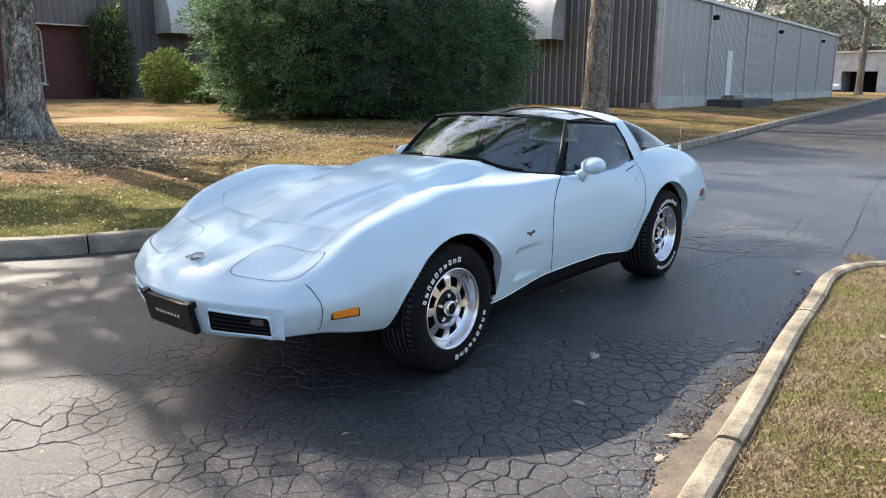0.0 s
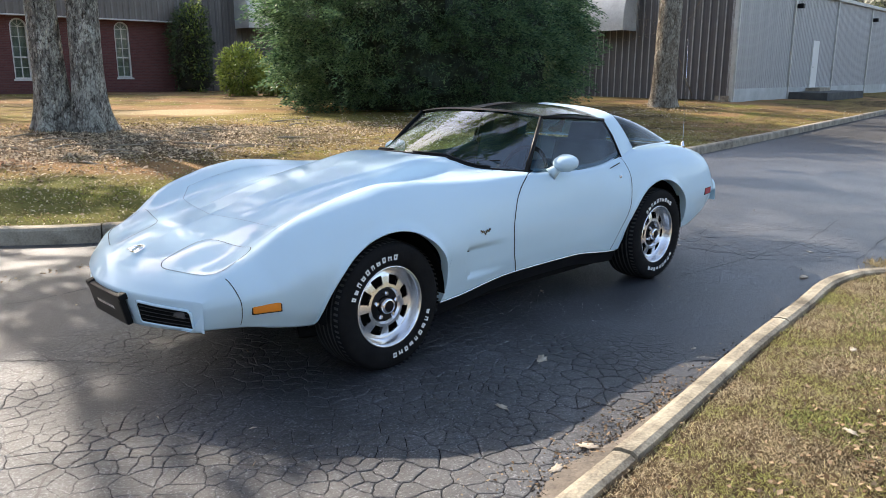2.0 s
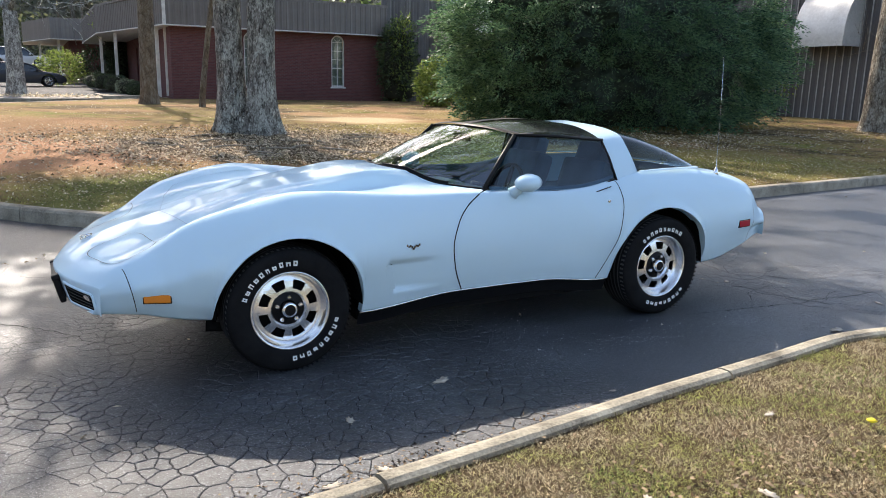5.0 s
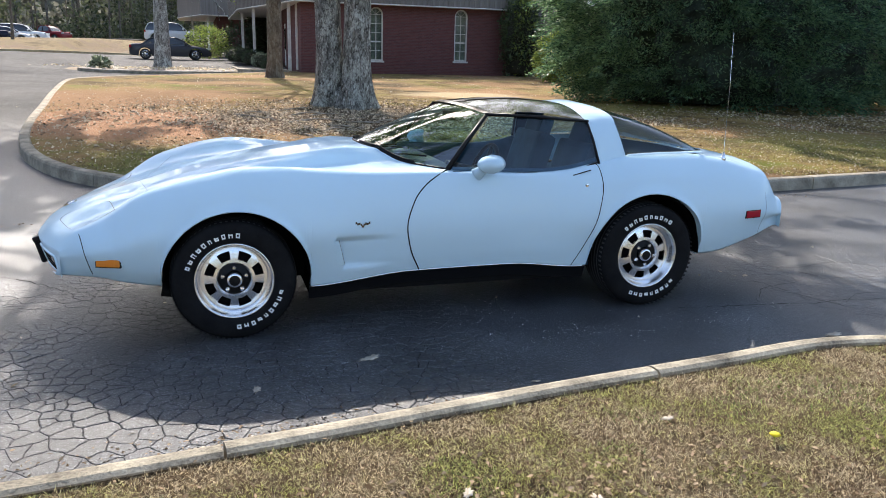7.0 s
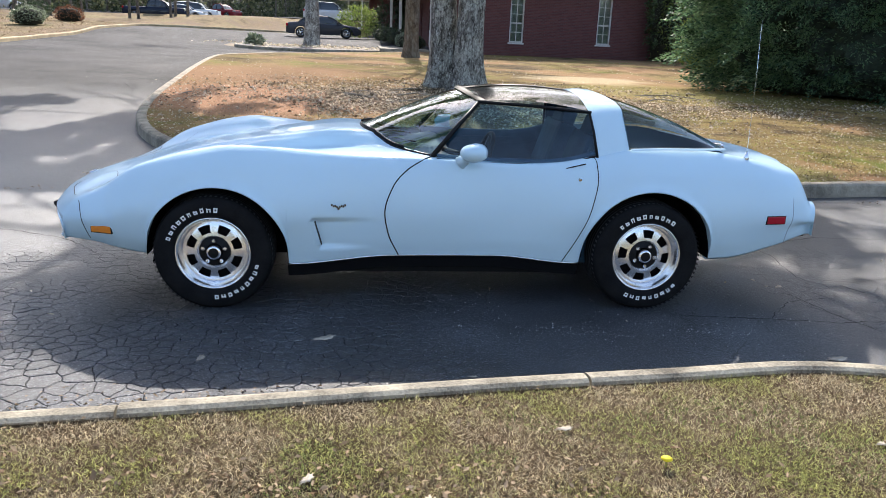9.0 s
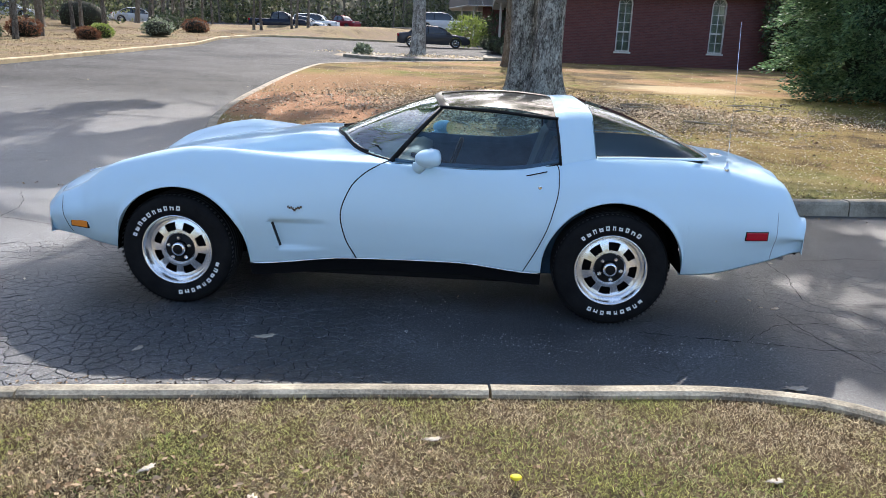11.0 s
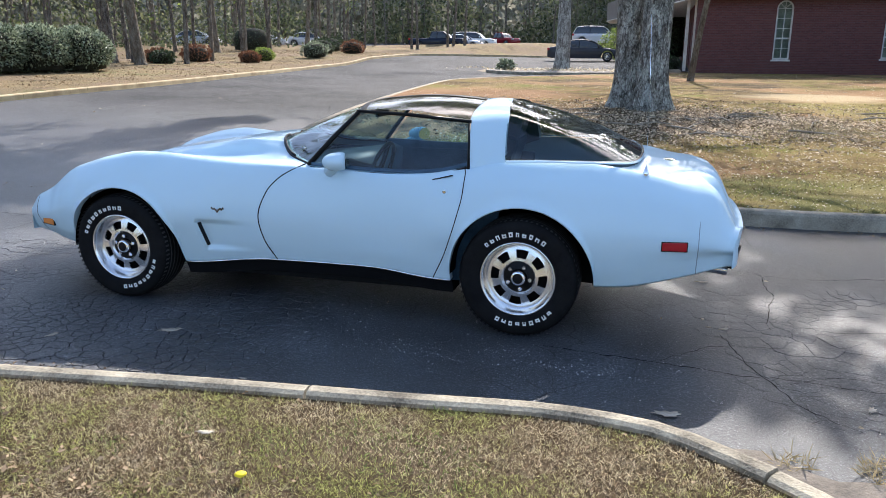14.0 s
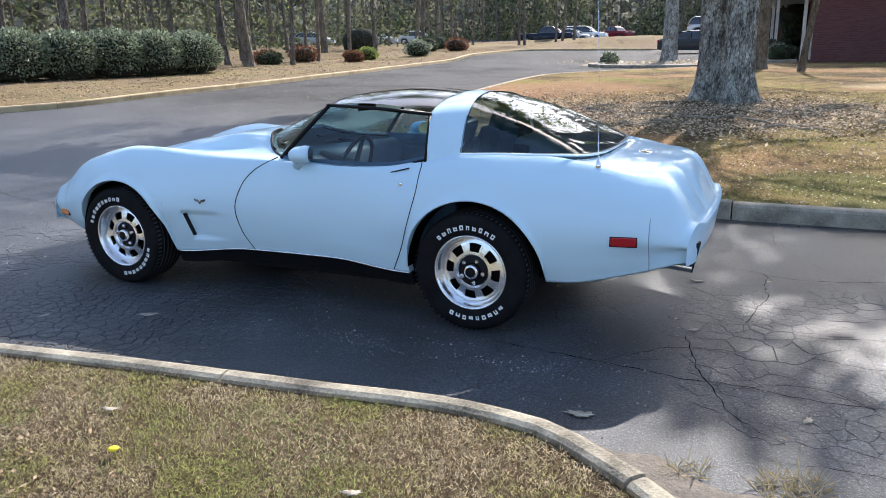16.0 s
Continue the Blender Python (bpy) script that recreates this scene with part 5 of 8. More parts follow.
ringp = [(0.030 * math.cos(t), 0.042 * math.sin(t), 0.006) for t in np.linspace(0, 2 * np.pi, 25)]
badge.tube(ringp, [0.0045] * 25, 6)
for d in (-1, 1):
    badge.tube([(0.030, 0.012 * d, 0.004), (-0.012, -0.030 * d, 0.010)], [0.0025, 0.0025], 5)
    for k in range(3):
        for j in range(2):
            x_, y_ = -0.020 + 0.013 * j - 0.004 * k, d * (0.022 + 0.013 * k)
            badge.add([(x_ + ox, y_ + oy, 0.006 + oz) for oz in (0.0, 0.006) for ox, oy in ((-0.005, -0.005), (0.005, -0.005), (0.005, 0.005), (-0.005, 0.005))], [[4, 5, 6, 7], [0, 1, 5, 4], [1, 2, 6, 5], [2, 3, 7, 6], [3, 0, 4, 7]])
part("nose_badge", badge.mesh("nose_badge", M_CHROME, False), car, "small chrome nose badge", m=pose(-2.12, 0, q[2] - 0.001, 0, -19, 0))
v, f = revolve([(0.0, 0.008), (0.03, 0.007), (0.04, 0.0)], 28, "z")
part("deck_badge", np_mesh("deck_badge", v, f, M_CHROME, True), car, "round chrome fuel lid badge", m=pose(2.00, 0, top_pt(2.00, 0)[2], 0, 4, 0))
q = top_pt(1.872, -0.645)
ant = Pile()
ant.tube([(1.872, -0.645, q[2] - 0.01), (1.872, -0.645, q[2] + 0.012), (1.872, -0.645, q[2] + 0.045)], [0.022, 0.014, 0.006], 12)
ant.tube([(1.872, -0.645, q[2] + 0.04), (1.862, -0.645, q[2] + 0.45), (1.845, -0.645, q[2] + 0.80)], [0.0016, 0.0013, 0.0010], 6)
part("antenna", ant.mesh("antenna", M_CHROME), car, "thin whip antenna on the rear wing")
for y in (-0.18, 0.22):
    v, f = tube_np([(-0.36, y, 0.905), (-0.20, y - 0.17, 0.925), (-0.12, y - 0.36, 0.935)], [0.009, 0.006, 0.005], 6)
    part("wiper", np_mesh("wiper", v, f, M_BLACK, True), car)


# ---- buildings ----
def brick_material():
    m = bpy.data.materials.new("dark red brick wall")
    nt, p = nodes(m)
    v = coords(nt)
    sep, com = nt.nodes.new("ShaderNodeSeparateXYZ"), nt.nodes.new("ShaderNodeCombineXYZ")
    nt.links.new(v, sep.inputs[0])
    nt.links.new(calc(nt, "ADD", sep.outputs[0], sep.outputs[1]), com.inputs[0])
    nt.links.new(sep.outputs[2], com.inputs[1])
    b = nt.nodes.new("ShaderNodeTexBrick")
    b.inputs["Scale"].default_value, b.inputs["Mortar Size"].default_value = 1.0, 0.006
    b.inputs["Brick Width"].default_value, b.inputs["Row Height"].default_value = 0.215, 0.075
    b.inputs["Color1"].default_value, b.inputs["Color2"].default_value, b.inputs["Mortar"].default_value = (0.170, 0.068, 0.064, 1), (0.118, 0.049, 0.048, 1), (0.150, 0.118, 0.113, 1)
    nt.links.new(com.outputs[0], b.inputs["Vector"])
    col = mix(nt, calc(nt, "MULTIPLY", tex_noise(nt, v, 1.2, 4), 0.5), b.outputs["Color"], (0.112, 0.038, 0.039))
    nt.links.new(col, p.inputs["Base Color"])
    p.inputs["Roughness"].default_value, p.inputs["Specular IOR Level"].default_value = 0.9, 0.2
    bump(nt, p, b.outputs["Fac"], -0.5, 0.01)
    return m


def streaked(name, c1, c2, streak, amount=0.5):
    """Painted metal with long upright streaks."""
    m = bpy.data.materials.new(name)
    nt, p = nodes(m)
    v = coords(nt, "Object", (7, 7, 0.12))
    f = calc(nt, "ADD", calc(nt, "MULTIPLY", tex_noise(nt, v, 1.0, 5), 0.8), calc(nt, "MULTIPLY", tex_noise(nt, coords(nt), 3, 4), 0.2))
    col = ramp(nt, f, [(0.35, c1), (0.6, c2), (0.6 + 0.2 * (1.2 - amount), streak)])
    nt.links.new(col, p.inputs["Base Color"])
    p.inputs["Roughness"].default_value, p.inputs["Metallic"].default_value = 0.5, 0.1
    return m


M_BRICK = brick_material()
M_SIDING_DARK = streaked("dark brown siding", (0.070, 0.062, 0.062), (0.125, 0.113, 0.110), (0.24, 0.22, 0.205), 0.5)
M_SIDING_GREY = streaked("weathered grey siding", (0.33, 0.325, 0.325), (0.43, 0.42, 0.42), (0.54, 0.53, 0.52), 0.3)
M_BATTEN = surf("weathered pale batten", (0.20, 0.19, 0.18), (0.50, 0.475, 0.45), 2.0, 0.7, fine=30)
M_FASCIA = streaked("brown fascia boards", (0.115, 0.10, 0.094), (0.18, 0.16, 0.148), (0.25, 0.22, 0.205), 0.3)
M_TRIM = surf("white painted trim", (0.55, 0.53, 0.50), (0.76, 0.75, 0.72), 3, 0.6, fine=50, relief=0.05)
M_GALV = surf("weathered galvanised sheet", (0.42, 0.41, 0.39), (0.62, 0.61, 0.58), 1.2, 0.5, 0.3, fine=12, relief=0.05)
M_WINDOW = glass_material("house window", (0.05, 0.06, 0.07))
M_WINDOW_CLEAR = glass_material("arched window glass", (0.62, 0.68, 0.66))
M_BLIND = surf("pale drawn blind", (0.20, 0.22, 0.19), (0.52, 0.54, 0.49), 1.6, 0.8, fine=30, relief=0.1)
# near-black: the unlit inside of a room or bay is in the colour
M_DARKROOM = plain("dark room behind glass", (0.02, 0.02, 0.022), 0.9)
M_DOOR_WHITE = plain("white door paint", (0.70, 0.69, 0.66), 0.5)


def pierced_wall(outer, holes, thick, place, material, name="wall"):
    """A wall of some thickness with openings cut through; outlines in (along, up)."""
    from mathutils.geometry import tessellate_polygon
    loops = [outer] + holes
    flat = [q for lp in loops for q in lp]
    tris = tessellate_polygon([[Vector((a, b, 0)) for a, b in lp] for lp in loops])
    n = len(flat)
    v = [place(a, 0.0, b) for a, b in flat] + [place(a, thick, b) for a, b in flat]
    f = [list(t) for t in tris] + [[n + i for i in reversed(t)] for t in tris]
    k = 0
    for lp in loops:
        m = len(lp)
        f += [[k + i, k + (i + 1) % m, n + k + (i + 1) % m, n + k + i] for i in range(m)]
        k += m
    me = np_mesh(name, v, f, material)
    bm = bmesh.new()
    bm.from_mesh(me)
    bmesh.ops.recalc_face_normals(bm, faces=bm.faces)
    bm.to_mesh(me)
    bm.free()
    return me


def corrugated(length, height, pitch, depth, material, name="siding_panel"):
    """Ribbed sheet along x, facing -y, with trapezoid ribs."""
    n = max(1, int(round(length / pitch)))
    pitch = length / n
    xs, ys = [], []
    for k in range(n):
        for u, d in ((0.0, 0.0), (0.62, 0.0), (0.70, -depth), (0.92, -depth), (1.0, 0.0)):
            xs.append((k + u) * pitch)
            ys.append(d)
    m = len(xs)
    v = [(x, y, 0) for x, y in zip(xs, ys)] + [(x, y, height) for x, y in zip(xs, ys)]
    return np_mesh(name, v, [[i, i + 1, m + i + 1, m + i] for i in range(m - 1)], material)


def arched(x0, x1, z0, z1, n=12):
    r = (x1 - x0) / 2
    c = (x0 + x1) / 2
    return [(x0, z0), (x1, z0)] + [(c + r * math.cos(a), z1 - r + r * math.sin(a)) for a in np.linspace(0, np.pi, n)]


def arched_window(parent, x0, x1, z0, z1, y):
    """A tall white window with an arched head and small panes."""
    r, c = (x1 - x0) / 2, (x0 + x1) / 2
    fr = Pile()
    outer, inn = arched(x0, x1, z0, z1), arched(x0 + 0.06, x1 - 0.06, z0 + 0.06, z1 - 0.06)
    n = len(outer)
    for d0, d1 in ((0.0, 0.09),):
        v = [(a, y + d0, b) for a, b in outer] + [(a, y + d0, b) for a, b in inn] + [(a, y + d1, b) for a, b in outer] + [(a, y + d1, b) for a, b in inn]
        fr.add(v, [[i, (i + 1) % n, n + (i + 1) % n, n + i] for i in range(n)] + [[n + i, n + (i + 1) % n, 3 * n + (i + 1) % n, 3 * n + i] for i in range(n)])
    win = part("window", fr.mesh("window", M_TRIM, False), parent, "tall white arched window with small panes")
    part("sill", boxes(((x0 - 0.05, y - 0.07, z0 - 0.07), (x1 + 0.05, y + 0.02, z0 - 0.003))), win, material=M_TRIM)
    spring = z1 - r
    bars = [((c - 0.014, y + 0.015, z0 + 0.06), (c + 0.014, y + 0.045, spring))]
    zs = np.linspace(z0 + 0.06, spring, 6)
    for z in zs[1:]:
        bars.append(((x0 + 0.055, y + 0.018, z - 0.014), (x1 - 0.055, y + 0.048, z + 0.014)))
    bars.append(((x0 + 0.055, y + 0.01, zs[2] - 0.03), (x1 - 0.055, y + 0.05, zs[2] + 0.03)))
    for lo, hi in bars:
        part("glazing_bar", boxes((lo, hi)), win, material=M_TRIM)
    for a in (45, 90, 135):
        v, f = tube_np([(c, y + 0.03, spring), (c + (r - 0.05) * math.cos(radians(a)), y + 0.03, spring + (r - 0.05) * math.sin(radians(a)))], [0.012, 0.012], 4)
        part("glazing_bar", np_mesh("glazing_bar", v, f, M_TRIM), win)
    m = len(inn)
    part("pane", face_out(np_mesh("pane", [(a, y + 0.055, b) for a, b in inn], [list(range(m))], M_WINDOW_CLEAR), (c, y + 3, 2)), win)
    part("blind", np_mesh("blind", [(a, y + 0.16, b) for a, b in outer], [list(range(m))], M_BLIND), win)


brick = thing("brick_building", "single storey dark red brick building with a deep brown fascia", "building")
WY = 30.0
holes = [arched(6.17, 6.81, 1.28, 3.62), arched(10.20, 10.84, 1.33, 3.66)]
part("wall", pierced_wall([(3.1, 0.3), (12.85, 0.3), (12.85, 3.80), (3.1, 3.80)], holes, 0.25, lambda a, d, b: (a, WY + d, b), M_BRICK), brick)
for x0, x1, z0, z1 in ((6.17, 6.81, 1.28, 3.62), (10.20, 10.84, 1.33, 3.66)):
    arched_window(brick, x0, x1, z0, z1, WY + 0.05)
side_holes = [[(36.0, 0.85), (37.0, 0.85), (37.0, 3.0), (36.0, 3.0)], [(41.5, 1.3), (42.3, 1.3), (42.3, 3.2), (41.5, 3.2)]]
part("wall", pierced_wall([(30.25, 0.3), (52, 0.3), (52, 3.80), (30.25, 3.80)], side_holes, 0.25, lambda a, d, b: (3.1 + d, a, b), M_BRICK), brick)
part("wall", boxes(((3.1, 52, 0.3), (12.85, 52.25, 3.8))), brick, material=M_BRICK)
bm = boxes(((3.14, 36.0, 0.85), (3.20, 37.0, 3.0)), bevel=0.004)
d_ = part("porch_door", bm, brick, "white panelled porch door", M_DOOR_WHITE)
part("door_glass", boxes(((3.125, 36.2, 1.7), (3.139, 36.8, 2.75))), d_, material=M_WINDOW)
part("porch_window", boxes(((3.16, 41.5, 1.3), (3.2, 42.3, 3.2))), brick, material=M_WINDOW)
# near-black sheet that stands for the dark of the porch room
part("room_screen", boxes(((3.4, 30.4, 0.5), (3.44, 51.5, 3.7))), brick, material=M_DARKROOM)
# fascia in board lengths, with a white lower edge
FL = 1.35
for k in range(10):
    x0 = 2.85 + k * 1.0
    part("fascia_board", corrugated(1.0, FL, 0.25, 0.02, M_FASCIA, "fascia_board"), brick, m=pose(x0, WY - 0.32, 3.75))
ang_f = math.degrees(math.atan2(38.8 - 29.68, 0.9 - 2.85))
part("fascia_side", corrugated(9.33, FL, 0.25, 0.02, M_FASCIA, "fascia_side"), brick, m=pose(0.9, 38.8, 3.75, 0, 0, ang_f - 180))
part("fascia_side", corrugated(13.2, FL, 0.25, 0.02, M_FASCIA, "fascia_side"), brick, m=pose(0.9, 52, 3.75, 0, 0, -90))
def slab(pts, z0, z1):
    n = len(pts)
    v = [(x, y, z0) for x, y in pts] + [(x, y, z1) for x, y in pts]
    return np_mesh("slab", v, [list(range(n))[::-1], list(range(n, 2 * n))] + [[i, (i + 1) % n, n + (i + 1) % n, n + i] for i in range(n)])


EAVES = [(2.83, WY - 0.345), (12.9, WY - 0.345), (12.9, 52.2), (0.88, 52.2), (0.88, 38.8)]
part("soffit", slab(EAVES, 3.70, 3.748), brick, "white soffit edge", M_TRIM)
part("roof", slab(EAVES, 5.0, 5.1), brick, material=M_FASCIA)
part("corner_board", boxes(((2.80, WY - 0.37, 3.70), (2.92, WY - 0.25, 5.1))), brick, material=M_TRIM)
for x, y in ((2.75, 31.2), (1.6, 37.0), (1.3, 42.0)):
    part("porch_post", boxes(((x - 0.07, y - 0.07, 0.75), (x + 0.07, y + 0.07, 3.70)), bevel=0.008), brick, "white porch post", M_TRIM)
part("downpipe", boxes(((3.0, 30.9, 0.8), (3.09, 31.0, 3.70))), brick, material=M_TRIM)

# second small brick building behind the car park
b2 = thing("brick_annexe", "small brick building with a grey flat fascia behind shrubs", "building")
part("wall", boxes(((0.2, 55.5, 0.8), (9, 66, 4.05))), b2, material=M_BRICK)
part("fascia", slab([(-0.9, 54), (9, 53.2), (9, 66), (-2.6, 66), (-2.6, 61)], 4.05, 5.4), b2, material=M_FASCIA)
part("soffit", slab([(-0.95, 53.95), (9, 53.15), (9, 66), (-2.65, 66), (-2.65, 61)], 4.0, 4.046), b2, material=M_TRIM)
for x, y in ((-0.5, 55.0), (-1.6, 60.5)):
    part("porch_post", boxes(((x, y, 0.9), (x + 0.15, y + 0.15, 4.0))), b2, material=M_TRIM)

# dark metal building: one wall beside the brick, one facing the lawn
dark = thing("dark_metal_building", "dark brown ribbed metal building with pale upright streaks", "building")
for k in range(13):
    part("siding_panel", corrugated(1.015, 5.1, 0.338, 0.035, M_SIDING_DARK), dark, m=pose(12.85 + k * 1.015, 30.3, 0.45))
for k in range(20):
    part("siding_panel", corrugated(0.99, 5.1, 0.33, 0.035, M_SIDING_DARK), dark, m=pose(26.0, 30.3 - k * 0.99, 0.45, 0, 0, -90))
    if k > 9:
        for j in range(3):
            part("batten", boxes(((0.0, -0.05, 0.0), (0.045, -0.036, 5.1))), dark, "pale weathered batten", M_BATTEN, pose(26.0, 30.3 - k * 0.99 - j * 0.33 - 0.24, 0.45, 0, 0, -90))
part("wall", boxes(((12.9, 30.34, 0.2), (25.9, 30.5, 5.5)), ((26.04, 10.6, 0.2), (26.2, 30.5, 5.5))), dark, material=M_SIDING_DARK)
part("footing", boxes(((25.9, 10.5, 0.2), (26.02, 30.2, 0.62)), ((12.9, 30.2, 0.2), (25.9, 30.29, 0.62))), dark, material=M_CONCRETE)


def awning(parent, width, depth, drop, m):
    """A barrel awning of curved sheet with closed ends and a dark inside."""
    a = np.linspace(0, np.pi / 2, 12)
    rim = [(-depth * math.sin(q), drop * math.cos(q)) for q in a]
    n = len(rim)
    v = [(x, y, z) for x in (0, width) for y, z in rim]
    sh = part("awning_sheet", np_mesh("awning_sheet", v, [[i, i + 1, n + i + 1, n + i] for i in range(n - 1)], M_GALV, True), parent, "curved galvanised awning sheet", m=m)
    part("awning_skirt", boxes(((0, -depth - 0.01, -0.35), (width, -depth + 0.01, 0.0)), ((0, -depth, -0.35), (0.02, 0, 0.0)), ((width - 0.02, -depth, -0.35), (width, 0, 0.0))), parent, material=M_GALV, m=m)
    for x in (0.0, width):
        part("awning_end", np_mesh("awning_end", [(x, y, z) for y, z in rim] + [(x, 0, 0)], [list(range(n + 1))], M_GALV), parent, m=m)


aw = thing("awning", "rounded galvanised metal awning on the dark wall", "awning", pose(26.0, 16.9, 3.6, 0, 0, -90), "metal awnings")
awning(aw, 2.2, 1.3, 1.9, Matrix.Identity(4))
copy_thing(aw, pose(16.1, 30.3, 3.95))

# long grey metal building, its side running away along the road
grey = thing("grey_metal_building", "long weathered grey metal building with white downpipes and a pale base", "building", pose(26.0, 10.44, 0.42, 0, 0, 3.05))
GL, GHT = 36.9, 4.75
for k in range(36):
    part("siding_panel", corrugated(GL / 36, GHT - 0.45, 0.205, 0.022, M_SIDING_GREY), grey, m=pose(k * GL / 36, 0, 0.45))
part("core_wall", boxes(((0, 0.02, -0.3), (GL, 0.2, GHT)), ((GL - 0.2, 0.2, -0.3), (GL, 16, GHT))), grey, material=M_SIDING_GREY)
part("base_band", boxes(((-0.02, -0.05, -0.4), (GL, 0.015, 0.46))), grey, material=surf("pale painted base", (0.34, 0.35, 0.34), (0.52, 0.53, 0.52), 1, 0.8))
part("gutter", boxes(((-0.1, -0.16, GHT - 0.16), (GL + 0.1, 0.02, GHT)), bevel=0.02), grey, material=M_GALV)
v = [(-0.1, -0.1, GHT), (GL + 0.1, -0.1, GHT), (GL + 0.1, 9, GHT + 1.2), (-0.1, 9, GHT + 1.2), (-0.1, 18, GHT), (GL + 0.1, 18, GHT)]
part("roof", np_mesh("roof", v, [[0, 1, 2, 3], [3, 2, 5, 4]], M_GALV), grey)
for k in range(7):
    x = min(max(k * GL / 6, 0.06), GL - 0.06)
    part("downpipe", boxes(((x - 0.06, -0.10, 0.02), (x + 0.06, -0.03, GHT - 0.1)), bevel=0.01), grey, material=M_GALV)
part("corner_trim", boxes(((-0.06, -0.06, 0.0), (0.0, 0.09, GHT))), grey, material=M_GALV)
gd = part("side_door", boxes(((9.0, -0.08, 0.30), (9.85, -0.03, 2.6)), bevel=0.01), grey, "plain white side door", M_DOOR_WHITE)
part("door_handle", boxes(((9.08, -0.12, 1.35), (9.16, -0.08, 1.40))), gd, material=M_CHROME)
for k in (1, 3, 5):
    part("wall_lamp", boxes(((k * 6.15 + 0.25, -0.30, 3.9), (k * 6.15 + 0.5, -0.03, 4.1)), bevel=0.02), grey, material=M_BLACK)
st = thing("stoop", "low dark concrete stoop by the side door", "steps", grey.matrix_world @ pose(6.2, -1.75, -0.05))
part("slab", boxes(((0, 0, -0.2), (5.6, 1.65, 0.30)), bevel=0.02), st, material=surf("dark concrete", (0.05, 0.05, 0.05), (0.10, 0.10, 0.095), 2, 0.9))
part("step", boxes(((2.2, 1.0, 0.30), (3.8, 1.65, 0.47)), bevel=0.02), st, material=M_CONCRETE)
# far white building across the end of the road
wb = thing("white_building", "far pale metal building with a dark open bay", "building", pose(100, 13, 0.3))
part("wall", boxes(((0, 0, 0), (12, 3.1, 4.8)), ((0, 7.0, 0), (12, 16, 4.8)), ((0, 3.1, 2.6), (12, 7.0, 4.8))), wb, material=M_GALV)
part("roof", boxes(((-0.4, -0.4, 4.8), (12.4, 16.4, 5.0))), wb, material=M_TRIM)
# near-black panel in the opening stands for the bay's inner shade
part("bay", boxes(((5, 3.1, 0), (5.1, 7.0, 2.6))), wb, material=M_DARKROOM)


# ---- trees and shrubs ----
def quad_mesh(name, quads, material, smooth=False):
    """A mesh of many free four-sided leaves; quads: n x 4 x 3."""
    q = np.asarray(quads, np.float32).reshape(-1, 3)
    n = len(q) // 4
    me = bpy.data.meshes.new(name)
    me.vertices.add(4 * n)
    me.vertices.foreach_set("co", q.ravel())
    me.loops.add(4 * n)
    me.loops.foreach_set("vertex_index", np.arange(4 * n, dtype=np.int32))
    me.polygons.add(n)
    me.polygons.foreach_set("loop_start", np.arange(0, 4 * n, 4, dtype=np.int32))
    me.materials.append(material)
    me.update(calc_edges=True)
    smooth_mesh(me, smooth)
    return me


def unit(v):
    return v / (np.linalg.norm(v, axis=-1, keepdims=True) + 1e-9)


def leaves(points, direction, length, width, rng, droop=0.0):
    """Leaf-shaped quads at points, pointing along directions with a random roll; width may be an array."""
    n = len(points)
    d = unit(np.asarray(direction, float) + np.array([0, 0, -droop]))
    r = unit(np.cross(d, rng.normal(size=(n, 3))))
    L = np.broadcast_to(np.asarray(length, float), (n,))[:, None]
    W = np.broadcast_to(np.asarray(width, float), (n,))[:, None]
    mid = points + d * L * 0.45
    return np.stack([points, mid + r * W * 0.5, points + d * L, mid - r * W * 0.5], 1)


def cloud(n, centre, radii, rng, hollow=0.45, lump=0.25, seed=0.0, floor=None):
    """Points through the outer part of a lumpy ellipsoid, with outward directions."""
    d = unit(rng.normal(size=(n, 3)))
    k = np.array([1 + lump * noise.noise((q[0] * 2.2 + seed, q[1] * 2.2, q[2] * 2.2)) + lump * 0.6 * noise.noise((q[0] * 5 + seed, q[1] * 5, q[2] * 5 + 9)) for q in d])
    rr = (hollow + (1 - hollow) * rng.random(n) ** 0.45) * k
    p = np.asarray(centre) + d * np.asarray(radii) * rr[:, None]
    if floor is not None:
        keep = p[:, 2] > floor
        p, d = p[keep], d[keep]
    return p, d


def branching(base, direction, length, radius, levels, rng, pile, tips, bend=0.25, split=(2, 4), shrink=0.72, lift=0.12, sides=8, low=-99.0):
    """Grows a limb and its smaller limbs into the pile, and notes the tips."""
    steps = 5
    pts, d = [np.asarray(base, float)], unit(np.asarray(direction, float))
    for _ in range(steps):
        d = unit(d + rng.normal(size=3) * bend * 0.5 + np.array([0, 0, lift * 0.4]))
        if pts[-1][2] < low:
            d = unit(np.array([d[0], d[1], max(d[2], 0.22)]))
        pts.append(pts[-1] + d * length / steps)
    radii = np.linspace(radius, radius * 0.62, steps + 1)
    pile.tube(pts, radii, max(3, sides))
    if levels == 0:
        tips.append((pts[-1], d))
        return
    for k in range(rng.integers(split[0], split[1] + 1)):
        at = pts[-1] if k < 2 else pts[rng.integers(2, steps)]
        side = unit(np.cross(d, rng.normal(size=3)))
        nd = unit(d * rng.uniform(0.5, 1.0) + side * rng.uniform(0.5, 0.95) + np.array([0, 0, lift]))
        branching(at, nd, length * rng.uniform(shrink - 0.12, shrink + 0.08), radius * (0.62 if k < 2 else 0.42), levels - 1, rng, pile, tips, bend, split, shrink, lift, sides - 1, low)


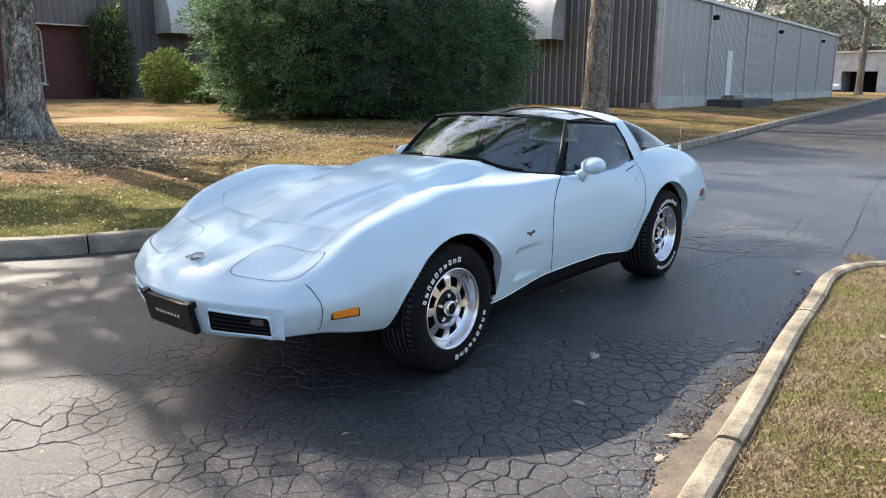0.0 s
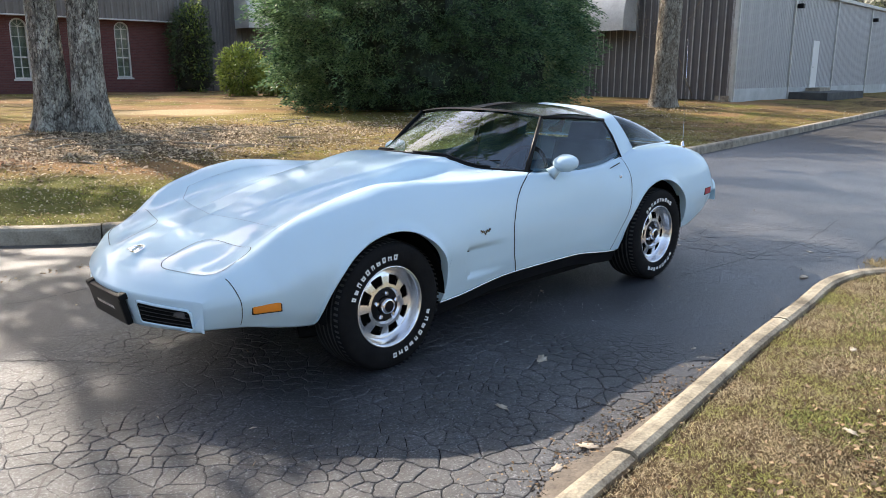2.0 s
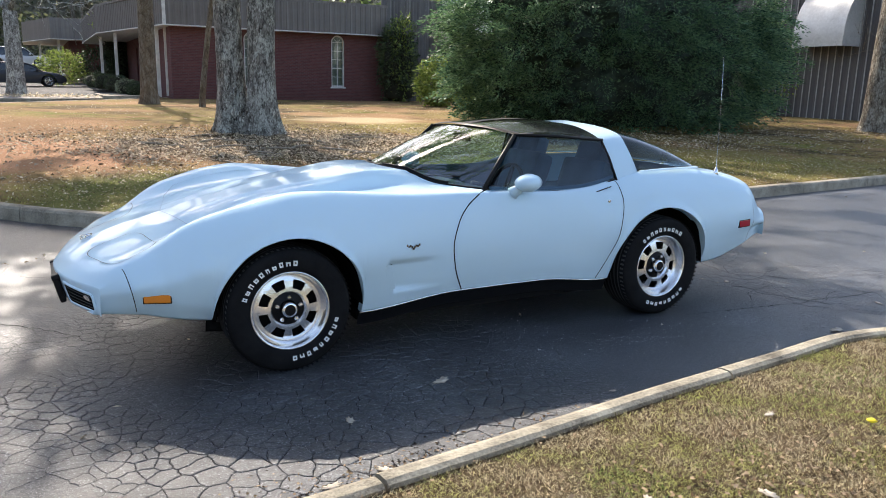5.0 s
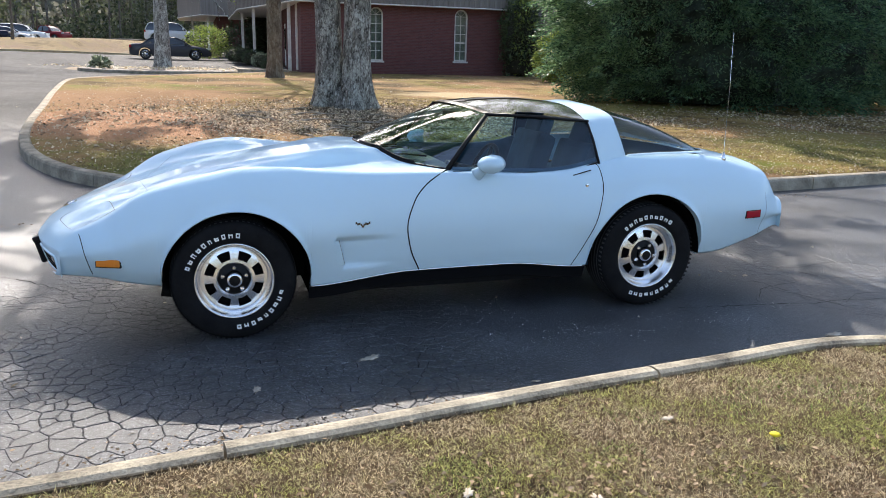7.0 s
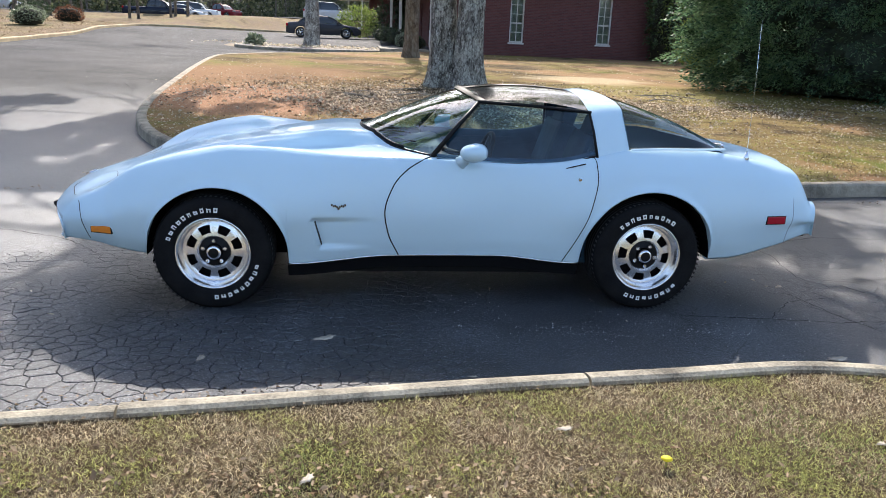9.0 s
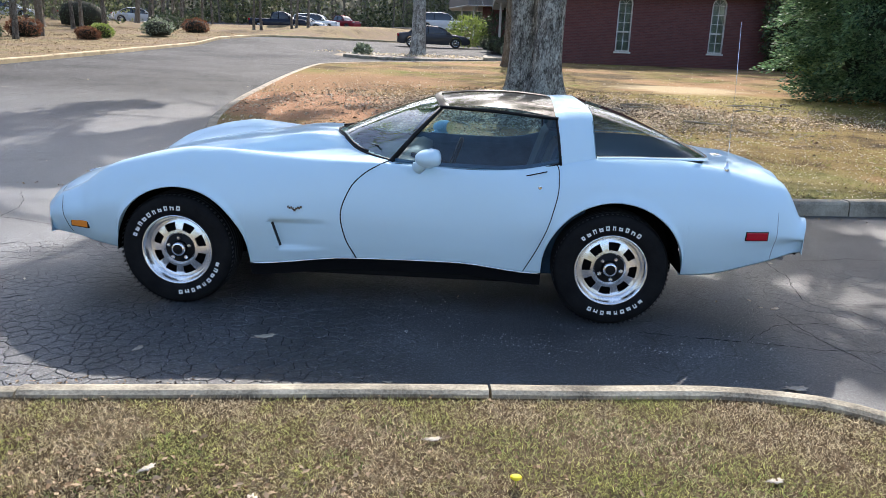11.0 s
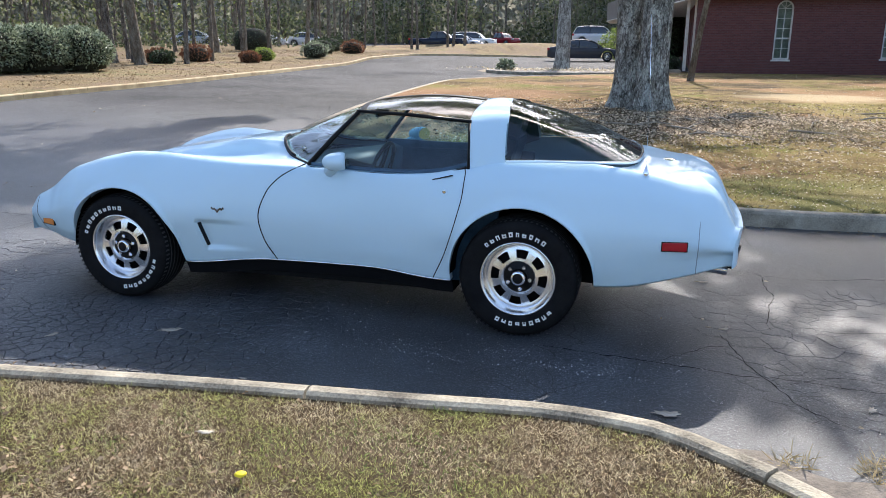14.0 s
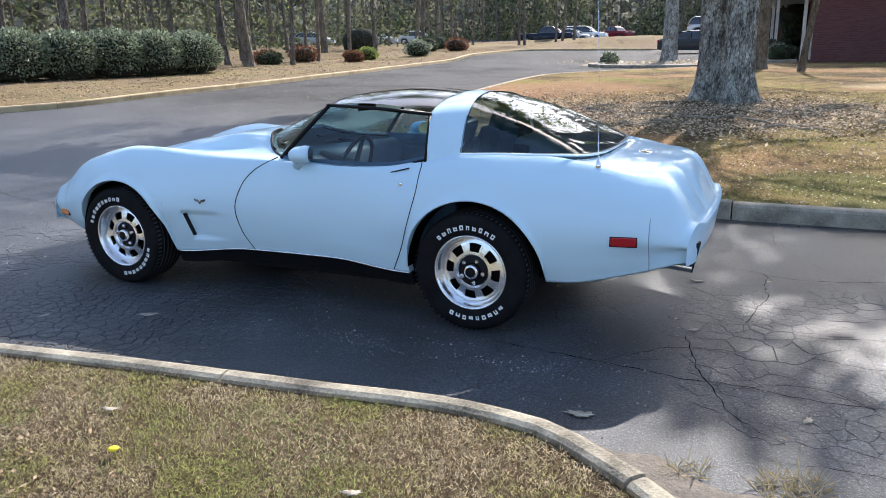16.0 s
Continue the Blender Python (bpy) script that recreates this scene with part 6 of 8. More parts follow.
def flare_trunk(path, radius, rng, sides=20, buttress=0.55):
    """A trunk tube with root flare and a slightly fluted, uneven section."""
    pts = np.asarray(path, float)
    n = len(pts)
    z = pts[:, 2] - pts[0, 2]
    th = np.linspace(0, 2 * np.pi, sides, endpoint=False)
    ph = rng.uniform(0, 6.28, 3)
    v = []
    for k in range(n):
        r0 = np.interp(k, np.arange(n), np.linspace(radius, radius * 0.78, n))
        fl = buttress * math.exp(-z[k] / 0.42)
        lob = 1 + fl * (0.75 + 0.45 * np.sin(5 * th + ph[0]) + 0.25 * np.sin(3 * th + ph[1])) + 0.035 * np.sin(4 * th + ph[2] + z[k])
        r = r0 * lob
        v.append(np.stack([pts[k, 0] + r * np.cos(th), pts[k, 1] + r * np.sin(th), np.full(sides, pts[k, 2])], 1))
    f = [[i * sides + j, i * sides + (j + 1) % sides, (i + 1) * sides + (j + 1) % sides, (i + 1) * sides + j] for i in range(n - 1) for j in range(sides)]
    return np.concatenate(v), f


def zs(z0, z1):
    """Heights that lie close together at the root flare."""
    return np.concatenate([z0 + np.array([-0.15, 0.0, 0.05, 0.12, 0.22, 0.36, 0.55, 0.85]), np.linspace(z0 + 1.3, z1, 8)])


def shade_misses_lawn(q):
    """Keeps unseen crown parts by where their shade lands, to leave the island sunlit."""
    land = q[1] + 11.2 - q[2] * 1.278
    return land > -1.7 or land < -4.6 or q[0] > 2.2


def tall_tree(label, x, y, radius, fork, seed, material, leaf=None, nleaf=0, leans=((0, 0),), levels=4, reach=3.6, buttress=0.55, spread=0.75, gap=(0.0, 0.0), boughs=(), lift=0.10, low=-99.0):
    """A grown tree: one or more stems with root flare, limbs and twigs, and a thin crown."""
    rng = np.random.default_rng(seed)
    z0 = float(H(x, y)) + 0.12
    tree = thing("tree", label, "tree", pose(x, y, z0))
    tips = []
    for k, (lx, ly) in enumerate(leans):
        wood, limbs = Pile(), Pile()
        ox, oy = ((k - (len(leans) - 1) / 2) * g for g in gap)
        path = [(ox + lx * (max(0.0, z) / fork) ** 1.2, oy + ly * (max(0.0, z) / fork) ** 1.2, z) for z in zs(0.0, fork)]
        wood.add(*flare_trunk(path, radius, rng, 22, buttress))
        top = path[-1]
        for q in range(3):
            a = rng.uniform(0, 6.28) if q else 1.6
            branching(top, (math.cos(a) * spread, math.sin(a) * spread, 1.0), reach, radius * (0.32 - 0.05 * q if boughs else 0.46 - 0.07 * q), levels, rng, limbs, tips, 0.3, (2, 3), 0.74, lift, 9, low)
        if k == 0:
            for b in boughs:
                branching(top, b, reach, radius * 0.32, levels, rng, limbs, tips, 0.3, (2, 3), 0.74, lift, 9, low)
            if gap[0]:
                web = [(0.0, 0.0, z) for z in (-0.15, 0.0, 0.05, 0.12, 0.22, 0.30, 0.36, 0.40)]
                v, f = flare_trunk(web, radius * 0.8, rng, 22, buttress)
                v[-22:] = v[-22:] * (0.5, 0.5, 1)
                part("root_flare", np_mesh("root_flare", v, f, material, True), tree)
        trunk = part("trunk", wood.mesh("trunk", material), tree, "trunk with rough bark")
        if boughs:
            limbs.prune(shade_misses_lawn)
        part("limbs", limbs.mesh("limbs", material), trunk, "bare spreading limbs and twigs")
    if boughs:
        limbs, own = Pile(), np.random.default_rng(seed + 1)
        # unseen boughs added to shade the hood and the drive
        for b in ((-0.62, -0.30, 0.42), (-0.45, -0.10, 0.30), (-0.95, 0.10, 0.10), (-0.75, 0.45, 0.10)):
            branching((-0.35, 0.1, fork), b, reach * 0.85, radius * 0.22, levels, own, limbs, tips, 0.3, (3, 3), 0.74, 0.0, 7, low)
        # high unseen boughs over the road, added for the windscreen to mirror
        for b in ((-0.28, -1.0, 0.34), (0.0, -1.0, 0.42), (-0.10, -1.0, 0.55)):
            branching((0.0, -0.2, fork), b, reach * 1.05, radius * 0.30, levels, own, limbs, tips, 0.16, (3, 3), 0.76, 0.02, 7, low + 1.5)
        limbs.prune(shade_misses_lawn)
        part("limbs", limbs.mesh("limbs", material), trunk, "bare spreading limbs and twigs")
    if leaf and nleaf:
        tp = np.array([t[0] for t in tips])
        td = np.array([t[1] for t in tips])
        held = np.nonzero(np.array([noise.noise((q[0] * 0.55, q[1] * 0.55, q[2] * 0.55 + seed)) for q in tp]) > 0.03)[0]
        idx = held[rng.integers(0, len(held), nleaf)]
        p = tp[idx] + rng.normal(size=(nleaf, 3)) * (0.42 if boughs else 0.30)
        if boughs:
            # unseen leaves kept by where their shade lands, dappling car, road and lawn
            land = p[:, 1] + 11.2 - p[:, 2] * 1.278
            keep = np.array([noise.noise((q[0] * 0.8, (q[2] * 0.79 - q[1] * 0.61) * 0.8, 3.1)) + 0.6 * noise.noise((q[0] * 2.1, (q[2] * 0.79 - q[1] * 0.61) * 2.1, 8.4)) for q in p]) > np.interp(p[:, 0], [-5.2, -3.75, -3.3, -0.9, -0.4, 1.2, 2.2, 2.8, 5.5, 6.2], [0.6, 0.5, -0.30, -0.30, -0.35, -0.38, -0.30, 0.08, 0.14, 0.2]) + 0.35 * ((land < 0.2) & (p[:, 0] > 1.7)) + 0.42 * ((land > 2.5) & (p[:, 0] > -3.3)) + 9.0 * ((land < -1.55) & (p[:, 0] < 2.2))
            keep |= (land < -4.6) & (np.array([noise.noise((q[0] * 0.7, q[1] * 0.7, q[2] * 0.7)) for q in p]) > 0.0)
            # more unseen sprays, kept where their shade falls on the drive
            keep |= (p[:, 0] < -3.2) & (land > 2.2) & (land < 7.0 + 1.6 * np.sin(p[:, 0] * 2.3)) & (np.array([noise.noise((q[0] * 0.9, q[1] * 0.9, q[2] * 0.9)) for q in p]) > 0.03)
            keep &= p[:, 2] > 5.2
            p, idx, nleaf = p[keep], idx[keep], int(keep.sum())
        part("crown", quad_mesh("crown", leaves(p, td[idx] + rng.normal(size=(nleaf, 3)), rng.uniform(0.09, 0.19, nleaf) * (1.35 if boughs else 1.0), 0.135 if boughs else 0.10, rng, 0.4), leaf), tree, "thin crown of small leaves")
    return tree


M_BARK_TAN = bark_material("pale oak bark", (0.09, 0.075, 0.06), (0.40, 0.34, 0.27), (0.55, 0.51, 0.43), 0.8)
tall_tree("twin-stemmed oak with pale lichen on rough grey bark", 1.58, 11.75, 0.32, 6.0, 11, M_BARK, M_CROWN, 190000, ((-0.16, 0.05), (0.14, -0.05)), 5, 4.3, 1.0, 1.0, (0.46, -0.50), ((0.95, 0.0, 0.85), (0.4, 0.0, 0.9)), -0.01, 6.3)
tall_tree("stout oak with grey flared trunk near the metal building", 20.45, 10.25, 0.44, 6.0, 5, M_BARK_TAN, M_LEAF_DRY, 2500, ((0.35, 0.0),), 4, 4.2, 0.5, 0.8)
tall_tree("slim brown-barked lawn tree casting a shadow", 1.45, 24.9, 0.31, 4.6, 21, M_BARK_PALE, M_LEAF_DRY, 800, ((0.05, 0),), 4, 3.2, 0.4, 0.8)
tall_tree("slender leaning lawn tree with a cut limb", 2.87, 23.0, 0.11, 4.0, 22, M_BARK_PALE, M_LEAF_DRY, 400, ((0.55, 0),), 3, 2.4, 0.3)
tall_tree("forked oak growing in the gravel island", -2.72, 32.4, 0.36, 3.4, 23, M_BARK, M_LEAF_LIGHT, 1800, ((0.0, 0),), 4, 3.8, 0.45, 0.8)
tall_tree("tall bare tree by the far end of the road", 76.5, 13.2, 0.35, 7, 24, M_BARK_PALE, None, 0, ((0.5, 0),), 4, 4.5)


def cedar(x, y):
    """A broad dense cedar with drooping sprays down to a dark skirt."""
    rng = np.random.default_rng(3)
    z0 = float(H(x, y)) + 0.13
    t = thing("cedar", "broad dark green cedar with dense drooping sprays", "tree", pose(x, y, z0))
    rad = curve([0.0, 0.25, 0.9, 2.2, 4.0, 6.0, 8.0, 9.6], [0.76, 0.84, 0.95, 1.0, 0.93, 0.72, 0.42, 0.05])
    # near-black inner shell; the shade inside the cedar is in its colour
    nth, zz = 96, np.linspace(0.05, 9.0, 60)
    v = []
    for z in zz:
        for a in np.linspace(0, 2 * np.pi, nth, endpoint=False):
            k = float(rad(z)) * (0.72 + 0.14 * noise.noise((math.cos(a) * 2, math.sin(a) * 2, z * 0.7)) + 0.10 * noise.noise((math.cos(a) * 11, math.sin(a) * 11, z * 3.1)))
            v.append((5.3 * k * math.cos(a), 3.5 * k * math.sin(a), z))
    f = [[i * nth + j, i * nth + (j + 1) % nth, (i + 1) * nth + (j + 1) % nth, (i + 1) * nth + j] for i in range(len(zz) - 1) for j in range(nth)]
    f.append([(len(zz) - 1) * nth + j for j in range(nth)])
    part("inner_mass", np_mesh("inner_mass", v, f, M_CORE_GREEN, False), t, "near-black shell for the shaded inside of the cedar")
    stems = Pile()
    for k in range(4):
        a = 1.5 * k
        stems.tube([(0.5 * math.cos(a), 0.5 * math.sin(a), -0.1), (0.8 * math.cos(a), 0.8 * math.sin(a), 1.0), (1.2 * math.cos(a), 1.2 * math.sin(a), 6)], [0.16, 0.13, 0.05], 8)
    part("trunk", stems.mesh("trunk", M_BARK_PINE), t)
    # boughs: drooping feathered plumes of short flat twigs, with dark gaps between them
    n = 1750
    z = np.where(rng.random(n) < 0.5, rng.uniform(0.12, 3.2, n), rng.uniform(0.15, 8.6, n))
    a = rng.uniform(0, 2 * np.pi, n)
    open_ = np.array([noise.noise((math.cos(q) * 5.5, math.sin(q) * 5.5, h * 1.1)) for q, h in zip(a, z)]) > -0.32
    z, a, n = z[open_], a[open_], int(open_.sum())
    lump = np.array([0.15 * noise.noise((math.cos(q) * 3, math.sin(q) * 3, h * 0.9)) for q, h in zip(a, z)])
    r = rad(z) * 0.84 + lump
    base = np.stack([5.3 * r * np.cos(a), 3.5 * r * np.sin(a), z], 1)
    out = unit(np.stack([np.cos(a) / 5.8, np.sin(a) / 3.7, np.full(n, 0.06)], 1))
    out = unit(out + rng.normal(size=(n, 3)) * 0.22)
    side = unit(np.cross(out, np.array([0, 0, 1.0]) + rng.normal(size=(n, 3)) * 0.35))
    reach_ = rng.uniform(0.6, 1.45, n)[:, None]
    quads = []
    for k in range(26):
        u = 0.15 + 0.85 * (k / 25.0)
        at = base + out * reach_ * u + np.array([0, 0, -0.28]) * (reach_ * u) ** 2
        for s_ in range(5):
            off = side * rng.normal(size=(n, 1)) * 0.30 * (1.12 - u) + rng.normal(size=(n, 3)) * 0.05
            d = unit(out * 0.9 + off * 2.2 + np.array([0, 0, -0.15]) + rng.normal(size=(n, 3)) * 0.28)
            quads.append(leaves(at + off, d, rng.uniform(0.06, 0.14, n), rng.uniform(0.022, 0.046, n), rng, 0.2))
    part("foliage", quad_mesh("foliage", np.concatenate(quads), M_CEDAR), t, "dark green scale-leaved sprays")


cedar(13.0, 13.6)


def shrub(name, label, x, y, radii, n, size, material, seed, core=True, group="", lump=0.25, z=None):
    """A rounded bush of many small leaves round a near-black shell that paints its inner shade, on the ground."""
    rng = np.random.default_rng(seed)
    z0 = float(H(x, y)) + 0.12 if z is None else z
    s = thing(name, label, "shrub", pose(x, y, z0), group)
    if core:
        # the bush's inner shade is in this shell's near-black colour
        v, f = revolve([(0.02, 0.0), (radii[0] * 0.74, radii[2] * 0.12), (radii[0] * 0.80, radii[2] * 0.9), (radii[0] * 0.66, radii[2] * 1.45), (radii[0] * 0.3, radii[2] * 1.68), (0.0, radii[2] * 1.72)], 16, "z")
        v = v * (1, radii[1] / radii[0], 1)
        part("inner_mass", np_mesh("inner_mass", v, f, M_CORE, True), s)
    st = Pile()
    for k in range(3):
        a = 2.1 * k
        st.tube([(0.05 * math.cos(a), 0.05 * math.sin(a), -0.05), (radii[0] * 0.4 * math.cos(a), radii[1] * 0.4 * math.sin(a), radii[2])], [0.03, 0.012], 5)
    part("stem", st.mesh("stem", M_BARK_PINE), s)
    p, d = cloud(n, (0, 0, radii[2] * 0.95), radii, rng, 0.72 if core else 0.3, lump, seed, 0.02)
    part("foliage", quad_mesh("foliage", leaves(p, d + rng.normal(size=p.shape) * 0.6, rng.uniform(0.7, 1.3, len(p)) * size, size * 0.55, rng), material), s)
    return s


# the pale leaf tones stand for glints off the glossy leaves
M_HEDGE = leaf_material("hedge leaves with sheen in their tones", (0.028, 0.050, 0.026), (0.40, 0.45, 0.31), 0.28, 0.25)
# clipped hedge by the verge: a row of merged mounds
hedge_spots = [(-20.9, 11.4, 1.5), (-20.2, 13.0, 1.5), (-19.6, 14.5, 1.45), (-19.1, 16.0, 1.5), (-18.6, 17.4, 1.45), (-18.1, 18.9, 1.4)]
for k, (x, y, h) in enumerate(hedge_spots):
    shrub("hedge_mound", "clipped dense evergreen hedge mound with shiny leaves", x, y, (1.2, 1.12, h * 0.56), 6500, 0.105, M_HEDGE, 60 + k, True, "hedge along the verge", 0.10)
M_RUSTY = leaf_material("rusty dry shrub leaves", (0.12, 0.05, 0.03), (0.28, 0.14, 0.08), 0.7, 0.2)
for k, (x, y, r, m, lab) in enumerate([(-19.8, 26.2, 0.55, M_LEAF_DARK, "low dark shrub at the edge of the woods"), (-20.1, 29.4, 0.75, M_RUSTY, "round rusty brown shrub at the edge of the woods"), (-17.6, 30.2, 0.5, M_RUSTY, "small tangled brown shrub at the edge of the woods"), (-18.6, 41, 0.9, M_LEAF_DARK, "greyish round shrub near the drive"), (-17.5, 43.5, 0.8, M_RUSTY, "brownish round shrub near the drive"), (-21.1, 48, 1.0, M_LEAF_DARK, "greyish round shrub near the drive"), (-24.5, 43, 1.6, M_LEAF_DARK, "big dark rounded bush in the woods"), (-20.3, 26.5, 0.6, M_RUSTY, "low reddish shrub by the trunks"), (-17.0, 36.5, 0.8, M_HEDGE, "sunlit leafy groundcover clump"), (-18.4, 33.0, 0.6, M_LEAF_LIGHT, "sunlit leafy groundcover clump")]):
    shrub("shrub", lab, x, y, (r, r * 0.9, r * 0.55), 1300, 0.10, m, 80 + k)
# shrubs by the buildings
M_HOLLY = leaf_material("holly leaves", (0.022, 0.042, 0.020), (0.13, 0.17, 0.075), 0.35, 0.2)
shrub("holly", "tall narrow evergreen holly against the dark wall", 13.3, 29.3, (0.95, 0.8, 1.95), 5500, 0.13, M_HOLLY, 101, True, "", 0.40)
shrub("sapling", "yellow-green sapling top above the holly", 13.3, 29.0, (0.55, 0.5, 2.15), 900, 0.16, M_LEAF_LIGHT, 102, False)
shrub("laurel", "light yellow-green laurel bush near the wall", 12.9, 24.6, (1.0, 0.9, 1.05), 3200, 0.15, M_LEAF_LIGHT, 103, False)
shrub("laurel", "light yellow-green laurel bush near the wall", 14.2, 23.6, (1.2, 0.9, 0.8), 3200, 0.15, M_LEAF_LIGHT, 104, False)
for k, (x, y, r) in enumerate([(2.1, 33.0, 0.55), (1.5, 36.3, 0.62), (1.1, 38.0, 0.62), (0.8, 39.6, 0.62), (1.9, 31.9, 0.4)]):
    shrub("box_bush", "clipped round box bush beside the porch", x, y, (r, r, r * 0.62), 1500, 0.07, M_LEAF_DARK if k else M_LEAF_DARK, 110 + k, True, "porch bushes", 0.08)
shrub("azalea", "pale leafy shrub with light tips beside the walkway", 1.75, 34.6, (0.5, 0.5, 0.36), 1200, 0.08, M_HEDGE, 120)
shrub("shrub", "loose yellow-green shrub behind the parked car", -0.6, 45.5, (1.3, 1.0, 1.0), 2200, 0.14, M_LEAF_LIGHT, 121, False)
shrub("shrub", "loose olive shrub behind the parked car", 1.4, 46.5, (1.5, 1.1, 1.1), 2600, 0.14, M_LEAF_DARK, 122, False)
shrub("holly", "dark climbing evergreen at the building corner", 2.6, 47.5, (0.9, 0.7, 2.2), 2600, 0.14, M_LEAF_DARK, 123)
shrub("yucca", "spiky low plant on the gravel island", -5.2, 31.2, (0.36, 0.24, 0.2), 260, 0.20, M_HEDGE, 124, False)
shrub("shrub", "leafy shrub with pale tips beside the awning", 25.0, 18.0, (1.0, 1.1, 2.1), 1500, 0.14, M_LEAF_LIGHT, 125, False)

# vine with red berries on the dark wall
vine = thing("vine", "bare climbing vine with red berries on the dark wall", "vine", pose(25.6, 11.9, 0.6))
rng = np.random.default_rng(9)
w, tips = Pile(), []
branching((0, 0, 0), (0, 0.1, 1), 1.8, 0.03, 4, rng, w, tips, 0.5, (2, 3), 0.75, 0.2, 5)
part("stem", w.mesh("stem", M_BARK_PALE), vine)
bp = np.array([-0.1, 0.9, 4.6]) + rng.normal(size=(260, 3)) * (0.06, 0.14, 0.42)
part("berries", quad_mesh("berries", leaves(bp, rng.normal(size=bp.shape), 0.06, 0.06, rng), plain("red berries", (0.45, 0.02, 0.03), 0.4)), vine, "cluster of red berries")
tagged(vine.children[-1], kind="stuff")


# ---- woods round the place ----
def pine(seed, height, radius, crown_n, lean, material, leafmat, low=0.62):
    rng = np.random.default_rng(seed)
    t = thing("pine", "tall thin-trunked woodland tree with a high open crown", "tree", None, "woodland trees")
    w = Pile()
    zz_ = np.concatenate([[-0.3, 0.0, 0.15, 0.4, 1.0], np.linspace(2.0, height, 9)])
    bend = rng.normal(size=2) * 0.25
    path = [(lean * z / 10 + bend[0] * math.sin(z / 5), bend[1] * math.sin(z / 6), z) for z in zz_]
    rad = [radius * (1.45 if z < 0.1 else 1.15 if z < 0.5 else 1.0 - 0.75 * z / height) for z in zz_]
    w.tube(path, rad, 9)
    tips = []
    for k in range(9):
        z = rng.uniform(low * 0.55, 0.97) * height
        a = rng.uniform(0, 6.28)
        base = np.array([np.interp(z, zz_, [q[0] for q in path]), np.interp(z, zz_, [q[1] for q in path]), z])
        ln = rng.uniform(0.8, 2.6) * (1.2 - z / height)
        branching(base, (math.cos(a), math.sin(a), 0.35), ln + 0.5, radius * 0.22, 1, rng, w, tips, 0.35, (2, 3), 0.7, 0.1, 4)
    part("trunk", w.mesh("trunk", material), t)
    if crown_n:
        tp = np.array([q[0] for q in tips])
        tp = tp[tp[:, 2] > height * low * 0.8]
        idx = rng.integers(0, len(tp), crown_n)
        p = tp[idx] + rng.normal(size=(crown_n, 3)) * (0.55, 0.55, 0.4)
        part("crown", quad_mesh("crown", leaves(p, rng.normal(size=(crown_n, 3)), rng.uniform(0.14, 0.32, crown_n), 0.10, rng, 0.2), leafmat), t)
    return t


PINES = [pine(200, 17, 0.17, 650, 0.15, M_BARK_PINE, M_PINE_NEEDLES), pine(201, 15, 0.13, 500, -0.2, M_BARK_PINE, M_PINE_NEEDLES), pine(202, 19, 0.22, 750, 0.0, M_BARK_PALE, M_PINE_NEEDLES), pine(203, 13, 0.10, 350, 0.4, M_BARK_PALE, M_LEAF_LIGHT, 0.35), pine(204, 14, 0.11, 0, 0.1, M_BARK_PINE, None)]
rng = np.random.default_rng(77)
spots = [(-22.7, 17.3), (-21.7, 25.4), (-19.5, 24.2), (-20.1, 30.8), (-22.3, 37.8), (-18.4, 31.2), (-20.6, 38.0), (-18.7, 26.4), (-21.4, 26.3), (-19.2, 61.7), (-17.3, 69.1), (-16.2, 69.2), (-16.3, 63.3), (-27.5, 60.8), (-24, 52), (-21.5, 50), (-23.0, 55.5), (-25.5, 58.0), (-17.5, 58.0)]
while len(spots) < 62:
    p = (rng.uniform(-50, -21), rng.uniform(4, 66))
    if min(math.hypot(p[0] - q[0], p[1] - q[1]) for q in spots) > 2.0:
        spots.append(p)
while len(spots) < 104:
    p = (rng.uniform(-58, 4), rng.uniform(98, 132))
    if min(math.hypot(p[0] - q[0], p[1] - q[1]) for q in spots) > 2.2:
        spots.append(p)
while len(spots) < 118:
    p = (rng.uniform(70, 130), rng.uniform(34, 75))
    if min(math.hypot(p[0] - q[0], p[1] - q[1]) for q in spots) > 4:
        spots.append(p)
# trees across the road, out of view, added for the car's sides to mirror
while len(spots) < 140:
    p = (rng.uniform(-50, 60), rng.uniform(-62, -34))
    if min(math.hypot(p[0] - q[0], p[1] - q[1]) for q in spots) > 4:
        spots.append(p)
# tall trees rising behind the buildings, unseen; mirrored in the car and dimming its sky
for k in range(26):
    spots.append((14 + 2.2 * k + rng.uniform(-0.9, 0.9), 47.0 - 0.05 * k + rng.uniform(-1.5, 3.5)))
for k, (x, y) in enumerate(spots):
    m = pose(x, y, float(H(x, min(y, 150))) + 0.10, 0, 0, rng.uniform(0, 360))
    if k < len(PINES):
        PINES[k].matrix_world = m
    else:
        copy_thing(PINES[int(rng.integers(0, len(PINES)))], m @ Matrix.Scale(1.55 if k >= 140 else 1.0, 4))

# thin bare trunks deeper in the woods
for k in range(70):
    x, y = (rng.uniform(-56, -24), rng.uniform(2, 72)) if k < 48 else (rng.uniform(-45, 2), rng.uniform(100, 128))
    copy_thing(PINES[4] if k % 3 else PINES[1], pose(x, y, float(H(x, y)) + 0.10, 0, 0, rng.uniform(0, 360)))

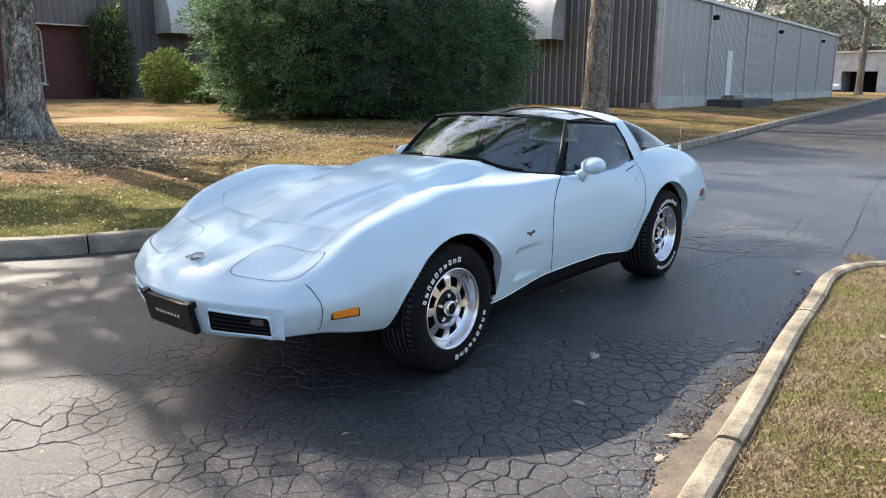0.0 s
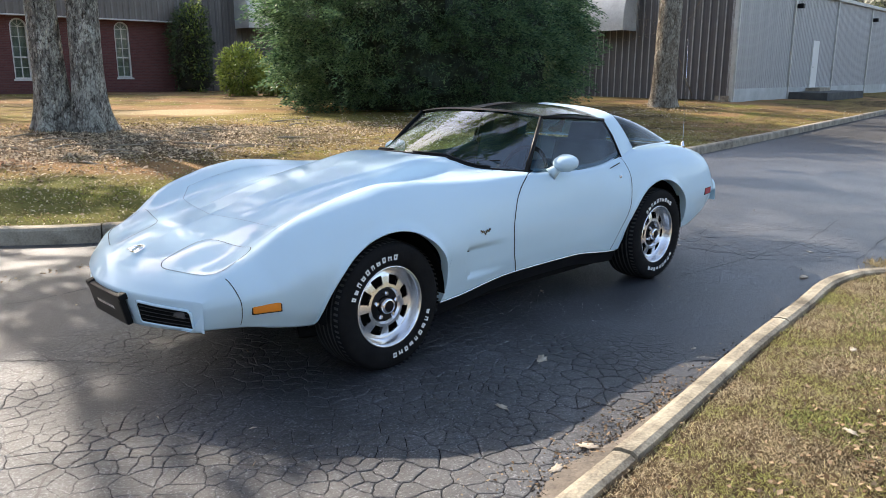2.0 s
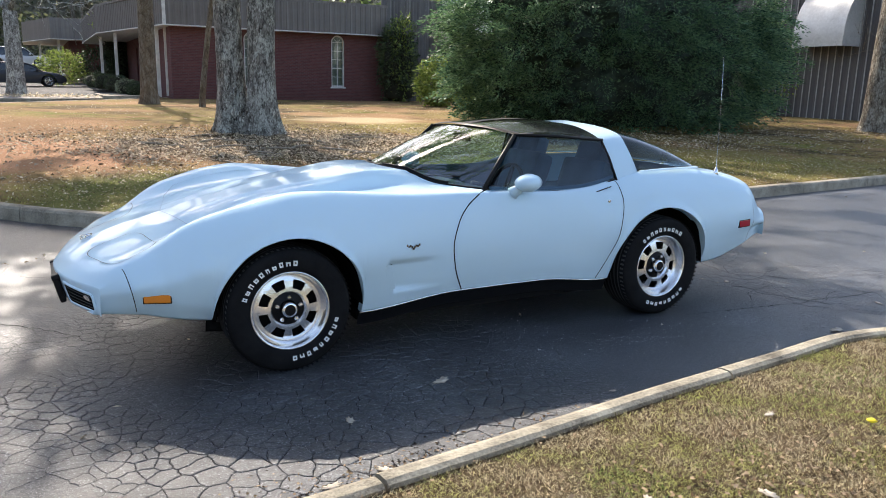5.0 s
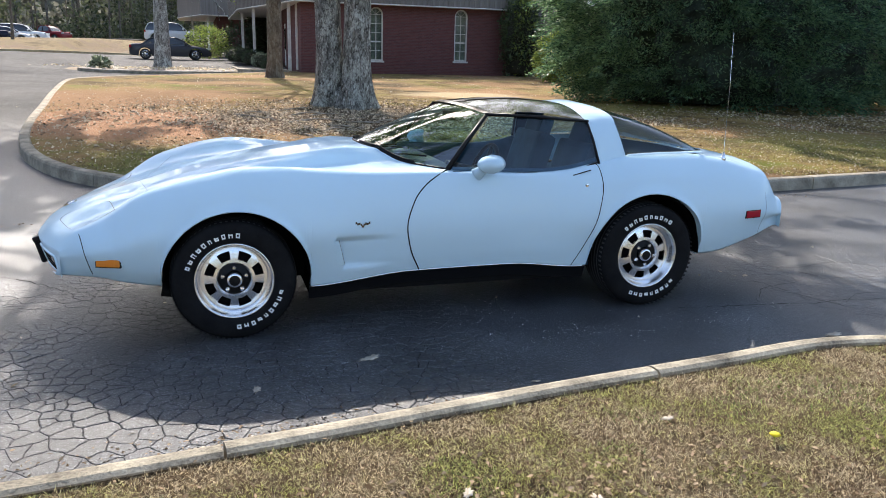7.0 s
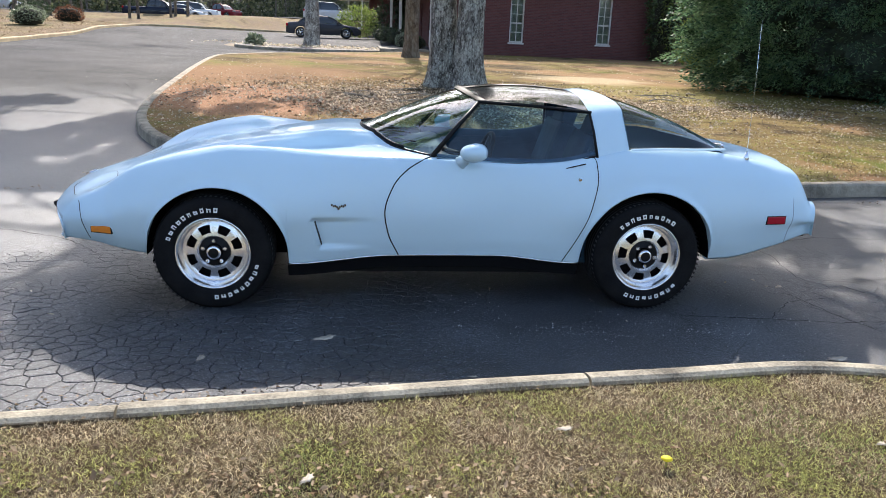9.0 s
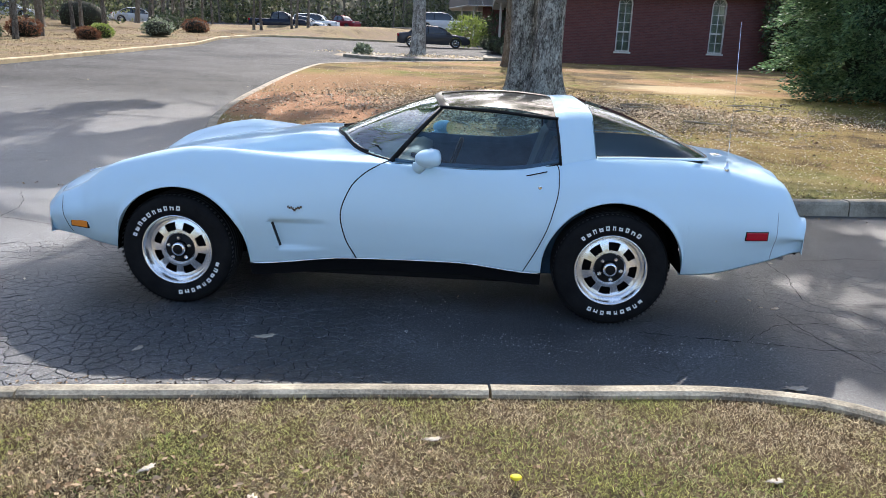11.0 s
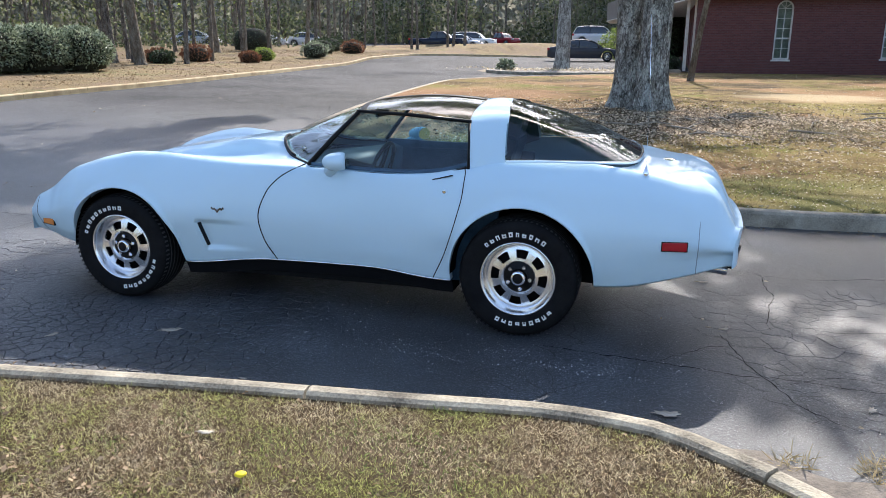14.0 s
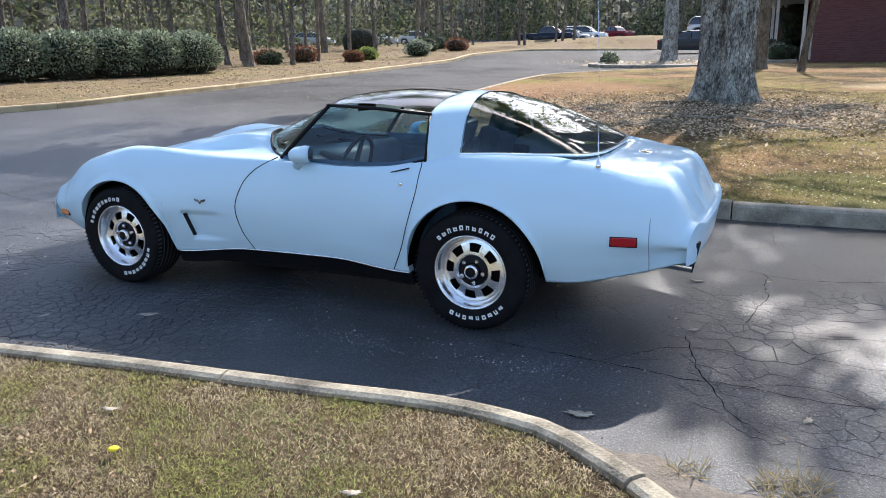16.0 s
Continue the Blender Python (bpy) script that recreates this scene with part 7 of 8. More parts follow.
# far woods: belts of foliage standing behind the trunks, thinning upwards so that some sky shows
def belt(name, label, line, n, depth, height, size, material, seed, low=0.0, skew=1.6):
    rng = np.random.default_rng(seed)
    p = spline(line, 1.0)
    idx = rng.integers(0, len(p), n)
    q = p[idx] + rng.normal(size=(n, 2)) * depth
    z = low + height * rng.random(n) ** skew
    clump = np.array([noise.noise((a * 0.10, b * 0.10, c * 0.16 + seed)) + 0.5 * noise.noise((a * 0.35, b * 0.35, c * 0.4)) for a, b, c in zip(q[:, 0], q[:, 1], z)])
    keep = clump > -0.25 + 0.35 * (z / (low + height)) ** 2
    q, z = q[keep], z[keep]
    pts = np.column_stack([q, H(q[:, 0], np.minimum(q[:, 1], 150)) + z])
    me = quad_mesh(name, leaves(pts, rng.normal(size=pts.shape) + (0, 0, 0.2), rng.uniform(0.6, 1.4, len(pts)) * size, size * 0.6, rng), material)
    return tagged(new(name, me), label, "woods", "", "stuff")


M_WOODS_OLIVE = leaf_material("hazy olive woods", (0.055, 0.062, 0.045), (0.27, 0.275, 0.19), 0.8, 0.42)
M_WOODS_DARK = leaf_material("dark underwood", (0.035, 0.05, 0.028), (0.20, 0.21, 0.11), 0.7, 0.3)
belt("woods_left", "dense mixed woodland beyond the drive", [(-62, -40), (-60, 0), (-58, 40), (-56, 80)], 21000, 5.0, 20, 0.42, M_WOODS_OLIVE, 301, 0.0, 1.0)
belt("underwood_left", "dark shady underwood between the trunks", [(-44, -20), (-42, 10), (-40, 40), (-38, 70)], 12000, 4.5, 4.0, 0.32, M_WOODS_DARK, 302)
belt("saplings_left", "yellow-green saplings between the trunks", [(-33, 8), (-31, 30), (-30, 60)], 2600, 3.5, 8, 0.24, M_PINE_NEEDLES, 303, 0.5, 1.0)
belt("woods_back", "dense mixed woodland behind the car park", [(-60, 112), (-20, 116), (20, 114), (60, 108)], 17000, 6.0, 26, 0.45, M_WOODS_OLIVE, 304, 0.0, 1.0)
belt("underwood_back", "dark evergreen underwood behind the car park", [(-60, 102), (-20, 105), (20, 103)], 13000, 3.0, 6.5, 0.6, M_WOODS_DARK, 305)
belt("woods_right", "bare and olive woodland behind the metal buildings", [(60, 60), (100, 52), (140, 36), (150, 0), (150, -40)], 42000, 5.0, 20, 0.7, M_WOODS_OLIVE, 306, 0.0, 1.0)
# unseen belt that the car's paint and windows mirror
belt("woods_behind", "unseen woodland across the road, added for reflections", [(-70, -48), (-20, -55), (40, -55), (100, -48), (150, -40)], 20000, 5.0, 13, 1.3, M_WOODS_OLIVE, 307, 0.0, 1.1)
M_CANOPY = leaf_material("green woodland canopy", (0.05, 0.08, 0.03), (0.24, 0.32, 0.11), 0.6, 0.5)
# unseen canopy, placed to be mirrored and to block low bright sky
belt("woods_tall", "tall green woodland canopy behind the buildings", [(10, 56), (16, 49), (30, 47), (50, 47), (70, 46)], 26000, 2.5, 29, 0.6, M_CANOPY, 308, 4.0, 0.75)
# greyed, lifted leaf tones: the haze of distance is put into the colour
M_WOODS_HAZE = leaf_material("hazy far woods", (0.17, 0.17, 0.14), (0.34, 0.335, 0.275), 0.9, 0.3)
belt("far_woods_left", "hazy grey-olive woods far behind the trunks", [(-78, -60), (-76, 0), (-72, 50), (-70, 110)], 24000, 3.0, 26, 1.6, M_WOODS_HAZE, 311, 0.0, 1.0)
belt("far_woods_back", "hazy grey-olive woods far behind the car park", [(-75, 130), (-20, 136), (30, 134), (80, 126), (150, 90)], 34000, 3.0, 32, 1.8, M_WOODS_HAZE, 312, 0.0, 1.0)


# the closed edge of the far woods: a lumpy wall of crowns on the horizon
def far_wall(name, label, line, height, seed):
    p = spline(line, 1.6)
    d = unit(np.gradient(p, axis=0))
    nrm = np.stack([-d[:, 1], d[:, 0]], 1)
    n, rows = len(p), 22
    v = []
    for k in range(rows):
        u = k / (rows - 1)
        for i in range(n):
            h = height * (0.80 + 0.35 * noise.noise((i * 0.09, seed, 1)) + 0.30 * noise.noise((i * 0.31, seed, 4)))
            off = 4.0 * noise.noise((i * 0.16, u * 5, seed)) + 2.0 * noise.noise((i * 0.5, u * 14, seed)) - 3.0 * u * u
            v.append((p[i, 0] - nrm[i, 0] * off, p[i, 1] - nrm[i, 1] * off, h * u))
    f = [[k * n + i, k * n + i + 1, (k + 1) * n + i + 1, (k + 1) * n + i] for k in range(rows - 1) for i in range(n - 1)]
    tagged(new(name, np_mesh(name, v, f, M_FAR_WALL)), label, "woods", "", "structure")


# pale grey-olive tones carry the horizon's haze; the air itself is clear
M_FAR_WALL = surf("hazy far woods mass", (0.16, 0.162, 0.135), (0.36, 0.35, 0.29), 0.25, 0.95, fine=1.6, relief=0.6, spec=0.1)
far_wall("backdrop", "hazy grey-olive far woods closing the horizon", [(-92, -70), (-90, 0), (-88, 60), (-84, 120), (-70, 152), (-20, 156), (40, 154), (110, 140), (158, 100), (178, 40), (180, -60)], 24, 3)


# ---- parked vehicles ----
M_TYRE_FAR = plain("parked tyre", (0.015, 0.015, 0.015), 0.8)
M_CAR_GLASS = plain("dark parked-car glass", (0.015, 0.018, 0.02), 0.05, 0, 1.0)


def parked(name, label, length, width, profile, belt_z, cabin, colour, m, wheel_r=0.33, axles=(0.19, 0.80), bed=None):
    """A parked vehicle, nose to +x: profile of (share of length, height) along its top; cabin: four shares of the glass house and its roof height."""
    paint = paint_material(name + " paint", colour)
    c = thing(name, label, "car", m, "parked cars")
    n = 49
    us = np.linspace(0, 1, n)
    top = curve([p[0] for p in profile], [p[1] for p in profile])(us)
    low = 0.22 + 0.10 * (1 - np.minimum(1, np.minimum(us, 1 - us) / 0.08)) ** 2
    plan = width / 2 * (1 - 0.20 * (1 - np.minimum(1, np.minimum(us, 1 - us) / 0.13)) ** 2)
    ring = []
    for u, t, l, w in zip(us, top, low, plan):
        x = (u - 0.5) * length
        z2 = l
        for a in axles:
            d = abs(u - a) * length
            if d < wheel_r + 0.06:
                z2 = max(z2, wheel_r + math.sqrt((wheel_r + 0.06) ** 2 - d * d))
        z2 = min(z2, t - 0.1)
        half_ = [(w - 0.03, z2), (w, max(z2 + 0.02, l + 0.25 * (t - l))), (w, max(z2 + 0.04, l + 0.6 * (t - l))), (w * 0.96, max(z2 + 0.06, t - 0.08)), (w * 0.86, t - 0.015), (w * 0.5, t + 0.01), (0, t + 0.018)]
        ring.append([(x, -y, z) for y, z in half_] + [(x, y, z) for y, z in half_[-2::-1]])
    k = len(ring[0])
    v = [q for r in ring for q in r]
    f = [[i * k + j, (i + 1) * k + j, (i + 1) * k + j + 1, i * k + j + 1] for i in range(n - 1) for j in range(k - 1)] + [list(range(k)), [(n - 1) * k + j for j in range(k)][::-1]]
    part("body", np_mesh("body", v, f, paint, True), c)
    # glass house: dark glass with a painted roof and pillars
    a0, a1, a2, a3, zr = cabin
    zb = belt_z - 0.05
    wl, wt = width / 2 * 0.94, width / 2 * 0.72
    lo = [((a - 0.5) * length, s * wl, zb) for a in (a0, a3) for s in (-1, 1)]
    hi = [((a - 0.5) * length, s * wt, zr) for a in (a1, a2) for s in (-1, 1)]
    us = np.linspace(a0, a3, 33)
    crown = curve([a0, 0.35 * a0 + 0.65 * a1, a1, 0.5 * (a1 + a2), a2, 0.4 * a3 + 0.6 * a2, a3], [zb, zb + 0.74 * (zr - zb), zr - 0.05, zr, zr - 0.04, zb + 0.70 * (zr - zb), zb])
    arcs = []
    for u in us:
        k = max(0.0, (float(crown(u)) - zb) / (zr - zb))
        w = wl + (wt - wl) * k
        zc = float(crown(u))
        half_ = [(wl, zb), (0.5 * (wl + w) + 0.02, zb + 0.5 * (zc - zb)), (w, zc - 0.03 * k), (w * 0.82, zc + 0.005), (w * 0.4, zc + 0.025 * k), (0.0, zc + 0.03 * k)]
        arcs.append([((u - 0.5) * length, -y, z) for y, z in half_] + [((u - 0.5) * length, y, z) for y, z in half_[-2::-1]])
    G = np.array(arcs)
    k = G.shape[1]

    def strip(i0, i1, j0, j1, out):
        g = G[i0:i1 + 1, j0:j1 + 1].copy()
        g[..., 2] += out * 0.6
        g[..., 1] += np.sign(g[..., 1]) * out
        m_, n_ = g.shape[0], g.shape[1]
        return g.reshape(-1, 3), [[i * n_ + j, (i + 1) * n_ + j, (i + 1) * n_ + j + 1, i * n_ + j + 1] for i in range(m_ - 1) for j in range(n_ - 1)]

    vv, ff = strip(0, 32, 0, k - 1, 0.0)
    part("glasshouse", np_mesh("glasshouse", vv, ff, M_CAR_GLASS, True), c)
    i1, i2 = int(np.argmin(abs(us - a1))), int(np.argmin(abs(us - a2)))
    vv, ff = strip(i1, i2, 2, k - 3, 0.012)
    part("roof", np_mesh("roof", vv, ff, paint, True), c)
    for s in (-1, 1):
        side = (0, 1, 2, 3) if s < 0 else (k - 1, k - 2, k - 3, k - 4)
        for i in (0, i1 + (i2 - i1) // 2, 32):
            if i in (0, 32):
                idx = range(0, i1 + 1) if i == 0 else range(32, i2 - 1, -1)
                pts = [G[q, side[2]] + (0, s * 0.010, 0.0) for q in idx]
            else:
                pts = [G[i, side[0]] + (0, s * 0.008, 0), G[i, side[1]] + (0, s * 0.010, 0), G[i, side[2]] + (0, s * 0.008, 0)]
            vv, ff = tube_np(pts, [0.032] * len(pts), 6)
            part("pillar", np_mesh("pillar", vv, ff, paint if i in (0, 32) else M_BLACK, True), c)
    for a in axles:
        for s in (-1, 1):
            vv, ff = revolve([(0.0, 0.0), (wheel_r * 0.62, -0.012), (wheel_r * 0.66, -0.02), (wheel_r * 0.92, -0.025), (wheel_r, 0.0), (wheel_r, 0.2), (0.0, 0.2)], 24)
            q = (np.array(vv) * (1, -1 if s > 0 else 1, 1)) + np.array([(a - 0.5) * length, s * (width / 2 - 0.02), wheel_r])
            wh = part("wheel", np_mesh("wheel", q, ff, M_TYRE_FAR, True), c)
            vv, ff = revolve([(wheel_r * 0.66, 0.02), (wheel_r * 0.66, -0.022), (wheel_r * 0.60, -0.024), (wheel_r * 0.58, 0.0)], 24)
            q = (np.array(vv) * (1, -1 if s > 0 else 1, 1)) + np.array([(a - 0.5) * length, s * (width / 2 - 0.02), wheel_r])
            part("rim", np_mesh("rim", q, ff, M_ALLOY, True), wh)
            for j in range(7):
                t = radians(360 / 7 * j + 20)
                cx_, cz_ = (a - 0.5) * length, wheel_r
                vv, ff = tube_np([(cx_, s * (width / 2 + 0.01), cz_), (cx_ + 0.6 * wheel_r * math.cos(t), s * (width / 2 + 0.005), cz_ + 0.6 * wheel_r * math.sin(t))], [0.022, 0.018], 5)
                part("spoke", np_mesh("spoke", vv, ff, M_ALLOY), wh)
    for s in (-1, 1):
        part("headlamp", boxes(((length / 2 - 0.22, s * width * 0.36 - 0.16, belt_z - 0.28), (length / 2 - 0.04, s * width * 0.36 + 0.16, belt_z - 0.14)), bevel=0.03), c, material=M_GALV)
        part("tail_lamp", boxes(((-length / 2 + 0.0, s * width * 0.38 - 0.14, belt_z - 0.22), (-length / 2 + 0.14, s * width * 0.38 + 0.14, belt_z - 0.05)), bevel=0.03), c, material=M_RED)
        part("side_mirror", boxes(((lo[2][0] - 0.35, s * (wl + 0.12) - 0.08, belt_z + 0.02), (lo[2][0] - 0.22, s * (wl + 0.12) + 0.08, belt_z + 0.16)), bevel=0.03), c, material=paint)
    return c


def at_ground(x, y, yaw):
    return pose(x, y, float(H(x, y)), 0, 0, yaw)


RED_AT = pose(-17.9, 96, float(H(-17.9, 96)), 0, 0, -30)
SEDAN = [(0, 0.72), (0.03, 0.93), (0.16, 0.98), (0.3, 0.97), (0.7, 0.92), (0.9, 0.80), (0.97, 0.66), (1, 0.55)]
WAGON = [(0, 0.80), (0.02, 1.05), (0.3, 1.06), (0.72, 1.04), (0.9, 0.98), (0.98, 0.85), (1, 0.62)]
TRUCK = [(0, 1.0), (0.01, 1.12), (0.36, 1.12), (0.38, 1.16), (0.70, 1.16), (0.74, 1.14), (0.97, 1.08), (1, 0.7)]
parked("sedan", "dark grey four-door sedan parked behind the island tree", 4.95, 1.84, SEDAN, 0.93, (0.14, 0.30, 0.56, 0.74, 1.42), (0.055, 0.055, 0.062), at_ground(-2.77, 44.5, 4) @ Matrix.Scale(0.92, 4))
parked("estate_car", "white sport utility vehicle parked behind the sedan", 4.7, 1.9, WAGON, 1.06, (0.02, 0.10, 0.58, 0.74, 1.68), (0.70, 0.70, 0.70), pose(-2.96, 58, float(H(-2.96, 58)) + 0.125, 0, 0, 3) @ Matrix.Scale(0.86, 4), 0.36)
parked("pickup_truck", "dark navy pickup truck parked by the far lawn", 5.8, 1.95, TRUCK, 1.16, (0.38, 0.42, 0.60, 0.74, 1.80), (0.012, 0.017, 0.035), at_ground(-19.5, 71.6, 0), 0.39)
parked("estate_car", "white vehicle parked beyond the dark pickup", 4.8, 1.9, WAGON, 1.06, (0.02, 0.10, 0.58, 0.74, 1.66), (0.72, 0.72, 0.72), at_ground(-17.0, 76.5, 0), 0.36)
parked("sedan", "white sedan nosing out beside the pickup", 4.6, 1.8, SEDAN, 0.93, (0.14, 0.30, 0.56, 0.74, 1.42), (0.70, 0.70, 0.70), at_ground(-17.6, 73.6, 0))
parked("pickup_truck", "dark red pickup truck at the edge of the woods", 5.4, 1.9, TRUCK, 1.16, (0.38, 0.42, 0.60, 0.74, 1.78), (0.22, 0.015, 0.02), RED_AT, 0.39)
for x, y, yaw in ((-36, 66, 20), (-33, 70, 20), (-41, 62, 20)):
    parked("sedan", "pale car glimpsed between the trunks", 4.6, 1.8, SEDAN, 0.93, (0.14, 0.30, 0.56, 0.74, 1.42), (0.5, 0.52, 0.55), at_ground(x, y, yaw))
parked("estate_car", "white vehicle parked at the far building", 4.8, 1.9, WAGON, 1.06, (0.02, 0.10, 0.58, 0.74, 1.66), (0.72, 0.72, 0.72), at_ground(97, 20.3, 200), 0.36)


# ---- grass, fallen leaves and twigs ----
def in_poly(p, o):
    inside = np.zeros(len(p), bool)
    for (x1, y1), (x2, y2) in zip(o, np.roll(o, -1, 0)):
        inside ^= ((y1 > p[:, 1]) != (y2 > p[:, 1])) & (p[:, 0] < (x2 - x1) * (p[:, 1] - y1) / (y2 - y1 + 1e-12) + x1)
    return inside


def blades(n, lo, hi, outline, lift, height, width, seed, material, name, label, density=None, bare=(), fade=0.0):
    rng = np.random.default_rng(seed)
    p = np.column_stack([rng.uniform(lo[0], hi[0], n), rng.uniform(lo[1], hi[1], n)])
    p = p[in_poly(p, outline)]
    if density:
        k = np.array([noise.noise((a * 1.1, b * 1.1, 5)) + 0.6 * noise.noise((a * 4, b * 4, 2)) for a, b in p])
        p = p[k > density]
    for bx, by, br in bare:
        p = p[(np.hypot(p[:, 0] - bx, p[:, 1] - by) > br * rng.uniform(0.6, 1.25, len(p)))]
    if fade:
        edge = np.minimum(p[:, 0] - lo[0], p[:, 1] - lo[1]) / fade + np.array([0.8 * noise.noise((a * 1.3, b * 1.3, 7)) for a, b in p])
        p = p[rng.random(len(p)) < edge]
    m = len(p)
    base = np.column_stack([p, H(p[:, 0], p[:, 1]) + lift])
    d = unit(np.column_stack([rng.normal(size=(m, 2)) * 0.8, rng.uniform(0.15, 1.1, m)]))
    ln = height * rng.uniform(0.5, 1.5, m)
    me = quad_mesh(name, leaves(base, d, ln, width * rng.uniform(0.6, 1.4, m), rng), material)
    return tagged(new(name, me), label, "grass", "", "stuff")


near_poly = np.concatenate([inner, [(3.0, -14), (-14, -14), (-14, -4.2)]])
blades(460000, (-3.2, -3.8), (3.35, -1.8), near_poly, 0.105, 0.021, 0.0026, 401, M_GRASS, "grass", "short dormant straw and green grass blades", fade=0.6)
blades(30000, (-5.2, -5.6), (3.4, -3.3), near_poly, 0.105, 0.024, 0.005, 404, M_GRASS, "grass", "short dormant straw coloured grass blades")
M_GRASS_GREEN = leaf_material("green winter grass", (0.07, 0.12, 0.035), (0.36, 0.44, 0.14), 0.6, 0.4)
blades(42000, (-3.0, -3.6), (3.4, -1.8), near_poly, 0.105, 0.026, 0.0034, 402, M_GRASS_GREEN, "green_grass", "patches of green winter grass", 0.25, fade=0.4)
far_poly = np.concatenate([lawn_line, [(95, 45), (3.0, 45)]])
blades(150000, (-5, 2.4), (22, 14), far_poly, 0.125, 0.05, 0.007, 403, M_GRASS_FAR, "grass", "thin straw coloured lawn grass", -0.15, ((-2.4, 9.0, 2.6), (1.3, 9.7, 2.2), (-3.0, 13.5, 2.5)))


def litter(n, centre, spread, outline, lift, size, seed, material, name, label, lo=None, hi=None):
    rng = np.random.default_rng(seed)
    p = np.asarray(centre) + rng.normal(size=(n, 2)) * spread if lo is None else np.column_stack([rng.uniform(lo[0], hi[0], n), rng.uniform(lo[1], hi[1], n)])
    if outline is not None:
        p = p[in_poly(p, outline)]
    m = len(p)
    base = np.column_stack([p, H(p[:, 0], p[:, 1]) + lift + 0.25 * size * rng.random(m)])
    d = np.column_stack([rng.normal(size=(m, 2)), rng.normal(size=m) * 0.28])
    q = leaves(base, d, size * rng.uniform(0.6, 1.5, m), size * rng.uniform(0.4, 0.8, m), rng)
    q[:, :, 2] = np.maximum(q[:, :, 2], (H(q[:, :, 0], q[:, :, 1]) + lift + 0.002))
    q[:, 1, 2] += 0.2 * size * rng.random(m)
    return tagged(new(name, quad_mesh(name, q, material)), label, "leaves", "", "stuff")


M_LEAF_PALE = leaf_material("pale dry leaves", (0.28, 0.215, 0.14), (0.80, 0.71, 0.56), 0.7, 0.4)
litter(26000, (1.4, 9.8), (2.6, 1.5), far_poly, 0.135, 0.058, 411, M_LITTER, "leaf_litter", "thick brown leaf litter round the oak")
litter(6000, (-0.6, 9.6), (2.6, 2.0), far_poly, 0.13, 0.038, 412, M_LITTER, "leaf_litter", "pale dry leaves on bare soil")
litter(16000, None, None, far_poly, 0.135, 0.032, 413, M_LEAF_PALE, "leaf_litter", "scattered dry leaves on the lawn", (-5, 2.5), (26, 30))
litter(15000, None, None, far_poly, 0.140, 0.026, 424, M_LEAF_PALE, "leaf_litter", "small pale curled leaves on the lawn", (-5, 2.6), (13, 10))
litter(9000, (12.5, 9.6), (4.5, 1.2), far_poly, 0.13, 0.06, 414, M_LITTER, "leaf_litter", "brown leaves under the cedar skirt")
wood_poly = np.concatenate([WOOD_LINE + wnr * 0.163, [(6, 66), (-30, 70), (-120, 70), (-120, -30), (-26, -30)]])
litter(11000, None, None, wood_poly, 0.125, 0.07, 415, M_LEAF_DRY, "leaf_litter", "dry leaves strewn over the wooded verge", (-30, 5), (-13, 48))
litter(1300, None, None, near_poly, 0.120, 0.020, 416, M_LEAF_DRY, "leaf_litter", "small dry leaves in the short grass", (-2.6, -3.3), (3.2, -2.0))
litter(900, (-0.6, -2.95), (0.8, 0.22), near_poly, 0.122, 0.026, 417, M_LEAF_DRY, "leaf_litter", "drift of dry leaves in the grass")
litter(900, (-2.8, 31.2), (1.7, 0.8), None, 0.16, 0.12, 418, M_LEAF_PALE, "leaf_litter", "dry leaves on the gravel island")
litter(500, (0.2, 2.35), (3.0, 0.05), None, 0.004, 0.025, 419, M_LEAF_DRY, "leaf_litter", "crumbs of leaves in the gutter of the kerb")
litter(500, (-0.9, -1.98), (0.7, 0.07), None, 0.003, 0.018, 420, M_LEAF_DRY, "leaf_litter", "crumbs of leaves along the near kerb")
litter(220, None, None, None, 0.003, 0.03, 421, M_LEAF_PALE, "grit", "scattered pale bits on the asphalt", (-11, -1.6), (12, 14))

M_STRAW = leaf_material("dry straw", (0.22, 0.17, 0.08), (0.60, 0.48, 0.28), 0.7, 0.2)
M_GRIT = surf("grey grit", (0.30, 0.30, 0.30), (0.60, 0.60, 0.60), 60, 0.9)
litter(1500, (0.9, -1.25), (0.85, 0.16), None, 0.004, 0.006, 422, M_GRIT, "grit", "pale crumbs of grit on the dark asphalt")
litter(900, (-0.5, -1.2), (1.5, 0.5), None, 0.005, 0.005, 423, M_GRIT, "grit", "pale crumbs of grit on the dark asphalt")


def dirt(name, label, line, width, material, seed):
    """A thin irregular skirt of washed soil lying on the paving beside a kerb."""
    rng = np.random.default_rng(seed)
    p = spline(line, 0.06)
    d = unit(np.gradient(p, axis=0))
    nrm = np.stack([-d[:, 1], d[:, 0]], 1)
    n = len(p)
    w = width * np.array([0.55 + 0.9 * abs(noise.noise((i * 0.13, seed, 0))) + 0.25 * noise.noise((i * 0.5, seed, 3)) for i in range(n)]) * np.sin(np.linspace(0.05, np.pi - 0.05, n)) ** 0.5
    cols = [np.column_stack([p + nrm * (w * u)[:, None], np.full(n, z)]) for u, z in ((-0.2, 0.014), (0.35, 0.011), (0.75, 0.006), (1.0, -0.004))]
    v = np.concatenate(cols)
    f = [[c * n + i, c * n + i + 1, (c + 1) * n + i + 1, (c + 1) * n + i] for c in range(3) for i in range(n - 1)]
    tagged(new(name, np_mesh(name, v, f, material, True)), label, "soil", "", "stuff")


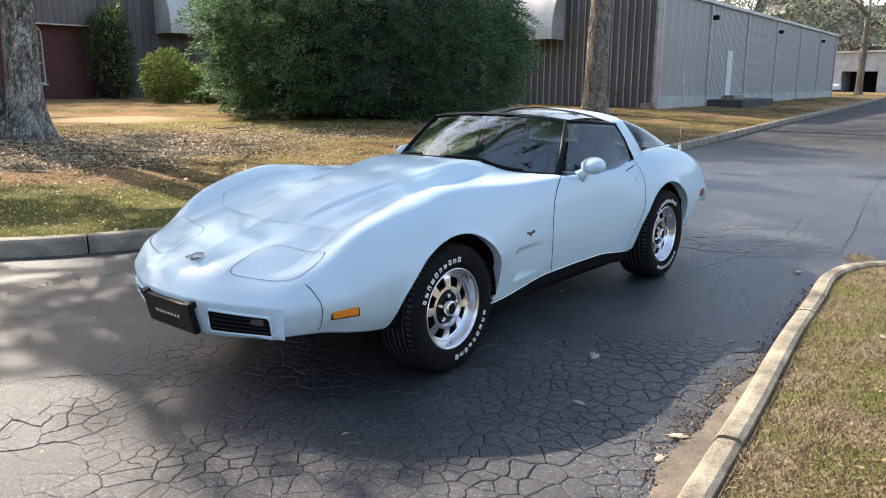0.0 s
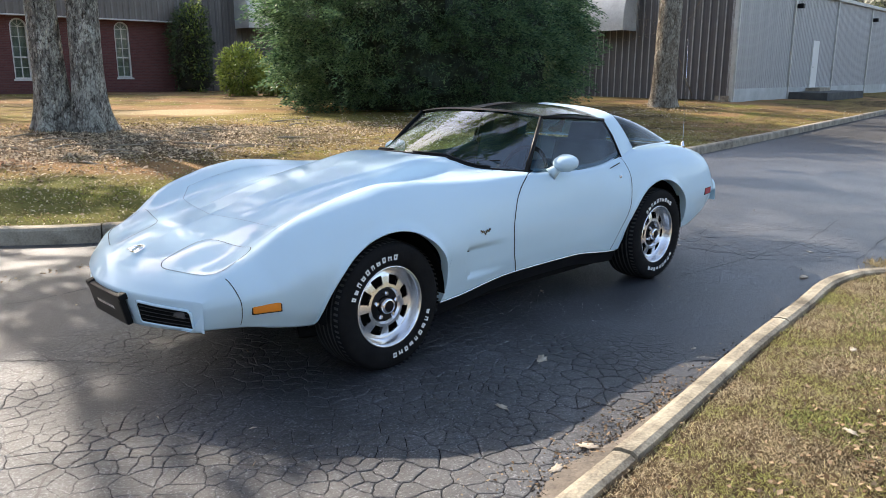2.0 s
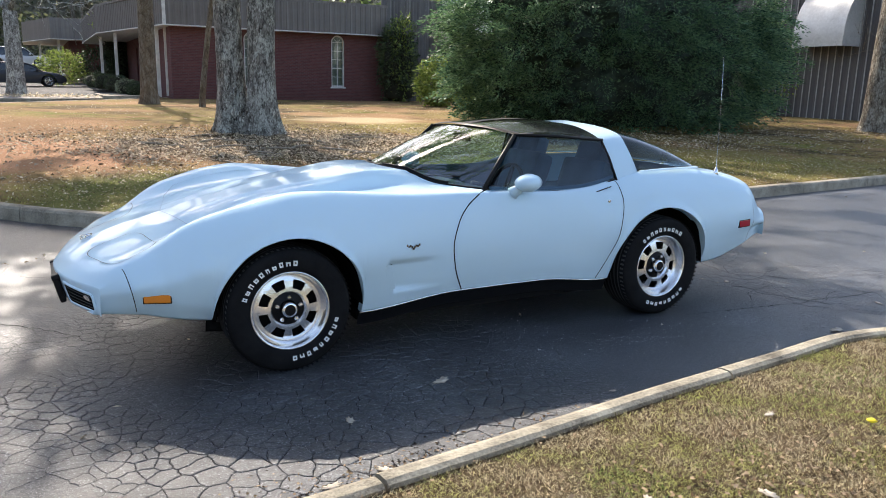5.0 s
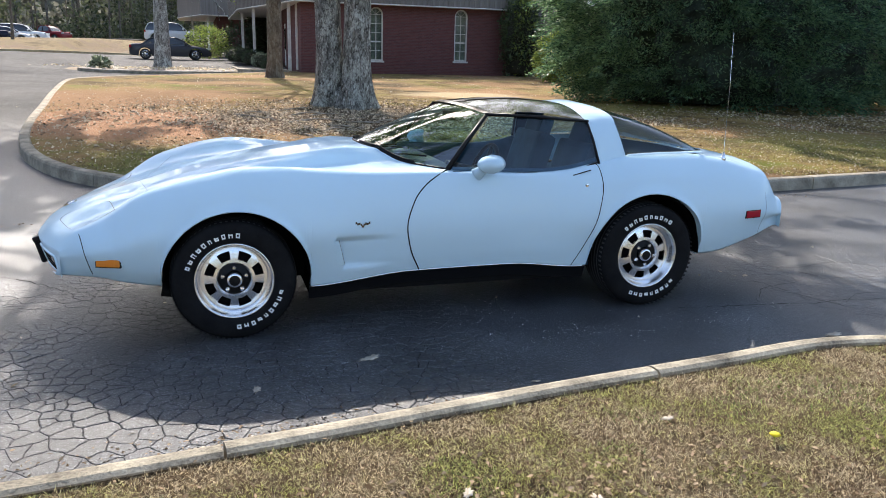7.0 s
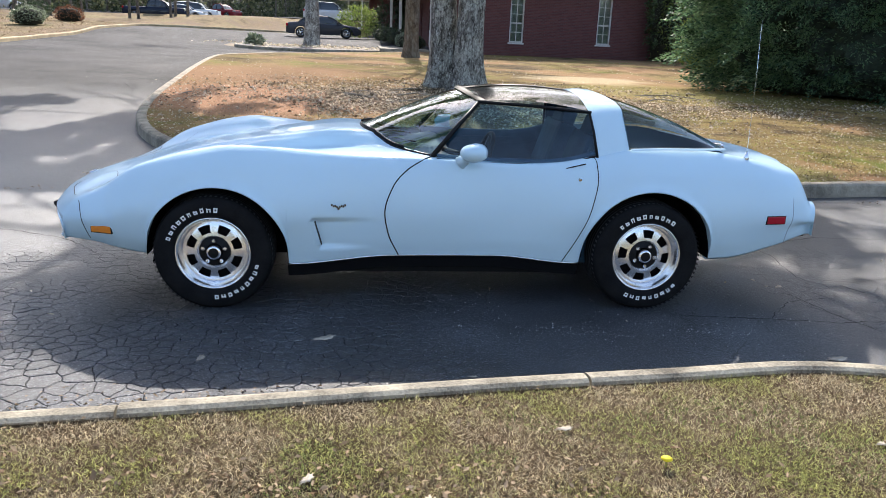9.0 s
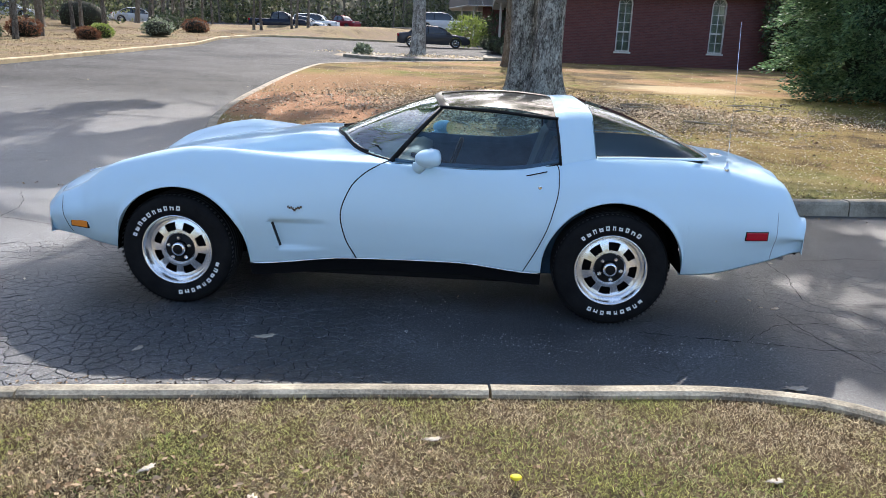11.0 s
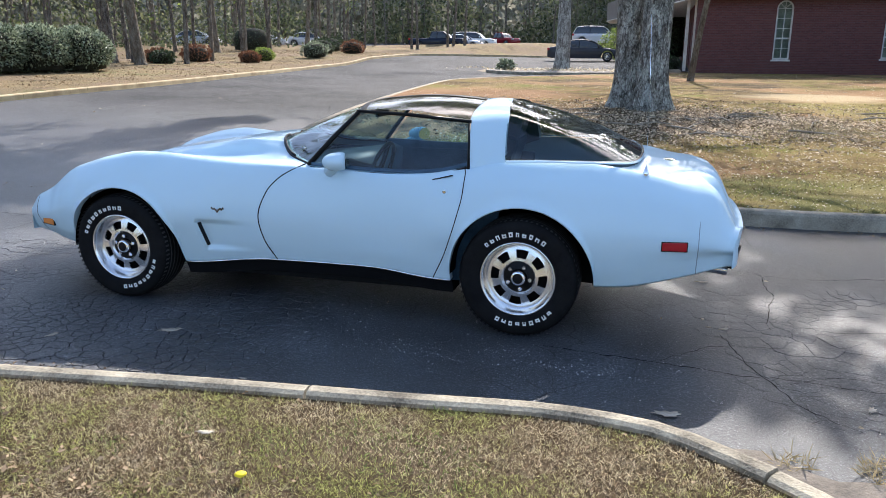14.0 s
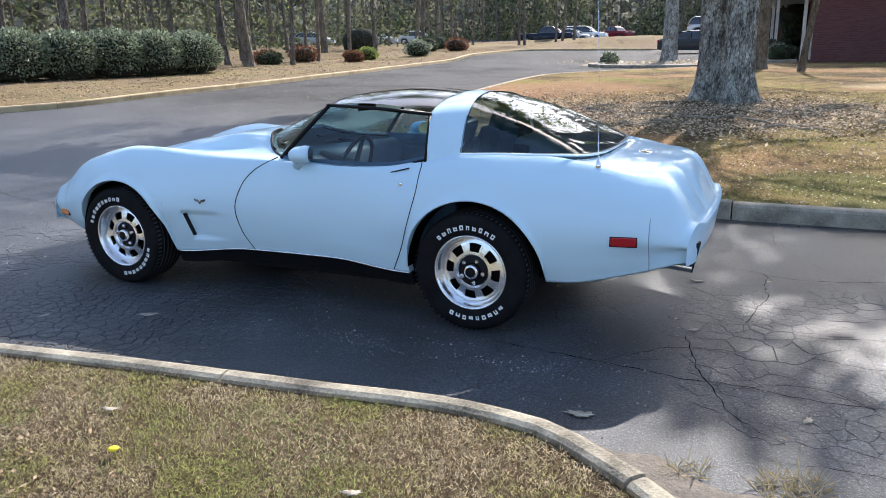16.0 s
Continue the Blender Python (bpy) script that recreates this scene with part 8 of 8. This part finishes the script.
M_SILT = surf("washed brown silt", (0.10, 0.085, 0.068), (0.24, 0.20, 0.16), 7, 0.95, fine=70, relief=0.8)
dirt("silt", "brown silt washed along the kerb", [(-2.6, -2.32), (-1.9, -2.22), (-1.05, -2.13), (-0.3, -2.04)], 0.20, M_SILT, 1)
dirt("silt", "brown silt in the broken road edge", [(2.0, -1.88), (2.34, -2.06), (2.6, -2.28), (2.9, -2.7), (3.1, -3.3)], 0.55, M_SILT, 2)

# sticks round the oak
rng = np.random.default_rng(31)
for k in range(38):
    x, y = 1.2 + rng.normal() * 2.4, 9.6 + rng.normal() * 1.3
    a, ln = rng.uniform(-1.2, 1.2), rng.uniform(0.4, 1.7)
    z = float(H(x, y)) + 0.16
    pts = [(x + u * ln * math.cos(a), y + u * ln * math.sin(a) + 0.12 * math.sin(u * 5 + k), float(H(x, y + u * ln * math.sin(a))) + 0.155 + 0.03 * math.sin(u * 4 + k)) for u in np.linspace(0, 1, 6)]
    v, f = tube_np(pts, np.linspace(0.018, 0.007, 6), 5)
    single("stick", np_mesh("stick", v, f, M_STICK, True), "dry fallen stick lying in the leaf litter", "stick", group="fallen sticks")


def oak_leaf(name, label, x, y, yaw, size, material, curl=0.25):
    """One lobed dry leaf with a stalk, lying on the paving."""
    n = 26
    out = []
    for k in range(n):
        t = 2 * math.pi * k / n
        r = 1 + 0.22 * math.cos(7 * t + 0.6) + 0.10 * math.sin(3 * t)
        px, py = math.cos(t) * 0.58 * r, math.sin(t) * 0.30 * r
        out.append((px, py, curl * (px * px * 0.5 + abs(py) * 0.4)))
    v = [(0, 0, 0)] + out
    me = np_mesh(name, np.array(v) * size, [[0, 1 + k, 1 + (k + 1) % n] for k in range(n)], material, True)
    bm = bmesh.new()
    bm.from_mesh(me)
    bmesh.ops.solidify(bm, geom=bm.faces[:], thickness=0.0015)
    bm.to_mesh(me)
    bm.free()
    lf = thing(name, label, "leaf", pose(x, y, float(H(x, y)) + 0.007, 0, 0, yaw), "fallen leaves")
    part("blade", me, lf)
    sv, sf = tube_np([(-0.5 * size, 0, 0.03 * size), (-0.9 * size, 0.05 * size, 0.04 * size)], [0.002, 0.0015], 5)
    part("stalk", np_mesh("stalk", sv, sf, material), lf)


M_LEAF_ONE = surf("single dry leaf", (0.30, 0.25, 0.19), (0.52, 0.45, 0.36), 20, 0.8, fine=80)
for x, y, yaw, s in ((-0.61, -1.28, 30, 0.085), (-1.19, -1.52, 80, 0.055), (2.04, -1.58, 10, 0.085), (2.36, -0.41, 40, 0.055), (2.25, -0.27, 95, 0.03), (2.29, 0.51, 10, 0.06), (2.28, -0.40, 10, 0.02), (-1.22, -2.0, 120, 0.07), (-1.45, -2.02, 10, 0.06), (0.1, -1.75, 0, 0.03), (2.9, -1.3, 70, 0.05), (0.35, -2.45, 15, 0.05), (-0.6, -2.75, 60, 0.05), (1.55, -2.6, 20, 0.05), (-0.2, -2.9, 100, 0.06)):
    z = 0.12 if y < -2.05 else 0.0
    oak_leaf("oak_leaf", "curled pale brown oak leaf lying on the ground", x, y, yaw, s, M_LEAF_ONE)
    if z:
        [o for o in scene.objects if o.name.startswith("oak_leaf") and o.parent is None][-1].location.z += 0.115
# dandelion
dl = thing("dandelion", "bright yellow dandelion flower in the short grass", "flower", pose(0.645, -2.71, 0.10))
v, f = revolve([(0.0, 0.052), (0.012, 0.051), (0.021, 0.045), (0.012, 0.038), (0.0, 0.036)], 16, "z")
part("flower_head", np_mesh("flower_head", v, f, plain("dandelion yellow", (0.85, 0.66, 0.02), 0.7), True), dl)
v, f = tube_np([(0, 0, 0), (0, 0, 0.04)], [0.002, 0.002], 6)
part("stalk", np_mesh("stalk", v, f, M_LEAF_LIGHT), dl)
# weed in the broken edge of the road and its heap of grit
blades(900, (2.35, -1.95), (2.95, -1.70), np.array([(2.3, -2.1), (3.0, -2.1), (3.0, -1.65), (2.3, -1.65)]), 0.0, 0.06, 0.004, 430, M_STRAW, "weeds", "dry weeds in the broken road edge", 0.1)


# ---- broken asphalt: loose-edged pieces with open joints, and long cracks ----
# near-black joint floors: the shade of the depth is put into the colour
M_CRACK = surf("near-black crack floor", (0.004, 0.004, 0.0045), (0.014, 0.013, 0.012), 25, 0.95, fine=150, relief=0.4, spec=0.1)
road_ob = bpy.data.objects["road"]


def voronoi_cells(lo, hi, step, jitter, seed):
    """Closed cells round scattered sites, with bent edges that neighbours share."""
    from mathutils.geometry import delaunay_2d_cdt
    rng = np.random.default_rng(seed)
    sites = []
    for j, y in enumerate(np.arange(lo[1], hi[1], step * 0.87)):
        for x in np.arange(lo[0], hi[0], step):
            if noise.noise((x * 1.9, y * 1.9, seed * 0.37)) > -0.02 and rng.random() < 0.5:
                continue
            sites.append(Vector((x + (j % 2) * step / 2 + rng.uniform(-jitter, jitter) * step, y + rng.uniform(-jitter, jitter) * step)))
    pts, _, tris, *_ = delaunay_2d_cdt(sites, [], [], 0, 1e-5)
    ring = [[] for _ in pts]
    for t in tris:
        (ax, ay), (bx, by), (cx_, cy_) = (pts[i] for i in t)
        d = 2 * (ax * (by - cy_) + bx * (cy_ - ay) + cx_ * (ay - by))
        if abs(d) < 1e-9:
            continue
        a2, b2, c2 = ax * ax + ay * ay, bx * bx + by * by, cx_ * cx_ + cy_ * cy_
        mid = ((a2 * (by - cy_) + b2 * (cy_ - ay) + c2 * (ay - by)) / d, (a2 * (cx_ - bx) + b2 * (ax - cx_) + c2 * (bx - ax)) / d)
        for i in t:
            ring[i].append(mid)
    for site, q in zip(pts, ring):
        if len(q) < 4:
            continue
        q = sorted(q, key=lambda c: math.atan2(c[1] - site[1], c[0] - site[0]))
        out = []
        for a, b in zip(q, q[1:] + q[:1]):
            a, b = np.array(a), np.array(b)
            ln = float(np.linalg.norm(b - a))
            out.append(a)
            for m in (0.67 * a + 0.33 * b, 0.33 * a + 0.67 * b):
                w = Vector((m[0] * 31, m[1] * 31, seed))
                out.append(m + 0.26 * min(ln, step) * np.array([noise.noise(w), noise.noise(w + Vector((0, 0, 7)))]))
        out = np.array(out)
        if np.ptp(out, axis=0).max() < 2.6 * step:
            yield np.array(site), out


def broken_piece(site, ring, open_, gap):
    """One piece of asphalt between open joints: a near-black floor at its foot, a worn shoulder and a flat top."""
    c = ring.mean(0)
    d = ring - c
    r = np.linalg.norm(d, axis=1)[:, None] + 1e-6
    z0 = float(H(c[0], c[1]))
    w = gap * open_ * np.array([0.55 + 0.9 * abs(noise.noise((p[0] * 9, p[1] * 9, 2.0))) for p in ring])[:, None]
    top = 0.0014 + 0.0042 * open_
    n = len(ring)
    rings = [(np.zeros_like(w), 0.0010), (w, 0.0010), (w + 0.0020 * open_, 0.0010 + 0.7 * (top - 0.001)), (w + 0.0065 * open_, top)]
    v = [np.column_stack([c + d * np.maximum(0.2, 1 - k / r), np.full(n, z0 + z)]) for k, z in rings]
    v = np.concatenate(v + [np.array([[c[0], c[1], z0 + top + 0.0006]])])
    f = [[k * n + i, k * n + (i + 1) % n, (k + 1) * n + (i + 1) % n, (k + 1) * n + i] for k in range(3) for i in range(n)]
    f += [[3 * n + i, 3 * n + (i + 1) % n, 4 * n] for i in range(n)]
    return v, f, [1] * n + [0] * (len(f) - n)


def broken_field(lo, hi, step, jitter, seed, worn, gap, single_in=None):
    pile, kinds = Pile(), []
    for site, ring in voronoi_cells(lo, hi, step, jitter, seed):
        open_ = float(worn(site[0], site[1]))
        if open_ < 0.06 or ring[:, 1].min() < float(np.interp(site[0], NEAR_LINE[:70, 0], NEAR_LINE[:70, 1])) + 0.05:
            continue
        v, f, k = broken_piece(site, ring, open_, gap)
        if single_in and single_in[0] < site[0] < single_in[2] and single_in[1] < site[1] < single_in[3]:
            me = np_mesh("asphalt_piece", v, f, M_ASPHALT)
            me.materials.append(M_CRACK)
            me.polygons.foreach_set("material_index", k)
            part("asphalt_piece", me, road_ob)
        else:
            pile.add(v, f)
            kinds += k
    me = pile.mesh("broken_asphalt", M_ASPHALT, False)
    me.materials.append(M_CRACK)
    me.polygons.foreach_set("material_index", kinds)
    tagged(part("broken_asphalt", me, road_ob, "alligator-cracked asphalt pieces with open joints"), kind="stuff")


def worn_front(x, y):
    e = ((x + 2.0) / 2.5) ** 2 + ((y + 0.95) / 1.75) ** 2 + 0.55 * noise.noise((x * 1.1, y * 1.1, 3.3)) + 0.25 * noise.noise((x * 3.1, y * 3.1, 1.3))
    core = 1 - float(sm(0.3, 1.2, ((x + 1.1) / 1.35) ** 2 + ((y + 1.40) / 0.62) ** 2 + 0.3 * noise.noise((x * 2.1, y * 2.1, 4.4))))
    return max((1 - float(sm(0.15, 1.05, e))) * max(0.0, 0.62 + 0.9 * noise.noise((x * 2.3, y * 2.3, 9.1))), core * (1.25 + 0.5 * noise.noise((x * 3, y * 3, 1.1))))


def worn_tail(x, y):
    e = ((x - 3.2) / 1.05) ** 2 + ((y + 0.35) / 1.25) ** 2 + 0.7 * noise.noise((x * 1.6, y * 1.6, 5.2))
    return (1 - float(sm(0.4, 1.0, e))) * max(0.0, 0.35 + 1.1 * noise.noise((x * 2.0, y * 2.0, 2.1)))


broken_field((-5.6, -2.6), (0.7, 1.5), 0.080, 0.47, 51, worn_front, 0.0017, (-2.05, -2.15, -0.40, -0.95))
broken_field((2.1, -1.75), (4.6, 1.1), 0.105, 0.48, 52, worn_tail, 0.0012)


def crack(line, width, seed):
    """A long ragged crack as a flat near-black strip; its depth is only in the colour."""
    rng = np.random.default_rng(seed)
    p = spline(line, 0.03)
    n = len(p)
    d = unit(np.gradient(p, axis=0))
    nrm = np.stack([-d[:, 1], d[:, 0]], 1)
    off = np.array([0.035 * noise.noise((i * 0.11, seed, 0)) + 0.018 * noise.noise((i * 0.41, seed, 4)) + 0.009 * noise.noise((i * 1.3, seed, 6)) for i in range(n)])
    w = width * (0.35 + np.array([abs(noise.noise((i * 0.3, seed, 8))) for i in range(n)]) * 1.6 + 0.4 * rng.random(n)) * np.sin(np.linspace(0.12, np.pi - 0.12, n)) ** 0.4
    a, b = p + nrm * (off - w / 2)[:, None], p + nrm * (off + w / 2)[:, None]
    v = np.concatenate([np.column_stack([q, H(q[:, 0], q[:, 1]) + 0.0045]) for q in (a, b)])
    part("crack", np_mesh("crack", v, [[i, i + 1, n + i + 1, n + i] for i in range(n - 1)], M_CRACK), road_ob)


for k, (line, width) in enumerate([
    ([(2.31, 0.95), (2.67, 0.80), (2.71, 0.38), (2.62, -0.14), (2.65, -0.54)], 0.009),
    ([(2.67, 0.80), (3.0, 0.76), (3.45, 0.90), (4.4, 0.85)], 0.012),
    ([(2.33, -0.5), (2.42, -0.85), (2.52, -1.15), (2.64, -1.38), (2.82, -1.54)], 0.010),
    ([(2.62, -0.14), (2.95, -0.30), (3.3, -0.22), (3.7, -0.5)], 0.010),
    ([(2.52, -1.15), (2.9, -0.95), (3.2, -1.1)], 0.008),
    ([(1.4, -0.93), (1.94, -1.0), (2.56, -1.06), (3.36, -1.09), (4.67, -0.93)], 0.012),
    ([(2.75, -1.68), (3.6, -1.6), (4.91, -1.42), (7.2, -1.1), (9.77, -0.83)], 0.011),
    ([(2.0, -0.99), (2.3, -0.7), (2.9, -0.6), (3.6, -0.7)], 0.009),
    ([(-6.2, 1.55), (-4.6, 1.1), (-3.4, 0.95), (-2.6, 0.62), (-2.1, 0.1)], 0.014),
    ([(-3.9, 2.0), (-3.5, 1.2), (-3.45, 0.6), (-3.7, -0.1)], 0.010),
    ([(-2.9, 2.2), (-2.2, 1.7), (-1.6, 1.75), (-0.9, 1.5)], 0.010)]):
    crack(line, width * 0.68, 60 + k)


# ---- crumbs of asphalt and soil by the kerb, and pale grit on the road ----
def crumbs(name, label, n, place, size, material, seed):
    """Small angular bits lying on the road."""
    rng = np.random.default_rng(seed)
    p = place(rng, n)
    r = size * rng.uniform(0.5, 1.6, n) * rng.uniform(0.6, 1.0, n)
    a0 = rng.uniform(0, 6.28, n)
    v = []
    for k in range(4):
        a = a0 + k * 1.57 + rng.uniform(-0.4, 0.4, n)
        v.append(np.column_stack([p[:, 0] + r * np.cos(a), p[:, 1] + r * np.sin(a) * 0.8, H(p[:, 0], p[:, 1]) + 0.001]))
    v.append(np.column_stack([p[:, 0], p[:, 1], H(p[:, 0], p[:, 1]) + 0.004 + r * 0.6]))
    v = np.stack(v, 1).reshape(-1, 3)
    f = [[5 * i + k, 5 * i + (k + 1) % 4, 5 * i + 4] for i in range(n) for k in range(4)]
    tagged(new(name, np_mesh(name, v, f, material)), label, "grit", "", "stuff")


def by_kerb(rng, n):
    x = np.where(rng.random(n) < 0.7, rng.normal(-1.15, 0.42, n), rng.uniform(-2.6, 2.2, n))
    off = np.abs(rng.normal(0, 0.09, n)) * np.where(x < -0.4, 1.3, 0.5) + 0.012
    return np.column_stack([x, np.interp(x, NEAR_LINE[:70, 0], NEAR_LINE[:70, 1]) + off])


def in_lane(rng, n):
    x = rng.uniform(-1.0, 2.3, n)
    y = rng.normal(-0.75, 0.32, n) - 0.1 * x
    keep = np.array([noise.noise((a * 2.2, b * 2.2, 6.0)) > -0.05 for a, b in zip(x, y)])
    return np.column_stack([x, np.where(keep, y, y * 0.2 - 1.0)])


crumbs("asphalt_crumbs", "dark crumbs of broken asphalt and soil along the kerb", 1500, by_kerb, 0.008, surf("asphalt crumbs", (0.015, 0.013, 0.011), (0.11, 0.09, 0.07), 30, 0.95), 71)
crumbs("soil_bits", "pale bits of bark and grit along the kerb", 320, by_kerb, 0.007, M_STICK, 72)
crumbs("road_grit", "pale grit scattered on the asphalt", 520, in_lane, 0.0042, surf("pale grit", (0.26, 0.26, 0.25), (0.55, 0.54, 0.52), 30, 0.9), 73)


# ---- the grounds behind the lawn: set back and enlarged along sightlines from the camera's path ----
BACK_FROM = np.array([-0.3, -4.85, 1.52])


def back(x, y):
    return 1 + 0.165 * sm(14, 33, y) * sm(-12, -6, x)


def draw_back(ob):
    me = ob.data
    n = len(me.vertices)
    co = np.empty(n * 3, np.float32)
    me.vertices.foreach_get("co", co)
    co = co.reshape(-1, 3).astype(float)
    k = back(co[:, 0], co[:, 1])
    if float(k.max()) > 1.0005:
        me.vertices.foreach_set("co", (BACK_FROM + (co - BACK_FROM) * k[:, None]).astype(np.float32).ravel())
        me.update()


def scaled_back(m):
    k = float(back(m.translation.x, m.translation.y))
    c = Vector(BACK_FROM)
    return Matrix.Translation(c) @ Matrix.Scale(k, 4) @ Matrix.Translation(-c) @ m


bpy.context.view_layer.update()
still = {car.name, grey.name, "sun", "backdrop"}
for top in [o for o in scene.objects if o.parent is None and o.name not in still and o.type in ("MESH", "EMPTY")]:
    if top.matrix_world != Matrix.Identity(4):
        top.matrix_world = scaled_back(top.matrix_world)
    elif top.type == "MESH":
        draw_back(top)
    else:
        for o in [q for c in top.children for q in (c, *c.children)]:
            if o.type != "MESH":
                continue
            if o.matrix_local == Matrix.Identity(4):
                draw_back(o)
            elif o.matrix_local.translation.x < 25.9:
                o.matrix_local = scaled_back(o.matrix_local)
